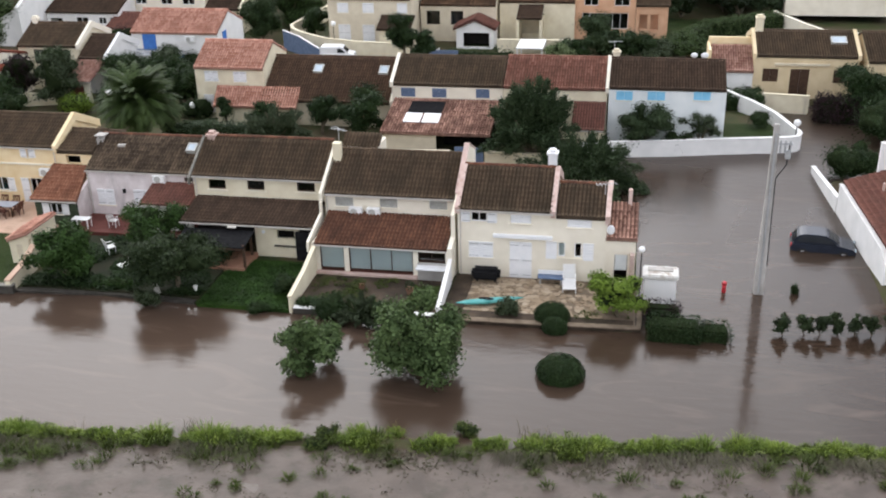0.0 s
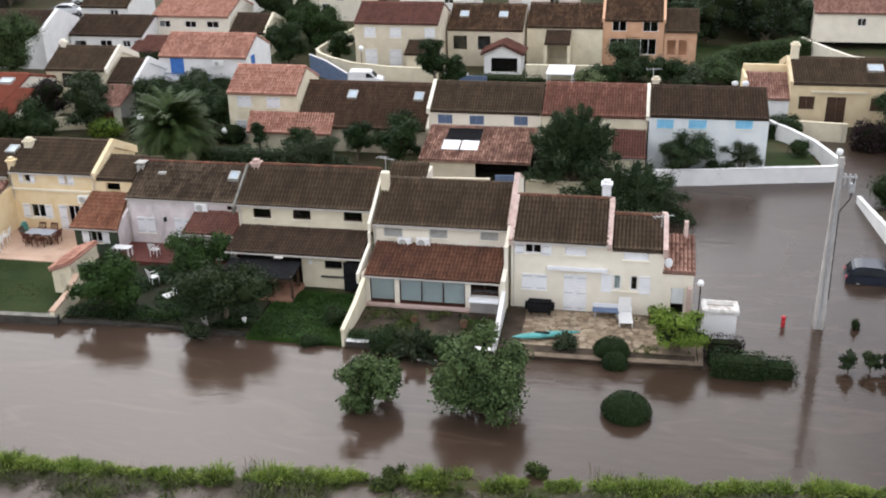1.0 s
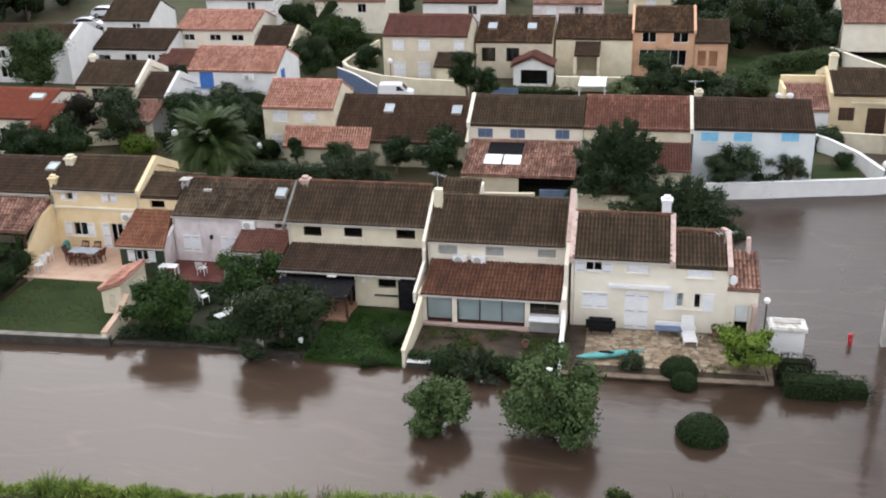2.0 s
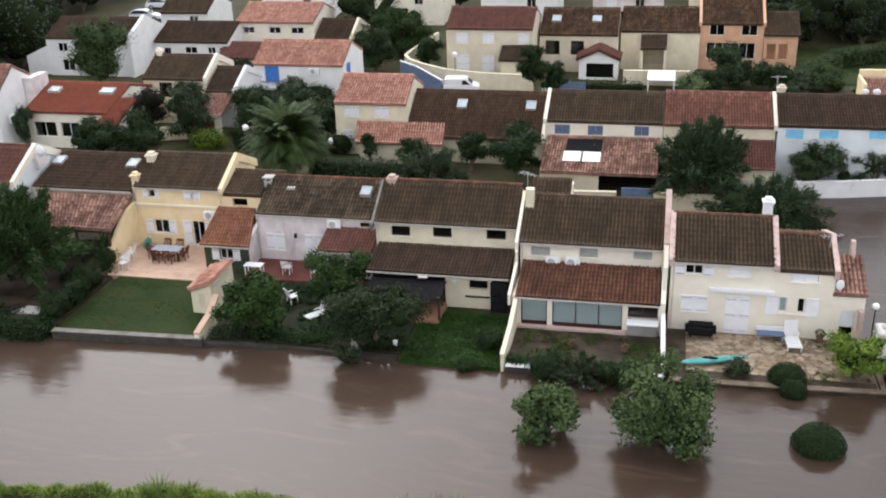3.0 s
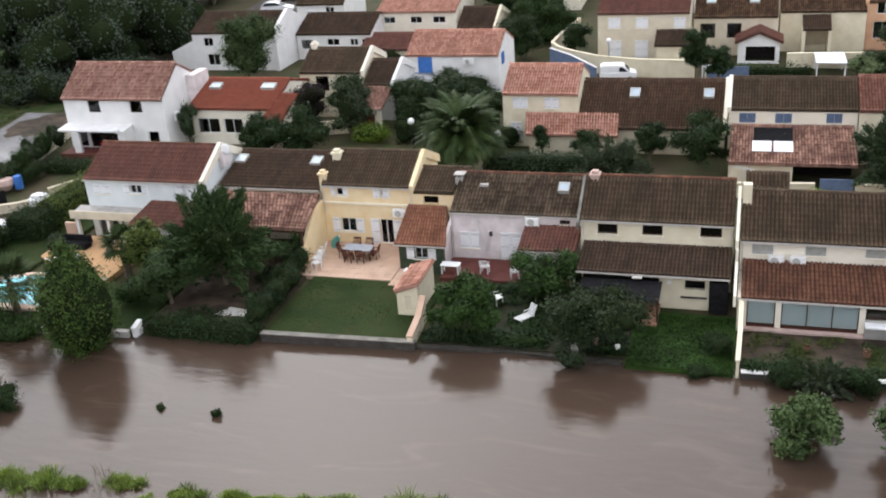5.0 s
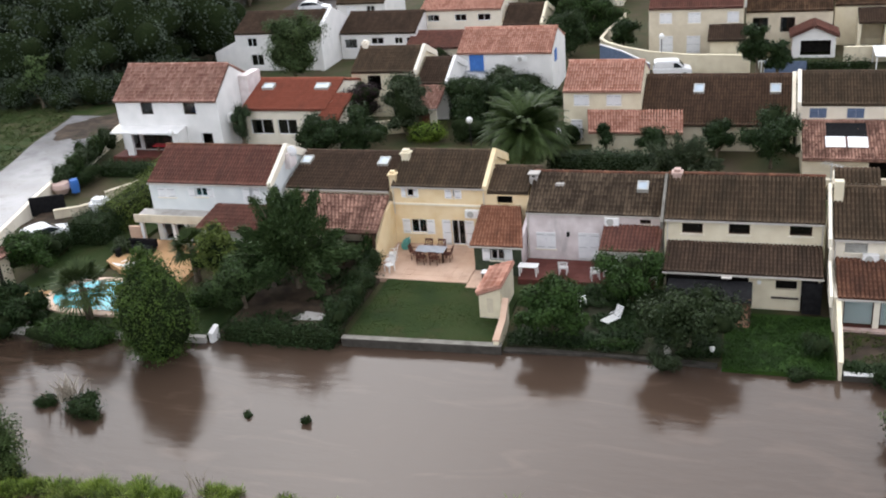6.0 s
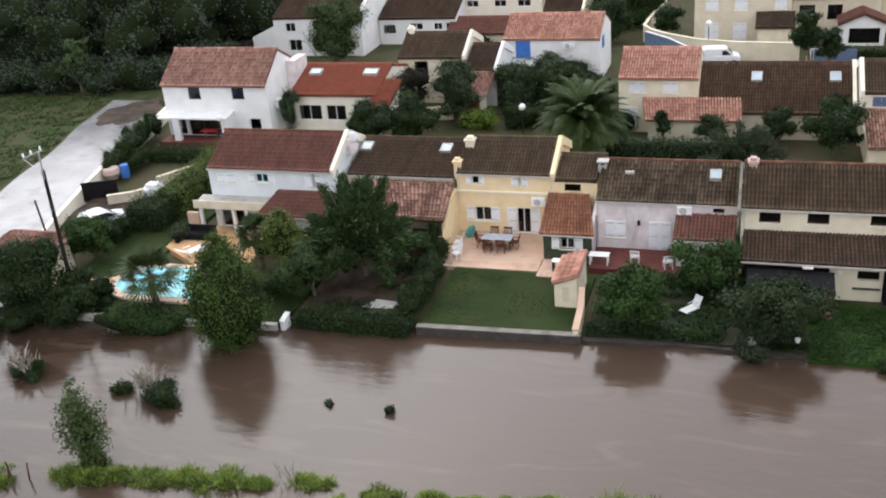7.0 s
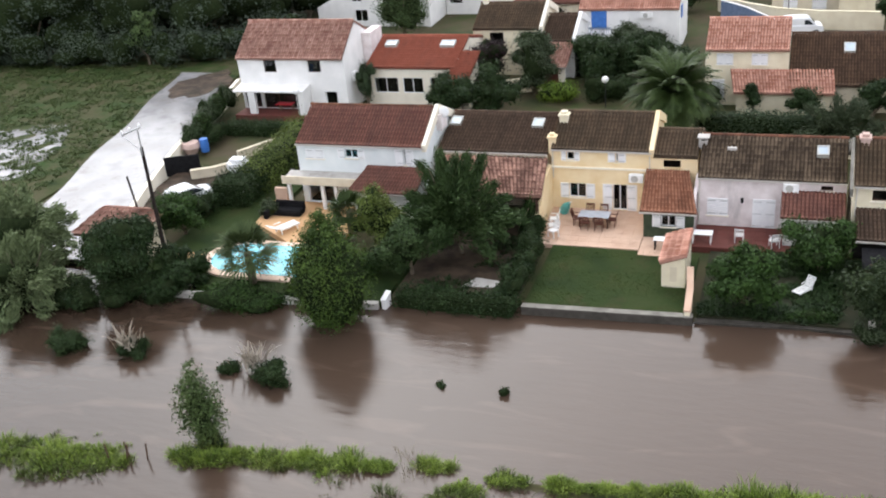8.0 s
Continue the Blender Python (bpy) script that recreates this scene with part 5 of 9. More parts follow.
roof_slope(hc, T_brown, (-37.2, CY - 0.1, 3.86), (-34.75, CY - 0.1, 3.86), (-37.2, 57.1, 4.58), (-34.75, 57.1, 4.58), name="wing_roof_tiles")
roof_slope(hc, T_brown, (-34.75, 59.3, 3.8), (-37.2, 59.3, 3.8), (-34.75, 57.1, 4.58), (-37.2, 57.1, 4.58), name="wing_roof_tiles")
ridge_row(hc, T_brown, (-37.2, 57.1, 4.65), (-34.75, 57.1, 4.65))
lean_to(hc, T_orange, -37.6, -35.2, 51.5, 1.92, CY - 0.02, 3.0, label="rust-coloured porch roof tiles", xf=(-37.5, -34.4))
M_ivy = material("dark_green_painted_wall", [(0.03, 0.045, 0.028), (0.06, 0.075, 0.045)], scale=3, rough=0.9, bump=0.5)
part("porch_front_wall", wall_holes(bmesh.new(), -37.3, -34.6, 0, 1.9, 51.75, 0.2, [(-36.35, -35.55, 1.0, 1.65)]), M_ivy, hc)
window(hc, -36.35, -35.55, 1.0, 1.65, 51.75, "open", side=0.45)
part("porch_side_wall", prism(bmesh.new(), [(51.952, 0), (CY - 0.003, 0), (CY - 0.003, 2.9), (51.952, 1.95)], "x", -37.3, -37.1), M_yellow, hc)
part("porch_side_wall", prism(bmesh.new(), [(51.952, 0), (CY - 0.003, 0), (CY - 0.003, 2.9), (51.952, 1.95)], "x", -34.8, -34.62), M_pinkwhite, hc)
# near-black sheet in place of the shade inside the porch
part("porch_inner", boxed(-37.05, -34.85, 53.0, 53.1, 0, 1.9), M_roomshade, hc)
part("side_wing_wall", prism(bmesh.new(), [(50.0, 0), (50.0, 0.75), (51.4, 1.5), (53.4, 2.9), (CY - 0.003, 3.1), (CY - 0.003, 0)], "x", -43.3, -43.1), M_yellow, hc)
tiled_pad("terrace", -43.08, -37.32, 50.0, CY - 0.02, 0.36, M_terracotta, "salmon tiled terrace in front of the yellow house", 0.6)
pad("terrace_step", -37.3, -35.9, 49.5, 51.7, 0.34, M_terracotta, "salmon tiled step beside the porch", "terrace")

# dark-roofed house with a pantiled lean-to
BY = 55.0
hb = terraced_house("house", "low house with dark roof, two skylights and a pink pantile lean-to", -50.2, -43.35, BY, 61.5, 0.35, 3.72, 58.8, 4.75, M_sand, T_dbrown, [], eave=0.1)
roof_window(hb, -49.75, 57.75, 4.42, 0.27, 0.7, 0.85)
roof_window(hb, -44.5, 57.75, 4.42, 0.27, 0.7, 0.85)
roof_slope(hb, T_old, (-47.6, 51.3, 2.62), (-42.9, 51.3, 2.62), (-49.9, 54.98, 3.38), (-43.35, 54.98, 3.38), name="lean_to_tiles", label="mottled pink pantiles of the lean-to")
for x in (-47.3, -45.3, -43.2):
    part("post", boxed(x - 0.07, x + 0.07, 51.4, 51.54, 0.1, 2.5), M_brownwood, hb)
part("front_beam", boxed(-47.5, -43.0, 51.4, 51.52, 2.36, 2.52), M_brownwood, hb)
part("brace", tube(bmesh.new(), [(-43.4, 51.45, 2.3), (-44.3, 51.4, 0.6)], [0.05], 6), M_wood, hb)
part("cross_rail", boxed(-47.3, -43.2, 51.44, 51.5, 1.3, 1.36), M_wood, hb)

# white house with red-brown roof
AY = 53.6
ha = terraced_house("house", "white house with a red-brown tiled roof and satellite dish", -59.0, -50.45, AY, 59.2, 0.35, 4.42, 56.4, 5.86, M_bluewhite, T_redbrown, [
    op(-55.75, -54.9, 3.5, 4.08, "open", side=0.45),
    op(-58.4, -57.2, 3.4, 4.0, "closed"),
    op(-51.9, -51.75, 3.2, 4.2, "open", side=0.5, cols=1),
    op(-58.6, -56.7, 0.4, 1.9, "bare", cols=2, sill=False, name="door"),
    op(-54.6, -53.8, 0.4, 1.9, "bare", cols=1, sill=False, name="door"),
], eave=0.12, coping={"r": M_cream2}, coping_h=0.22, ridge_mat=T_rust)
part("balcony_slab", boxed(-59.7, -54.7, 52.5, AY - 0.003, 2.2, 2.42, bevel=0.02), M_sand, ha)
part("balcony_edge", boxed(-59.75, -54.65, 52.4, 52.498, 2.1, 2.62), M_sand, ha)
part("balcony_roof", prism(bmesh.new(), [(52.55, 2.45), (AY - 0.004, 2.56), (AY - 0.004, 2.44), (52.55, 2.425)], "x", -59.65, -54.75), M_concrete, ha)
for x in (-59.4, -57.1, -56.2):
    part("porch_post", boxed(x - 0.1, x + 0.1, 52.52, 52.72, 0.1, 2.2), M_white, ha)
lean_to(ha, T_redbrown, -54.3, -50.5, 51.2, 2.3, AY - 0.02, 3.05, label="red-brown lower roof tiles", xf=(-54.8, -50.5))
part("lower_wall", boxed(-54.5, -50.5, 51.5, 51.7, 0, 2.25), M_white, ha)
dsh = part("satellite_dish", ball(bmesh.new(), (-50.0, 56.2, 5.7), (0.34, 0.1, 0.36), 16), M_paint, ha, "white satellite dish", smooth=True)
part("dish_arm", tube(bmesh.new(), [(-50.3, 56.3, 5.0), (-50.05, 56.25, 5.7)], [0.03], 6), M_metal, dsh)
part("chimney_block", boxed(-50.55, -50.1, 55.9, 56.9, 4.6, 5.6), M_pinkwhite, ha)

# ---- second and third rows ----
def plain_house(label, x0, x1, yf, depth, z0, ze, yr, zr, wall, roof, openings=(), **k):
    return terraced_house("house", label, x0, x1, yf, yf + depth, z0, ze, yr, zr, wall, roof, openings, gutter=False, **k)


w2 = plain_house("white two-storey house with dusty pink roof and porch", -72.3, -63.0, 70.1, 6.4, 0.6, 4.98, 72.95, 6.95, M_white, T_dusty, [
    op(-70.0, -68.9, 3.62, 4.7, "bare", cols=1, frame_mat=M_brownwood, sill=False),
    op(-66.1, -65.0, 3.65, 4.7, "bare", cols=1, frame_mat=M_brownwood, sill=False),
    op(-72.1, -70.7, 0.7, 2.35, "bare", cols=1, frame_mat=M_brownwood, sill=False),
    op(-70.4, -66.6, 0.65, 2.45, "bare", cols=3, frame_mat=M_brownwood, sill=False, name="door"),
    op(-64.9, -63.9, 1.0, 2.1, "bare", cols=1, sill=False),
], eave=0.3)
part("porch_roof", prism(bmesh.new(), [(68.6, 2.42), (68.6, 2.54), (70.097, 2.72), (70.097, 2.58)], "x", -72.3, -66.1), M_white, w2)
for x, half in ((-70.75, 0.3), (-66.45, 0.3)):
    part("porch_post", boxed(x - half, x + half, 68.65, 68.95, 0.3, 2.43), M_white, w2)
part("porch_floor", boxed(-72.3, -66.1, 68.3, 70.094, 0.2, 0.62, bevel=0.02), M_redterrace, w2)
part("porch_end_wall", boxed(-66.3, -66.15, 68.96, 70.097, 0.3, 2.5), M_white, w2)
part("side_block", boxed(-62.98, -62.2, 74.0, 76.4, 0.3, 5.7), M_pinkwhite, w2)
part("wall_box", boxed(-62.996, -62.7, 71.3, 71.9, 2.6, 3.3, bevel=0.02), M_plastic, w2, "white wall-mounted box on the gable")

hr = plain_house("white house with bright red roof and two skylights", -62.2, -54.75, 72.4, 8.4, 0.5, 3.5, 76.5, 4.72, M_cream2, T_red, [
    op(-61.6, -59.6, 1.3, 2.55, "bare", cols=2, sill=False),
    op(-59.2, -57.5, 1.3, 2.55, "bare", cols=2, sill=False),
    op(-56.9, -55.8, 0.5, 2.6, "bare", cols=2, sill=False, name="door"),
], eave=0.25)
roof_window(hr, -60.9, 75.2, 4.36, 0.3, 1.0, 0.8)
roof_window(hr, -56.1, 75.2, 4.36, 0.3, 1.2, 0.8)
roof_slope(hr, T_red, (-55.5, 68.8, 2.2), (-53.3, 68.8, 2.2), (-54.74, 74.6, 4.05), (-53.3, 74.6, 4.05), name="side_roof_tiles")
part("side_roof_wall", prism(bmesh.new(), [(69.0, 0.3), (74.4, 0.3), (74.4, 3.8), (69.0, 2.1)], "x", -53.6, -53.4), M_cream2, hr)

wb = plain_house("white house with dark brown roof", -74.7, -65.3, 95.5, 7.0, 0.8, 4.5, 99.0, 5.85, M_white, T_dbrown, [op(-73.4, -72.3, 3.0, 3.9, "bare", sill=False), op(-73.2, -71.8, 1.0, 2.2, "bare", sill=False)], eave=0.2)
part("side_annex", prism(bmesh.new(), [(-77.5, 0.5), (-74.72, 0.5), (-74.72, 3.6), (-77.5, 2.4)], "y", 95.8, 99.5), M_white, wb)
part("gable_parapet", prism(bmesh.new(), [(95.2, 0.5), (95.2, 4.6), (99.0, 6.2), (102.6, 4.6), (102.6, 0.5)], "x", -65.3, -64.9), M_white, wb)
plain_house("long white house with dark brown roof", -64.8, -56.4, 100.0, 7.0, 0.9, 3.3, 103.5, 4.65, M_white, T_dbrown, [op(-64.4, -63.0, 1.6, 2.6, "bare", cols=1, sill=False), op(-61.4, -60.0, 2.0, 2.7, "bare", sill=False), op(-58.8, -57.9, 2.0, 2.7, "bare", sill=False), op(-57.5, -56.9, 2.0, 2.7, "bare", cols=1, sill=False)], eave=0.2)
k1 = plain_house("small cream house with dark brown roof", -55.6, -49.75, 80.2, 5.6, 0.6, 4.42, 82.9, 5.75, M_cream, T_brown, [op(-54.2, -53.0, 2.7, 4.0, "bare", cols=1, frame_mat=M_brownwood, sill=False), op(-51.6, -50.7, 2.7, 4.0, "bare", cols=1, frame_mat=M_brownwood, sill=False)], eave=0.2, coping={"r": M_cream2}, coping_h=0.24)
chimney(k1, -55.1, 82.9, 5.5, 6.25, 0.5, 0.5, M_cream2)
k2 = plain_house("narrow white-gabled house with brown roof", -49.6, -46.95, 79.5, 6.0, 0.6, 3.5, 82.5, 4.85, M_white, T_dbrown, [], eave=0.1, coping={"r": M_white}, coping_h=0.24)
part("porch_wall", boxed(-49.4, -47.1, 76.5, 76.7, 0.4, 2.3), M_cream2, k2)
lean_to(k2, T_dusty, -49.6, -46.95, 76.2, 2.3, 79.48, 3.35, label="dusty pink porch roof")

pb = plain_house("white house with salmon roof and blue door", -48.0, -39.5, 86.5, 6.2, 0.7, 4.35, 89.5, 5.76, M_white, T_pink, [
    op(-46.9, -45.6, 2.6, 4.2, "bare", cols=1, sill=False, name="door"),
    op(-43.3, -42.2, 0.9, 2.3, "bare", cols=2, sill=False, name="door"),
    op(-47.0, -44.6, 0.9, 1.9, "bare", cols=2, sill=False),
], eave=0.2)
part("blue_door", boxed(-46.9, -45.6, 86.44, 86.497, 2.6, 4.2), M_blue, pb, "bright blue double door")
part("balcony", boxed(-48.3, -45.0, 85.2, 86.497, 2.2, 2.45), M_white, pb)
bm = bmesh.new()
box(bm, -48.2, -45.0, 85.2, 85.26, 2.95, 3.02)
for k in range(17):
    box(bm, -48.15 + k * 0.195, -48.11 + k * 0.195, 85.21, 85.25, 2.45, 2.96)
part("railing", bm, M_greyblue, pb, "grey-blue balcony railing")
part("side_shutter", boxed(-39.5, -39.42, 87.6, 88.4, 3.2, 4.2), M_blue, pb)
ac_unit(pb, -42.2, 86.5, 3.75, 1.0)
part("blue_shutters", boxed(-43.4, -42.0, 86.4, 86.497, 0.8, 2.2), M_blue, pb)

plain_house("cream house with salmon roof and small windows", -57.0, -48.2, 104.0, 7.5, 0.9, 4.7, 108.0, 5.95, M_cream2, T_pink, [op(-56.3, -55.0, 3.4, 4.1, "bare", sill=False), op(-53.3, -52.0, 3.4, 4.1, "bare", sill=False), op(-50.8, -49.4, 3.4, 4.1, "bare", sill=False)], eave=0.25)
plain_house("low house with dark brown roof", -47.9, -43.8, 103.0, 6.5, 0.9, 3.2, 106.0, 4.6, M_cream, T_dbrown, [], eave=0.2, coping={"r": M_cream})
plain_house("low outbuilding with reddish brown roof", -57.0, -49.0, 98.0, 5.0, 0.9, 2.1, 101.0, 3.0, M_sand, T_redbrown, [], eave=0.2)

y2 = plain_house("cream house with salmon roof and white shutters", -36.15, -30.45, 73.7, 5.6, 0.5, 4.62, 76.4, 5.98, M_cream, T_pink, [op(-35.35, -34.25, 3.4, 4.2, "closed"), op(-32.95, -31.9, 3.4, 4.2, "closed"), op(-35.6, -34.8, 0.9, 2.3, "closed", sill=False)], eave=0.25)
roof_slope(y2, T_pink, (-34.0, 71.5, 2.02), (-27.3, 71.5, 2.02), (-34.4, 73.68, 3.05), (-27.45, 73.68, 3.05), name="lower_roof_tiles", label="salmon lower roof")
part("lower_wall", boxed(-33.8, -27.5, 71.8, 72.0, 0.2, 2.0), M_cream, y2)
hn = plain_house("long brown-roofed house with two skylights", -30.4, -19.95, 72.7, 8.8, 0.5, 2.5, 76.9, 4.72, M_sand, T_ruddy, [], eave=0.3, coping={"r": M_cream2}, coping_h=0.24)
roof_window(hn, -26.5, 75.55, 4.0, 0.53, 0.75, 0.9)
roof_window(hn, -21.2, 75.55, 4.0, 0.53, 0.75, 0.9)
hm = plain_house("cream house with brown roof and grey-blue shutters", -19.7, -11.4, 71.7, 6.0, 0.5, 4.2, 74.5, 5.55, M_cream2, T_brown, [op(-18.98, -17.95, 3.2, 3.84, "closed", shut=M_greyblue), op(-16.62, -15.6, 3.2, 3.84, "closed", shut=M_greyblue), op(-13.35, -12.4, 3.25, 3.88, "closed", shut=M_greyblue)], eave=0.15, coping={"l": M_cream2})
roof_slope(hm, T_old, (-19.5, 66.6, 2.0), (-11.6, 66.6, 2.0), (-19.5, 71.68, 3.04), (-11.6, 71.68, 3.04), name="lower_roof_tiles", label="mottled reddish patched lower roof")
part("lower_wall", boxed(-19.4, -15.5, 66.9, 67.1, 0.1, 1.95), M_sand, hm)
part("lower_side_wall", boxed(-19.5, -19.3, 67.1, 71.9, 0.1, 2.0), M_sand, hm)
# near-black sheet in place of the shade under the patched roof
part("inner_wall", boxed(-15.4, -11.7, 69.5, 69.6, 0.1, 2.3), M_roomshade, hm)
for x in (-17.45, -16.1):
    part("pale_roof_sheet", prism(bmesh.new(), [(67.9, 2.42), (67.9, 2.46), (69.2, 2.73), (69.2, 2.69)], "x", x - 0.62, x + 0.6), M_paint, hm)
part("dark_roof_sheet", prism(bmesh.new(), [(69.25, 2.7), (69.25, 2.74), (71.0, 3.08), (71.0, 3.04)], "x", -18.0, -15.5), M_black, hm)
pad("blue_gate", -13.9, -11.9, 65.4, 65.5, 1.55, M_greyblue, "dark blue garden gate", "gate", th=1.6)
hm2 = plain_house("cream house with a mottled red roof", -11.35, -3.85, 71.6, 6.4, 0.5, 4.2, 74.8, 5.6, M_cream, T_lichen, [], eave=0.15, coping={"r": M_cream2})
lean_to(hm2, T_redbrown, -6.2, -3.9, 68.6, 2.0, 71.58, 3.2, label="red lower roof")
part("lower_wall", boxed(-6.1, -4.0, 68.9, 69.1, 0.2, 1.95), M_cream, hm2)
hbh = plain_house("white house with sky-blue shutters and dark roof", -3.75, 4.35, 71.3, 6.4, 0.4, 4.42, 74.5, 5.66, M_bluewhite, T_dbrown, [op(-3.2, -2.1, 3.5, 4.12, "closed", shut=M_skyblue), op(-1.02, 0.15, 3.55, 4.15, "closed", shut=M_skyblue), op(2.15, 3.25, 3.65, 4.22, "closed", shut=M_skyblue)], eave=0.12)
chimney(hbh, -3.4, 74.8, 5.4, 6.2, 0.5, 0.5, M_sand)
for x, r in ((2.14, 0.24), (2.88, 0.27)):
    part("satellite_dish", ball(bmesh.new(), (x, 74.7, 6.0), (r, 0.1, r * 0.8), 14), M_paint, hbh, smooth=True)
M_yellow2 = material("pale_yellow_render", [(0.6, 0.48, 0.3), (0.7, 0.58, 0.38)], scale=1.2, stain=(0.45, 0.36, 0.24), stain_at=0.62, streak=0.25)
hyr = plain_house("yellow house with dark brown roof and one skylight", 7.4, 15.4, 84.0, 7.0, 0.6, 3.9, 87.5, 5.1, M_yellow2, T_brown, [op(8.15, 9.3, 1.8, 2.8, "closed", shut=M_brownwood, sill=False), op(10.3, 11.7, 0.7, 2.8, "closed", shut=M_brownwood, sill=False, name="door"), op(13.6, 14.6, 1.8, 2.8, "closed", shut=M_brownwood, sill=False)], eave=0.15, coping={"l": M_yellow2, "r": M_yellow2})
part("ledge", boxed(9.0, 13.2, 83.8, 83.997, 3.15, 3.3), M_sand, hyr)
roof_window(hyr, 14.0, 86.0, 4.6, 0.34, 1.2, 1.0)
chimney(hyr, 7.9, 87.5, 4.9, 6.3, 0.6, 0.6, M_cream)
roof_slope(hyr, T_dusty, (3.9, 83.6, 2.6), (7.4, 83.6, 2.6), (3.9, 87.0, 4.0), (7.4, 87.0, 4.0), name="side_roof_tiles", label="pink garage roof")
part("garage_wall", boxed(4.0, 7.38, 83.9, 84.1, 0.3, 2.6), M_white, hyr)
part("garage_back", boxed(3.9, 7.38, 87.2, 87.5, 0.3, 4.6), M_yellow, hyr)
part("garage_side", boxed(3.8, 4.0, 84.1, 87.2, 0.3, 4.2), M_yellow, hyr)
plain_house("cream house at the street corner", 15.9, 24.0, 83.0, 8.0, 0.6, 3.8, 87.0, 5.2, M_yellow2, T_brown, [op(17.5, 18.6, 1.8, 2.8, "bare", cols=1, frame_mat=M_brownwood, sill=False)], eave=0.15)

hg1 = plain_house("grey-cream two-storey house with red-brown roof", -32.5, -24.0, 98.0, 6.5, 0.8, 5.5, 101.0, 6.85, M_sand, T_redbrown, [op(-31.5, -30.4, 4.0, 4.95, "closed"), op(-28.9, -27.8, 4.0, 4.95, "closed"), op(-25.4, -24.4, 4.0, 4.95, "closed"), op(-31.5, -30.3, 1.2, 2.8, "closed", sill=False), op(-29.0, -27.8, 1.2, 2.8, "closed", sill=False)], eave=0.25)
roof_slope(hg1, T_dbrown, (-27.0, 95.5, 2.9), (-23.6, 95.5, 2.9), (-27.0, 97.97, 3.8), (-23.6, 97.97, 3.8), name="porch_roof_tiles")
part("porch_wall", boxed(-26.8, -23.8, 95.8, 96.0, 0.5, 2.85), M_cream, hg1)
hg2 = plain_house("pale house with mottled brown roof and skylights", -23.8, -16.1, 101.5, 7.0, 0.8, 4.3, 105.0, 6.1, M_sand, T_oldbrown, [op(-23.2, -21.8, 2.2, 3.6, "bare", frame_mat=M_brownwood, sill=False), op(-20.7, -19.4, 2.2, 3.6, "bare", frame_mat=M_brownwood, sill=False)], eave=0.2)
roof_window(hg2, -22.3, 103.4, 5.28, 0.51, 0.9, 0.9)
roof_window(hg2, -18.3, 103.4, 5.28, 0.51, 0.9, 0.9)
gar = thing("garage", "white garage with a red tile roof", "garage", -17.75, 99, 0.8)
part("garage_wall", wall_holes(bmesh.new(), -19.6, -15.9, 0.3, 2.5, 98.4, 0.25, [(-18.9, -16.3, 0.7, 2.1)]), M_white, gar)
part("garage_gable", prism(bmesh.new(), [(-19.6, 2.5), (-15.9, 2.5), (-17.75, 3.35)], "y", 98.402, 98.65), M_white, gar)
part("garage_side_wall", boxed(-19.6, -19.38, 98.652, 101.4, 0.3, 2.5), M_white, gar)
part("garage_side_wall", boxed(-16.12, -15.9, 98.652, 101.4, 0.3, 2.5), M_white, gar)
part("dark_inside", boxed(-19.3, -16.2, 99.8, 99.9, 0.7, 2.4), M_roomshade, gar)
roof_slope(gar, T_redbrown, (-19.9, 98.1, 2.48), (-17.75, 98.1, 3.45), (-19.9, 101.45, 2.48), (-17.75, 101.45, 3.45), name="roof_tiles")
roof_slope(gar, T_redbrown, (-17.75, 98.1, 3.45), (-15.6, 98.1, 2.48), (-17.75, 101.45, 3.45), (-15.6, 101.45, 2.48), name="roof_tiles")
hg3 = plain_house("cream house with brown roof and a garage door", -15.9, -8.3, 103.0, 7.0, 0.8, 4.4, 106.5, 6.0, M_cream, T_oldbrown, [op(-13.7, -11.5, 1.1, 3.1, "roller", shut=M_sand, sill=False, name="garage_door")], eave=0.2)
roof_slope(hg3, T_dbrown, (-13.9, 100.6, 3.1), (-11.4, 100.6, 3.1), (-13.9, 102.97, 4.0), (-11.4, 102.97, 4.0), name="porch_roof_tiles")
for x in (-13.8, -11.5):
    part("porch_wall", boxed(x - 0.15, x + 0.15, 100.8, 102.97, 0.5, 3.05), M_cream, hg3)
hor = plain_house("orange rendered house with brown roof", -8.3, -2.3, 103.5, 7.0, 0.8, 5.1, 107.0, 6.8, M_orange, T_oldbrown, [op(-7.4, -6.0, 3.9, 4.9, "bare", sill=False), op(-4.4, -2.9, 3.9, 4.9, "bare", sill=False), op(-7.6, -3.0, 1.6, 3.2, "bare", cols=6, sill=False)], eave=0.2, coping={"l": M_orange, "r": M_orange})
part("wing_wall", wall_holes(bmesh.new(), -2.25, 0.9, 0.3, 4.0, 103.5, 0.25, [(-1.9, -1.1, 1.6, 3.1), (-0.8, 0.0, 1.6, 3.1)]), M_orange, hor)
part("wing_body", boxed(-2.2, 0.88, 104.5, 109, 0.3, 3.8), M_orange, hor)
roof_slope(hor, T_brown, (-2.3, 103.2, 4.0), (1.1, 103.2, 4.0), (-2.3, 107.0, 5.6), (1.1, 107.0, 5.6), name="wing_roof_tiles")
plain_house("large cream house with a salmon roof on the slope", 13.2, 24.0, 113.0, 9.0, 1.9, 4.5, 117.0, 6.4, M_cream2, T_dusty, [op(17.6, 18.5, 3.0, 3.8, "bare", sill=False)], eave=0.3)

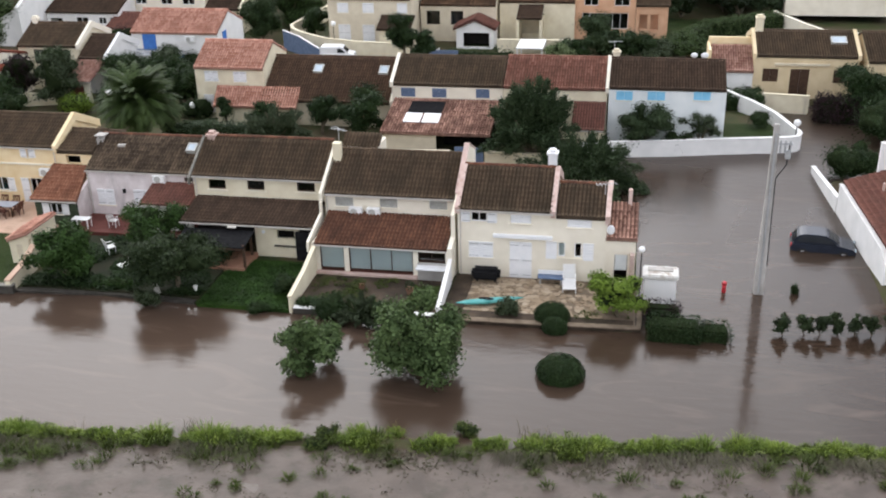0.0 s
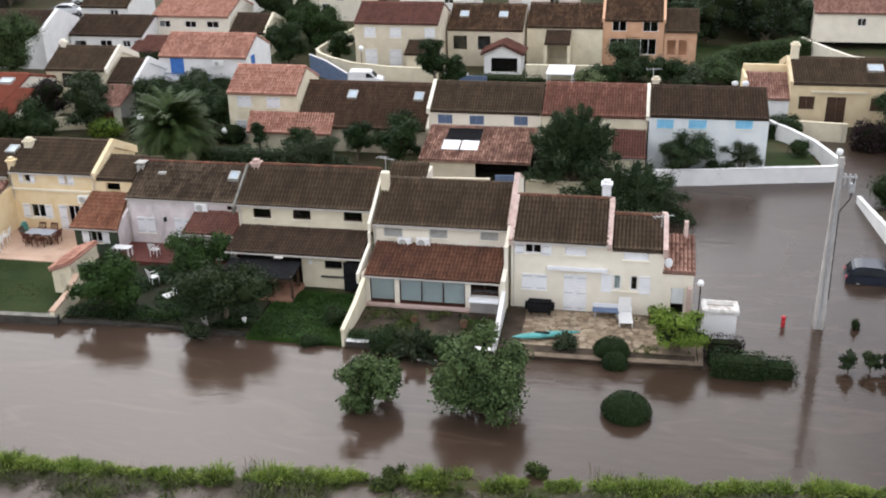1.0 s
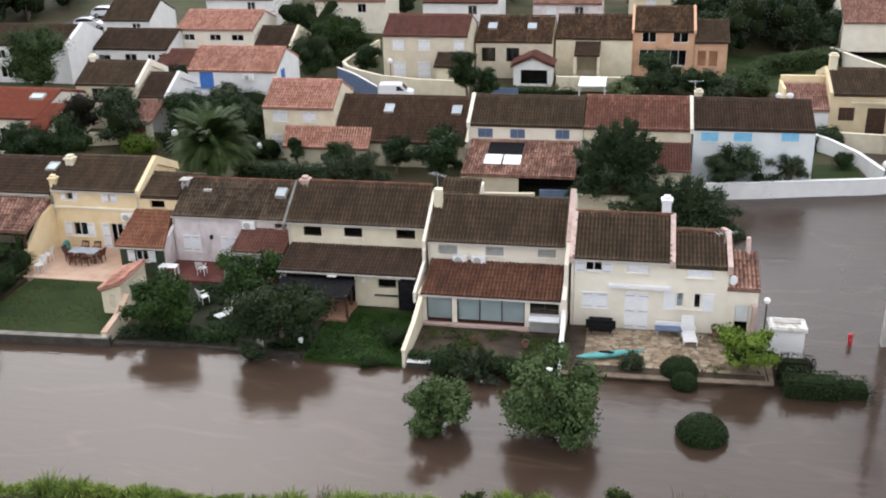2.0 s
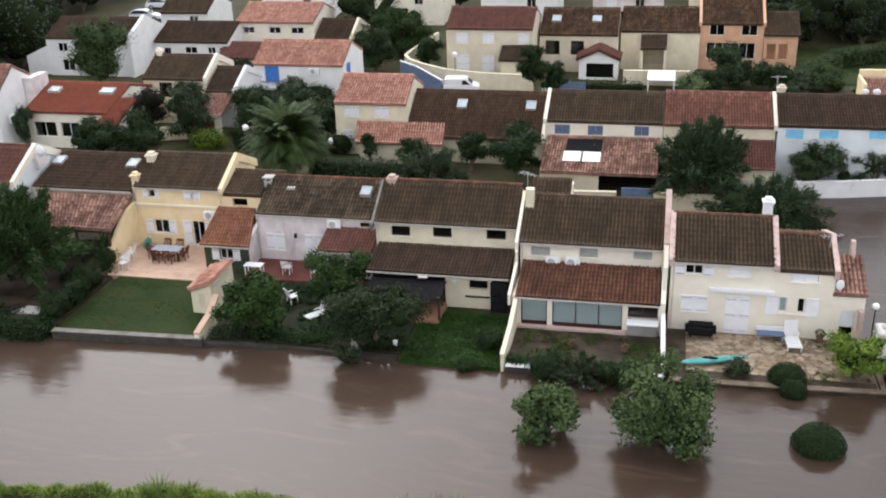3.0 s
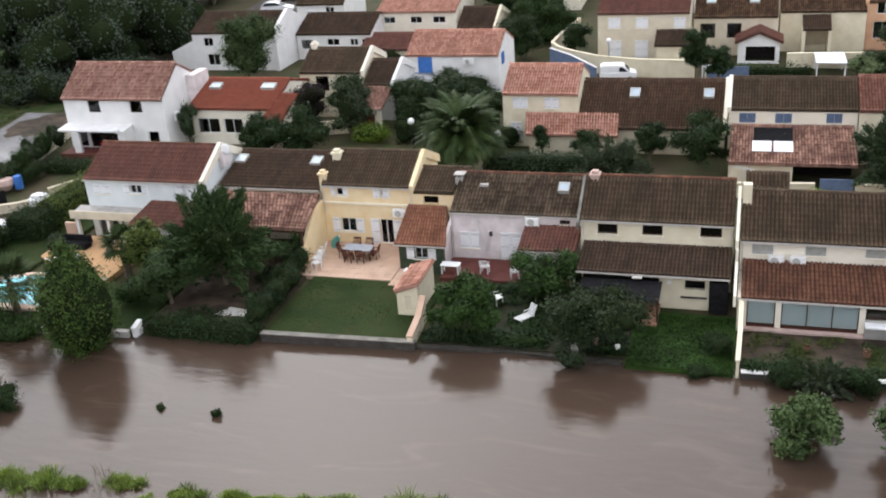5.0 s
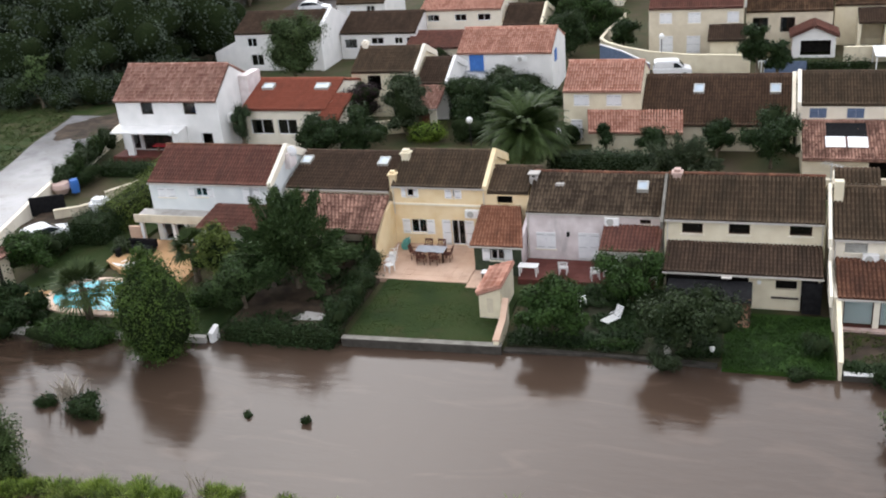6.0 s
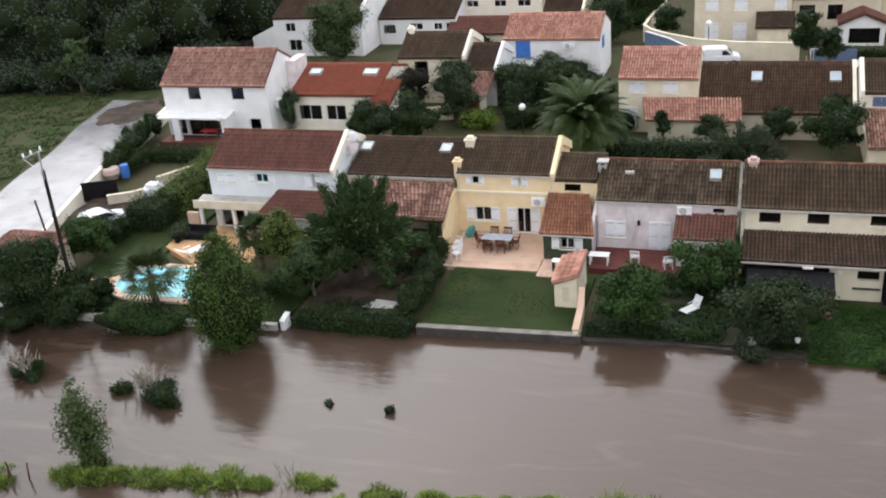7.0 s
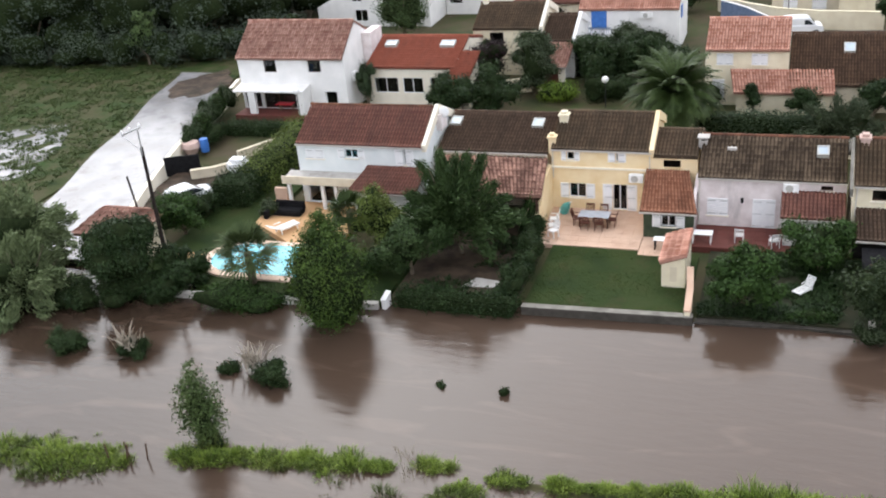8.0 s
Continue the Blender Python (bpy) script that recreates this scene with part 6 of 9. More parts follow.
# houses beyond, only their fronts and roofs showing between the trees
for x0, x1, yf, ze, wall, roof in ((-47, -38, 122, 5.0, M_cream2, T_dusty), (-33, -24, 120, 5.2, M_white, T_redbrown), (-20, -12, 121, 5.0, M_pinkwhite, T_dusty), (-9, 1, 124, 5.4, M_cream, T_pink), (4, 12, 126, 5.4, M_cream2, T_dusty), (-62, -53, 124, 4.8, M_white, T_dbrown), (-70, -64, 112, 4.2, M_white, T_brown)):
    w = (x1 - x0)
    plain_house("distant house with tiled roof behind the trees", x0, x1, yf, 7.0, 1.2, ze, yf + 3.5, ze + 1.7, wall, roof, [op(x0 + w * 0.2, x0 + w * 0.2 + 1.1, ze - 1.6, ze - 0.5, "closed"), op(x0 + w * 0.6, x0 + w * 0.6 + 1.1, ze - 1.6, ze - 0.5, "bare"), op(x0 + w * 0.4, x0 + w * 0.4 + 1.0, 1.6, 3.0, "bare", sill=False)], eave=0.3)

# red-roofed house behind the white wall at the water's edge
hrt = thing("house", "white house with red roof beside the flooded street", "house", 15.0, 57, 0.3)
part("side_wall", prism(bmesh.new(), [(10.75, 60.2), (11.35, 50.6), (11.55, 50.6), (10.95, 60.2)], "z", -0.3, 1.95), M_white, hrt)
part("front_wall", boxed(11.6, 20, 50.4, 50.65, -0.3, 2.2), M_white, hrt)
roof_slope(hrt, T_redbrown, (10.55, 60.3, 2.05), (11.2, 50.1, 1.95), (15.2, 60.3, 3.6), (15.8, 50.1, 3.5), label="red-brown roof tiles")
roof_slope(hrt, T_redbrown, (20.6, 50.1, 1.95), (20.0, 60.3, 2.05), (15.8, 50.1, 3.5), (15.2, 60.3, 3.6))
part("tall_gable", boxed(12.4, 20, 60.35, 60.7, -0.3, 4.5), M_white, hrt)
part("roof_pipe", tube(bmesh.new(), [(12.2, 57.6, 2.5), (12.2, 57.6, 3.05)], [0.09], 8), M_coping, hrt)

# ---- walls and fences ----
def wall_line(name, label, pts, z0, z1, mat, thick=0.22, cap=None, cap_h=0.06, z1s=None, category="wall"):
    """A free-standing wall along plan points, with a coping of its own; z1s: a top height at every point."""
    tops = z1s or [z1] * len(pts)
    def sheet(half, lo, hi):
        bm = bmesh.new()
        ring = []
        n = len(pts)
        for i, (x, y) in enumerate(pts):
            a, b = Vector(pts[max(0, i - 1)]), Vector(pts[min(n - 1, i + 1)])
            d = (b - a).normalized()
            s = Vector((-d.y, d.x)) * half
            ring.append([bm.verts.new((x - s.x, y - s.y, lo(i))), bm.verts.new((x + s.x, y + s.y, lo(i))), bm.verts.new((x + s.x, y + s.y, hi(i))), bm.verts.new((x - s.x, y - s.y, hi(i)))])
        for p, q in zip(ring, ring[1:]):
            for k in range(4):
                bm.faces.new((p[k], p[(k + 1) % 4], q[(k + 1) % 4], q[k]))
        bm.faces.new(ring[0][::-1])
        bm.faces.new(ring[-1])
        bmesh.ops.recalc_face_normals(bm, faces=bm.faces)
        return bm
    w = thing(name, label, category, *pts[0], z0)
    part("wall_body", sheet(thick / 2, lambda i: z0, lambda i: tops[i] - cap_h), mat, w)
    part("coping", sheet(thick / 2 + 0.04, lambda i: tops[i] - cap_h + 0.002, lambda i: tops[i]), cap or mat, w)
    return w


wall_line("garden_wall", "long white rendered garden wall rising from the flood water", [(-5.6, 68.45), (-2.6, 69.12), (0.5, 69.62), (4.4, 70.55), (7.75, 71.2), (8.9, 71.45), (9.45, 71.75), (9.72, 72.3), (9.72, 72.95), (9.5, 73.7)], -0.6, 1.17, M_white, 0.25)
wall_line("garden_wall", "white garden wall stepping up along the road", [(9.5, 73.72), (8.4, 76.5), (6.95, 78.9), (5.2, 81.2), (4.4, 82.5)], -0.4, 1.6, M_white, 0.25, z1s=[1.17, 1.45, 1.6, 1.75, 1.85])
wall_line("garden_wall", "white rendered wall along the flooded street", [(10.0, 67.4), (10.2, 64.0), (10.45, 60.4)], -0.6, 1.0, M_white, 0.2, z1s=[0.5, 0.75, 1.0])
wall_line("house_plinth", "white rendered side wall at the flooded street", [(10.5, 60.38), (11.1, 51.2), (11.16, 50.2)], -0.6, 1.75, M_white, 0.22, z1s=[1.9, 1.75, 1.3])
wall_line("garden_wall", "cream wall behind the end house", [(-11.8, 65.4), (-5.6, 65.4)], -0.4, 1.3, M_cream, 0.22)
wall_line("garden_wall", "sand-coloured garden wall under the patched roof", [(-27, 64.2), (-20.2, 63.8), (-20.2, 64.8), (-14.2, 65.2)], -0.2, 1.35, M_sand, 0.22)
wall_line("retaining_wall", "low stone wall holding the paved patio", [(-10.8, 43.6), (-6, 43.7), (-1.15, 43.9), (-1.1, 46.5)], -0.7, 0.22, M_soil, 0.3, cap=M_joint)
wall_line("garden_wall", "white wall beside the veranda garden", [(-18.3, 47.5), (-18.3, 45.5), (-18.35, 43.3)], -0.6, 1.0, M_cream, 0.14, z1s=[1.9, 1.35, 0.95])
wall_line("garden_wall", "white wall between veranda garden and patio", [(-10.95, 47.6), (-10.9, 45.2), (-10.85, 43.5)], -0.6, 1.0, M_white, 0.14, z1s=[1.5, 0.95, 0.7])
wall_line("garden_wall", "low white-coped wall in front of the veranda garden", [(-18.2, 43.4), (-10.9, 43.55)], -0.7, 0.36, M_stone, 0.22, cap=M_white, cap_h=0.05)
wall_line("retaining_wall", "low mossy stone edge of the gardens", [(-33.7, 43.6), (-28.7, 43.9), (-23.6, 43.6)], -0.7, 0.16, M_stone, 0.3, cap=M_stone)
wall_line("retaining_wall", "grey concrete wall holding the lawn", [(-42.0, 43.05), (-38, 43.2), (-33.75, 43.4)], -0.7, 0.5, M_stone, 0.3, cap=M_greycap, cap_h=0.05)
wall_line("garden_wall", "short wall with a salmon coping", [(-34.0, 43.3), (-34.05, 45.0), (-34.2, 46.4)], -0.5, 1.0, M_cream, 0.25, cap=M_terracotta, z1s=[0.8, 1.05, 1.5], cap_h=0.1)
wall_line("garden_wall", "white wall end at the water", [(-49.1, 42.2), (-49.0, 42.8)], -0.6, 0.9, M_white, 0.22, z1s=[0.55, 0.8])
wall_line("retaining_wall", "low white wall under the hedge by the pool", [(-63.0, 41.4), (-57.0, 41.8), (-49.4, 42.2)], -0.6, 0.38, M_concrete, 0.22)
wall_line("garden_wall", "pale wall along the lane", [(-68.3, 47.0), (-70.0, 52.0), (-71.8, 58.0), (-73.3, 64.0), (-74.5, 69.8), (-75.8, 75.5)], 0.1, 1.3, M_cream2, 0.25)
wall_line("garden_wall", "low sand-coloured wall of the yard", [(-68.8, 55.9), (-67.4, 56.7), (-66.75, 57.4)], 0.1, 1.15, M_sand, 0.25)
wall_line("garden_wall", "low sand-coloured wall behind the yellow-green hedge", [(-67.6, 60.3), (-66.3, 62.5), (-64.9, 63.9)], 0.1, 0.85, M_sand, 0.2)
wall_line("garden_wall", "cream curving wall along the back street", [(-36.5, 112.0), (-37.3, 103.0), (-37.4, 100.6), (-36.6, 98.9), (-34.8, 97.0), (-32.0, 94.9), (-28.4, 93.7), (-23.2, 93.1)], 0.4, 2.15, M_cream, 0.25)
wall_line("garden_wall", "cream wall in front of the houses", [(-15.3, 96.8), (-8.0, 97.0)], 0.4, 1.9, M_cream, 0.25)
wall_line("garden_wall", "white wall on the slope", [(12.0, 112.0), (14.0, 106.5), (15.6, 103.0), (20.0, 101.0), (24.0, 99.5)], 0.3, 2.0, M_cream2, 0.3)
wall_line("garden_wall", "cream wall by the road", [(7.0, 81.6), (11.5, 81.0)], -0.2, 1.5, M_cream, 0.25)
wall_line("garden_wall", "yellowed wall with a dark gate", [(-53, 75.0), (-48.9, 76.2)], 0.2, 1.5, M_cream, 0.25)
wall_line("dark_gate", "dark panel fence beside the lane", [(-71.2, 56.5), (-68.95, 57.45)], 0.3, 1.7, M_black, 0.08, category="fence")
pad("gate", -48.8, -47.6, 76.3, 76.4, 1.9, M_redterrace, "dark red wooden gate", "gate", th=1.6)
wall_line("blue_fence", "blue sheet fence with a white border along the street", [(-36.9, 96.6), (-34.6, 94.6), (-31.8, 92.2)], 0.5, 2.2, M_greyblue, 0.06, cap=M_paint, cap_h=0.09, z1s=[2.5, 2.35, 1.75], category="fence")
pad("blue_fence", -22.0, -18.5, 93.0, 93.1, 1.6, M_greyblue, "low blue fence panel", "fence", th=1.0)
for x0, x1, y0, y1 in ((-22.5, -20.4, 93.4, 93.5), (-27.3, -25.6, 64.3, 64.36)):
    fc = thing("railing", "white slatted garden railing on the wall", "railing", (x0 + x1) / 2, y0, 0.6)
    for k in range(9):
        x = x0 + (x1 - x0) * k / 8
        part("slat", boxed(x - 0.06, x + 0.06, y0, y1, 0.4, 1.7), M_paint, fc)
    part("rail", boxed(x0, x1, y0 - 0.03, y0 - 0.002, 1.45, 1.55), M_paint, fc)

# ---- garden surfaces ----
def sheet(name, x0, x1, y0, y1, z, mat, label, category):
    """A gently uneven garden surface with thick sides."""
    bm = bmesh.new()
    nx, ny = max(2, round((x1 - x0) / 0.5)), max(2, round((y1 - y0) / 0.5))
    g = [[bm.verts.new((x0 + (x1 - x0) * i / nx, y0 + (y1 - y0) * j / ny, z + 0.04 * noise.noise(Vector((i * 0.4 + x0, j * 0.4, z))))) for i in range(nx + 1)] for j in range(ny + 1)]
    for j in range(ny):
        for i in range(nx):
            bm.faces.new((g[j][i], g[j][i + 1], g[j + 1][i + 1], g[j + 1][i]))
    ext = bmesh.ops.extrude_face_region(bm, geom=list(bm.faces))
    bmesh.ops.translate(bm, verts=[v for v in ext["geom"] if isinstance(v, bmesh.types.BMVert)], vec=(0, 0, -0.4))
    bmesh.ops.recalc_face_normals(bm, faces=bm.faces)
    return tagged(part(name, bm, mat), label, category, kind="structure")


M_weeds = material("weedy_soil", [(0.012, 0.018, 0.007), (0.03, 0.028, 0.015)], scale=1.2, rough=0.85, bump=0.5, bump_scale=8)
M_brightlawn = material("bright_grass_ground", [(0.01008, 0.02592, 0.0036), (0.0216, 0.054, 0.0072), (0.0324, 0.0648, 0.01008)], scale=0.8, rough=0.9, bump=0.6, bump_scale=14, stain=(0.00864, 0.0144, 0.00432), stain_at=0.5, stain_scale=0.5)
sheet("lawn", -42.0, -34.1, 43.4, 49.98, 0.32, M_lawn, "mown green lawn", "lawn")
sheet("lawn", -23.4, -18.5, 43.3, 48.8, 0.2, M_brightlawn, "bright green rough grass", "lawn")
sheet("garden_bed", -33.6, -23.5, 43.9, 50.6, 0.26, M_weeds, "dark shaded garden soil with weeds", "soil")
sheet("garden_bed", -18.2, -11.0, 43.6, 47.28, 0.3, M_soil, "bare brown garden soil", "soil")


sheet("garden_bed", -49.0, -42.5, 43.0, 54.9, 0.3, M_soil, "brown soil under the trees", "soil")
sheet("lawn", -64.6, -60.4, 43.6, 58.0, 0.34, M_lawn, "green lawn beside the pool", "lawn")
sheet("lawn", -60.4, -49.2, 42.4, 47.6, 0.32, M_lawn, "grass strip in front of the pool", "lawn")
sheet("lawn", 4.5, 8.2, 71.5, 76.3, 0.5, M_lawn, "green lawn inside the white wall", "lawn")
sheet("field", -122, -78.2, 47, 88, 0.3, M_field, "rough green field with puddles", "field")
pad("yard", -70.6, -65.0, 51.0, 57.0, 0.5, M_soil, "wet brown yard", "yard", th=0.3)
rng = np.random.default_rng(12)
for cx, cy, rx, ry in ((-90.0, 57.5, 9.5, 9.0),):
    tagged(part("puddle", prism(bmesh.new(), [(cx + rx * math.cos(a) * rng.uniform(0.6, 1.1), cy + ry * math.sin(a) * rng.uniform(0.6, 1.1)) for a in np.arange(0, math.tau, 0.3)], "z", 0.0, 0.309), M_wetroad), "bright standing water between the tussocks of the field", "puddle", kind="structure")
# irregular brown patch laid over the far end of the lane
bm = bmesh.new()
rng = np.random.default_rng(31)
prism(bm, [(-80.4 + 2.6 * math.cos(a) * rng.uniform(0.7, 1.15), 76.6 + 4.2 * math.sin(a) * rng.uniform(0.75, 1.1)) for a in np.arange(0, math.tau, 0.3)], "z", 0.1, 0.385)
tagged(part("mud", bm, M_soil), "irregular brown patch over the end of the lane", "mud", kind="structure")

# pool and its paving
tagged(part("pool_terrace", prism(bmesh.new(), [(-61.1, 53.5), (-60.75, 50.1), (-59.2, 49.1), (-57.2, 47.75), (-54.3, 47.75), (-54.3, 53.5)], "z", 0.0, 0.43), M_orangepave), "orange paved terrace by the white house", "terrace", kind="structure")
pad("garden_path", -63.6, -61.5, 45.15, 45.85, 0.43, M_orangepave, "orange paved path to the pool", "path")
pool = thing("swimming_pool", "small turquoise swimming pool with a pale rounded kerb", "pool", -58.2, 45.6, 0.42)


def pool_outline(grow):
    """A half-round end and a straight run, widened by grow."""
    return [(-59.1 + (1.95 + grow) * math.cos(a), 45.65 + (1.72 + grow) * math.sin(a)) for a in np.arange(math.pi / 2, 3 * math.pi / 2 + 0.01, math.pi / 14)] + [(-54.8 + grow, 43.93 - grow), (-54.8 + grow, 47.37 + grow)]


part("kerb", prism(bmesh.new(), pool_outline(0.5), "z", 0.2, 0.46), M_poolkerb, pool, "pale salmon kerb")
part("pool_water", prism(bmesh.new(), pool_outline(0.0), "z", 0.2, 0.475), M_pool, pool, "turquoise water")

# crazy paving of the patio, stone by stone
pat = pad("patio", -10.7, -1.3, 43.8, 48.62, 0.16, M_joint, "patio of irregular ochre stone slabs", "patio")
sheet("garden_bed", -10.75, -9.8, 43.85, 48.6, 0.2, M_soil, "strip of dark bare soil beside the patio", "soil")
sheet("garden_bed", -9.8, -1.4, 43.8, 44.55, 0.2, M_soil, "dark planted soil along the patio edge", "soil")
rng = np.random.default_rng(5)
for j, y in enumerate(np.arange(44.7, 48.5, 0.3)):
    for x in np.arange(-9.65 + 0.16 * (j % 2), -2.9, 0.33):
        worn = 0.03 if x < -5.2 else 0.3
        if (y > 47.9 and x > -4.0) or rng.random() < worn:
            continue
        cx, cy = x + rng.uniform(-0.1, 0.1), y + rng.uniform(-0.09, 0.09)
        k = rng.integers(5, 8)
        ang = np.arange(k) * math.tau / k + rng.uniform(-0.35, 0.35, k) + rng.uniform(0, 1)
        out = [(0.215 * rng.uniform(0.75, 1.15) * math.cos(a), 0.2 * rng.uniform(0.75, 1.15) * math.sin(a)) for a in np.sort(ang)]
        sl = part("paving_slab", prism(bmesh.new(), out, "z", -0.03, 0.006 + rng.uniform(0, 0.014)), M_slab, pat)
        sl.matrix_parent_inverse = Matrix()
        sl.location = (cx, cy, 0.175)

# ---- trees, hedges and shrubs ----
make_tree("tree", "leafy round tree standing in the flood water", -15.9, 38.3, -0.45, 3.2, 1.5, L_fig, 11, 6500, 0.18, trunk_h=0.35, trunk_r=0.09, lobes=17, squash=1.0, core=0.4, spread=0.95)
make_tree("tree", "broad leafy tree standing in the flood water", -11.0, 38.7, -0.45, 4.2, 2.0, L_fig, 12, 10500, 0.19, trunk_h=0.4, trunk_r=0.11, lobes=23, squash=1.0, core=0.4, spread=0.95)
make_bush("bush", "clipped round evergreen bush standing in the water", -4.5, 39.3, -0.05, 1.1, 1.0, 0.82, L_dark, 13, 3600, 0.1, ball_like=True)
make_bush("bush", "dark garden bush at the water's edge", -16.5, 43.1, -0.1, 1.05, 0.85, 1.0, L_dark, 14, 2400)
make_tree("bush", "spiky grey-green shrub at the wall", -14.7, 43.0, -0.2, 1.9, 1.3, L_olive, 15, 2200, 0.15, trunk_h=0.15, trunk_r=0.05, style="spray", droop=0.15, core=0.4, category="bush")
make_bush("bush", "dark rounded garden bush", -13.0, 42.9, -0.1, 1.0, 0.85, 0.9, L_dark, 16, 2400)
make_tree("tree", "dense glossy green garden tree", -31.6, 45.2, 0.1, 3.1, 2.2, L_mid, 21, 9500, 0.18, trunk_h=0.4, trunk_r=0.1, lobes=13)
make_tree("tree", "bushy green tree by the terrace", -28.1, 49.0, 0.1, 2.9, 2.05, L_mid, 22, 7500, 0.16, trunk_h=0.4, trunk_r=0.09, lobes=12)
make_tree("tree", "spreading dark olive-green tree at the edge of the water", -25.0, 44.7, 0.1, 3.2, 2.6, L_dolive, 23, 10500, 0.16, trunk_h=1.1, trunk_r=0.14, squash=0.7, lobes=18)
make_bush("bush", "grey-green shrub hanging over the water", -26.0, 43.0, -0.1, 0.95, 0.7, 0.85, L_olive, 24, 1700, 0.12)
make_bush("bush", "dark bush on the grass", -20.0, 43.2, -0.1, 0.75, 0.5, 0.5, L_dark, 25, 1100, 0.11)
make_bush("bush", "dark shrub by the garden wall", -19.4, 45.3, 0.25, 0.9, 1.1, 0.7, L_dark, 26, 1500, 0.12)
make_bush("bush", "low weeds at the garden edge", -28.4, 44.5, 0.2, 1.3, 0.6, 0.35, L_mid, 27, 1200, 0.12)
make_bush("bush", "domed clipped bush on the patio edge", -5.3, 44.2, 0.15, 0.9, 0.75, 0.72, L_dark, 31, 2400, 0.09, ball_like=True)
make_bush("bush", "lower clipped bush at the patio wall", -5.1, 43.35, 0.0, 0.65, 0.5, 0.6, L_dark, 32, 1500, 0.09, ball_like=True)
make_bush("bush", "spiky grey-green plant on the patio edge", -7.5, 44.35, 0.15, 0.7, 0.55, 0.75, L_olive, 33, 1200, 0.16)
make_tree("tree", "yellow-green leafy shrub on the patio corner", -2.2, 44.9, 0.1, 2.35, 1.45, L_light, 34, 5200, 0.17, trunk_h=0.2, trunk_r=0.06, lobes=15, category="bush")
make_hedge("hedge", "dark clipped hedge standing in the water", -0.75, 1.7, 42.9, 44.2, -0.3, 1.0, L_dark, 35)
make_hedge("hedge", "low dark clipped hedge in the water", 1.55, 3.05, 43.2, 44.4, -0.3, 0.7, L_dark, 36)
make_hedge("hedge", "purple-leaved hedge behind the clipped hedge", -0.9, 0.8, 44.4, 45.3, -0.3, 1.15, L_purple, 37)
for k, (x, y, r) in enumerate(((5.5, 44.55, 0.62), (6.5, 44.65, 0.5), (7.25, 44.75, 0.5), (8.05, 44.85, 0.52), (8.8, 44.95, 0.5), (9.6, 45.05, 0.58), (10.5, 45.15, 0.55), (11.3, 45.3, 0.55))):
    tagged(make_tree("shrub", "small grey-green shrub on a thin stem in the flood water", x, y, -0.35, 1.5, r, L_dolive, 40 + k, 800, 0.13, trunk_h=0.62, trunk_r=0.035, lobes=7, category="shrub"), group="row of shrubs in the water")
for k, (x, y) in enumerate(((-42.45, 44.5), (-42.5, 46.5), (-42.6, 48.6), (-43.0, 50.3))):
    make_bush("bush", "overgrown hedge shrub beside the lawn", x - 0.25, y, 0.25, 0.85, 1.35, 1.15, L_dark, 50 + k, 2600, 0.13, lobes=9)
make_bush("bush", "ivy and climbing shrub on the garden wall", -43.75, 52.2, 0.25, 0.55, 1.5, 1.7, L_mid, 541, 2200, 0.13, lobes=9)
make_hedge("hedge", "ragged dark hedge along the water", -48.6, -42.3, 42.4, 43.7, -0.2, 0.85, L_dark, 54, rough=0.14, leaf=0.14)
make_tree("tree", "tall dark feathery tree in the garden", -46.8, 48.3, 0.1, 6.5, 3.4, L_pine, 55, 19000, 0.18, trunk_h=0.9, trunk_r=0.17, style="spray", droop=0.1, core=0.5)
make_tree("tree", "blue-green shrubby tree in the shaded garden", -48.8, 45.6, 0.25, 3.2, 2.1, L_pine, 56, 6000, 0.15, trunk_h=0.5)
make_tree("tree", "yellowish green tree beside the porch", -51.6, 48.4, 0.25, 3.6, 1.9, L_yel, 57, 5000, 0.16, trunk_h=0.4, lobes=14)
make_fan_palm("palm_tree", "small fan palm by the house", -53.6, 48.8, 0.3, 2.0, 1.3, 58, 34, L_palm)
make_fan_palm("palm_tree", "fan palm beside the swimming pool", -57.2, 43.2, 0.3, 1.9, 1.8, 59, 58, L_fanpalm)
make_tree("conifer", "tall dense conifer with yellow-green tips", -51.3, 41.0, -0.2, 6.0, 2.4, L_conifer, 60, 24000, 0.15, trunk_h=0.3, trunk_r=0.16, squash=1.15, lobes=34, style="cone", core=1.08)
make_bush("bush", "loose green shrubbery in front of the pool", -56.8, 41.2, -0.2, 2.7, 1.3, 1.0, L_mid, 61, 5000, 0.17, lobes=16)
make_bush("bush", "dark shrubs between pool and water", -53.6, 42.4, 0.0, 1.5, 0.8, 0.8, L_dark, 62, 2600, 0.14, lobes=9)
make_bush("bush", "green bush near the pool", -51.0, 45.2, 0.3, 1.0, 1.1, 0.9, L_mid, 63, 1800, 0.14)
make_tree("tree", "dark evergreen tree near the hut", -63.87, 41.68, -0.1, 4.6, 2.6, L_dark, 64, 10000, 0.19, trunk_h=0.2, lobes=20, core=0.75)
make_tree("tree", "dark evergreen shrubby tree at the shore", -61.2, 42.2, -0.2, 2.6, 1.8, L_dark, 641, 5500, 0.18, trunk_h=0.3, lobes=13)
for k, (x, y, r) in enumerate(((-66.8, 40.3, 2.2), (-64.2, 40.6, 2.0), (-70.8, 38.4, 2.4), (-61.6, 41.2, 1.5))):
    make_bush("bush", "dark shore shrubs leaning over the flood water", x, y, -0.2, r, r * 0.7, 1.15, L_dark, 440 + k, 2600, 0.18, lobes=9)
make_bush("bush", "green bush below the pole", -61.0, 43.6, 0.3, 1.1, 1.0, 0.8, L_mid, 65, 1800, 0.14)
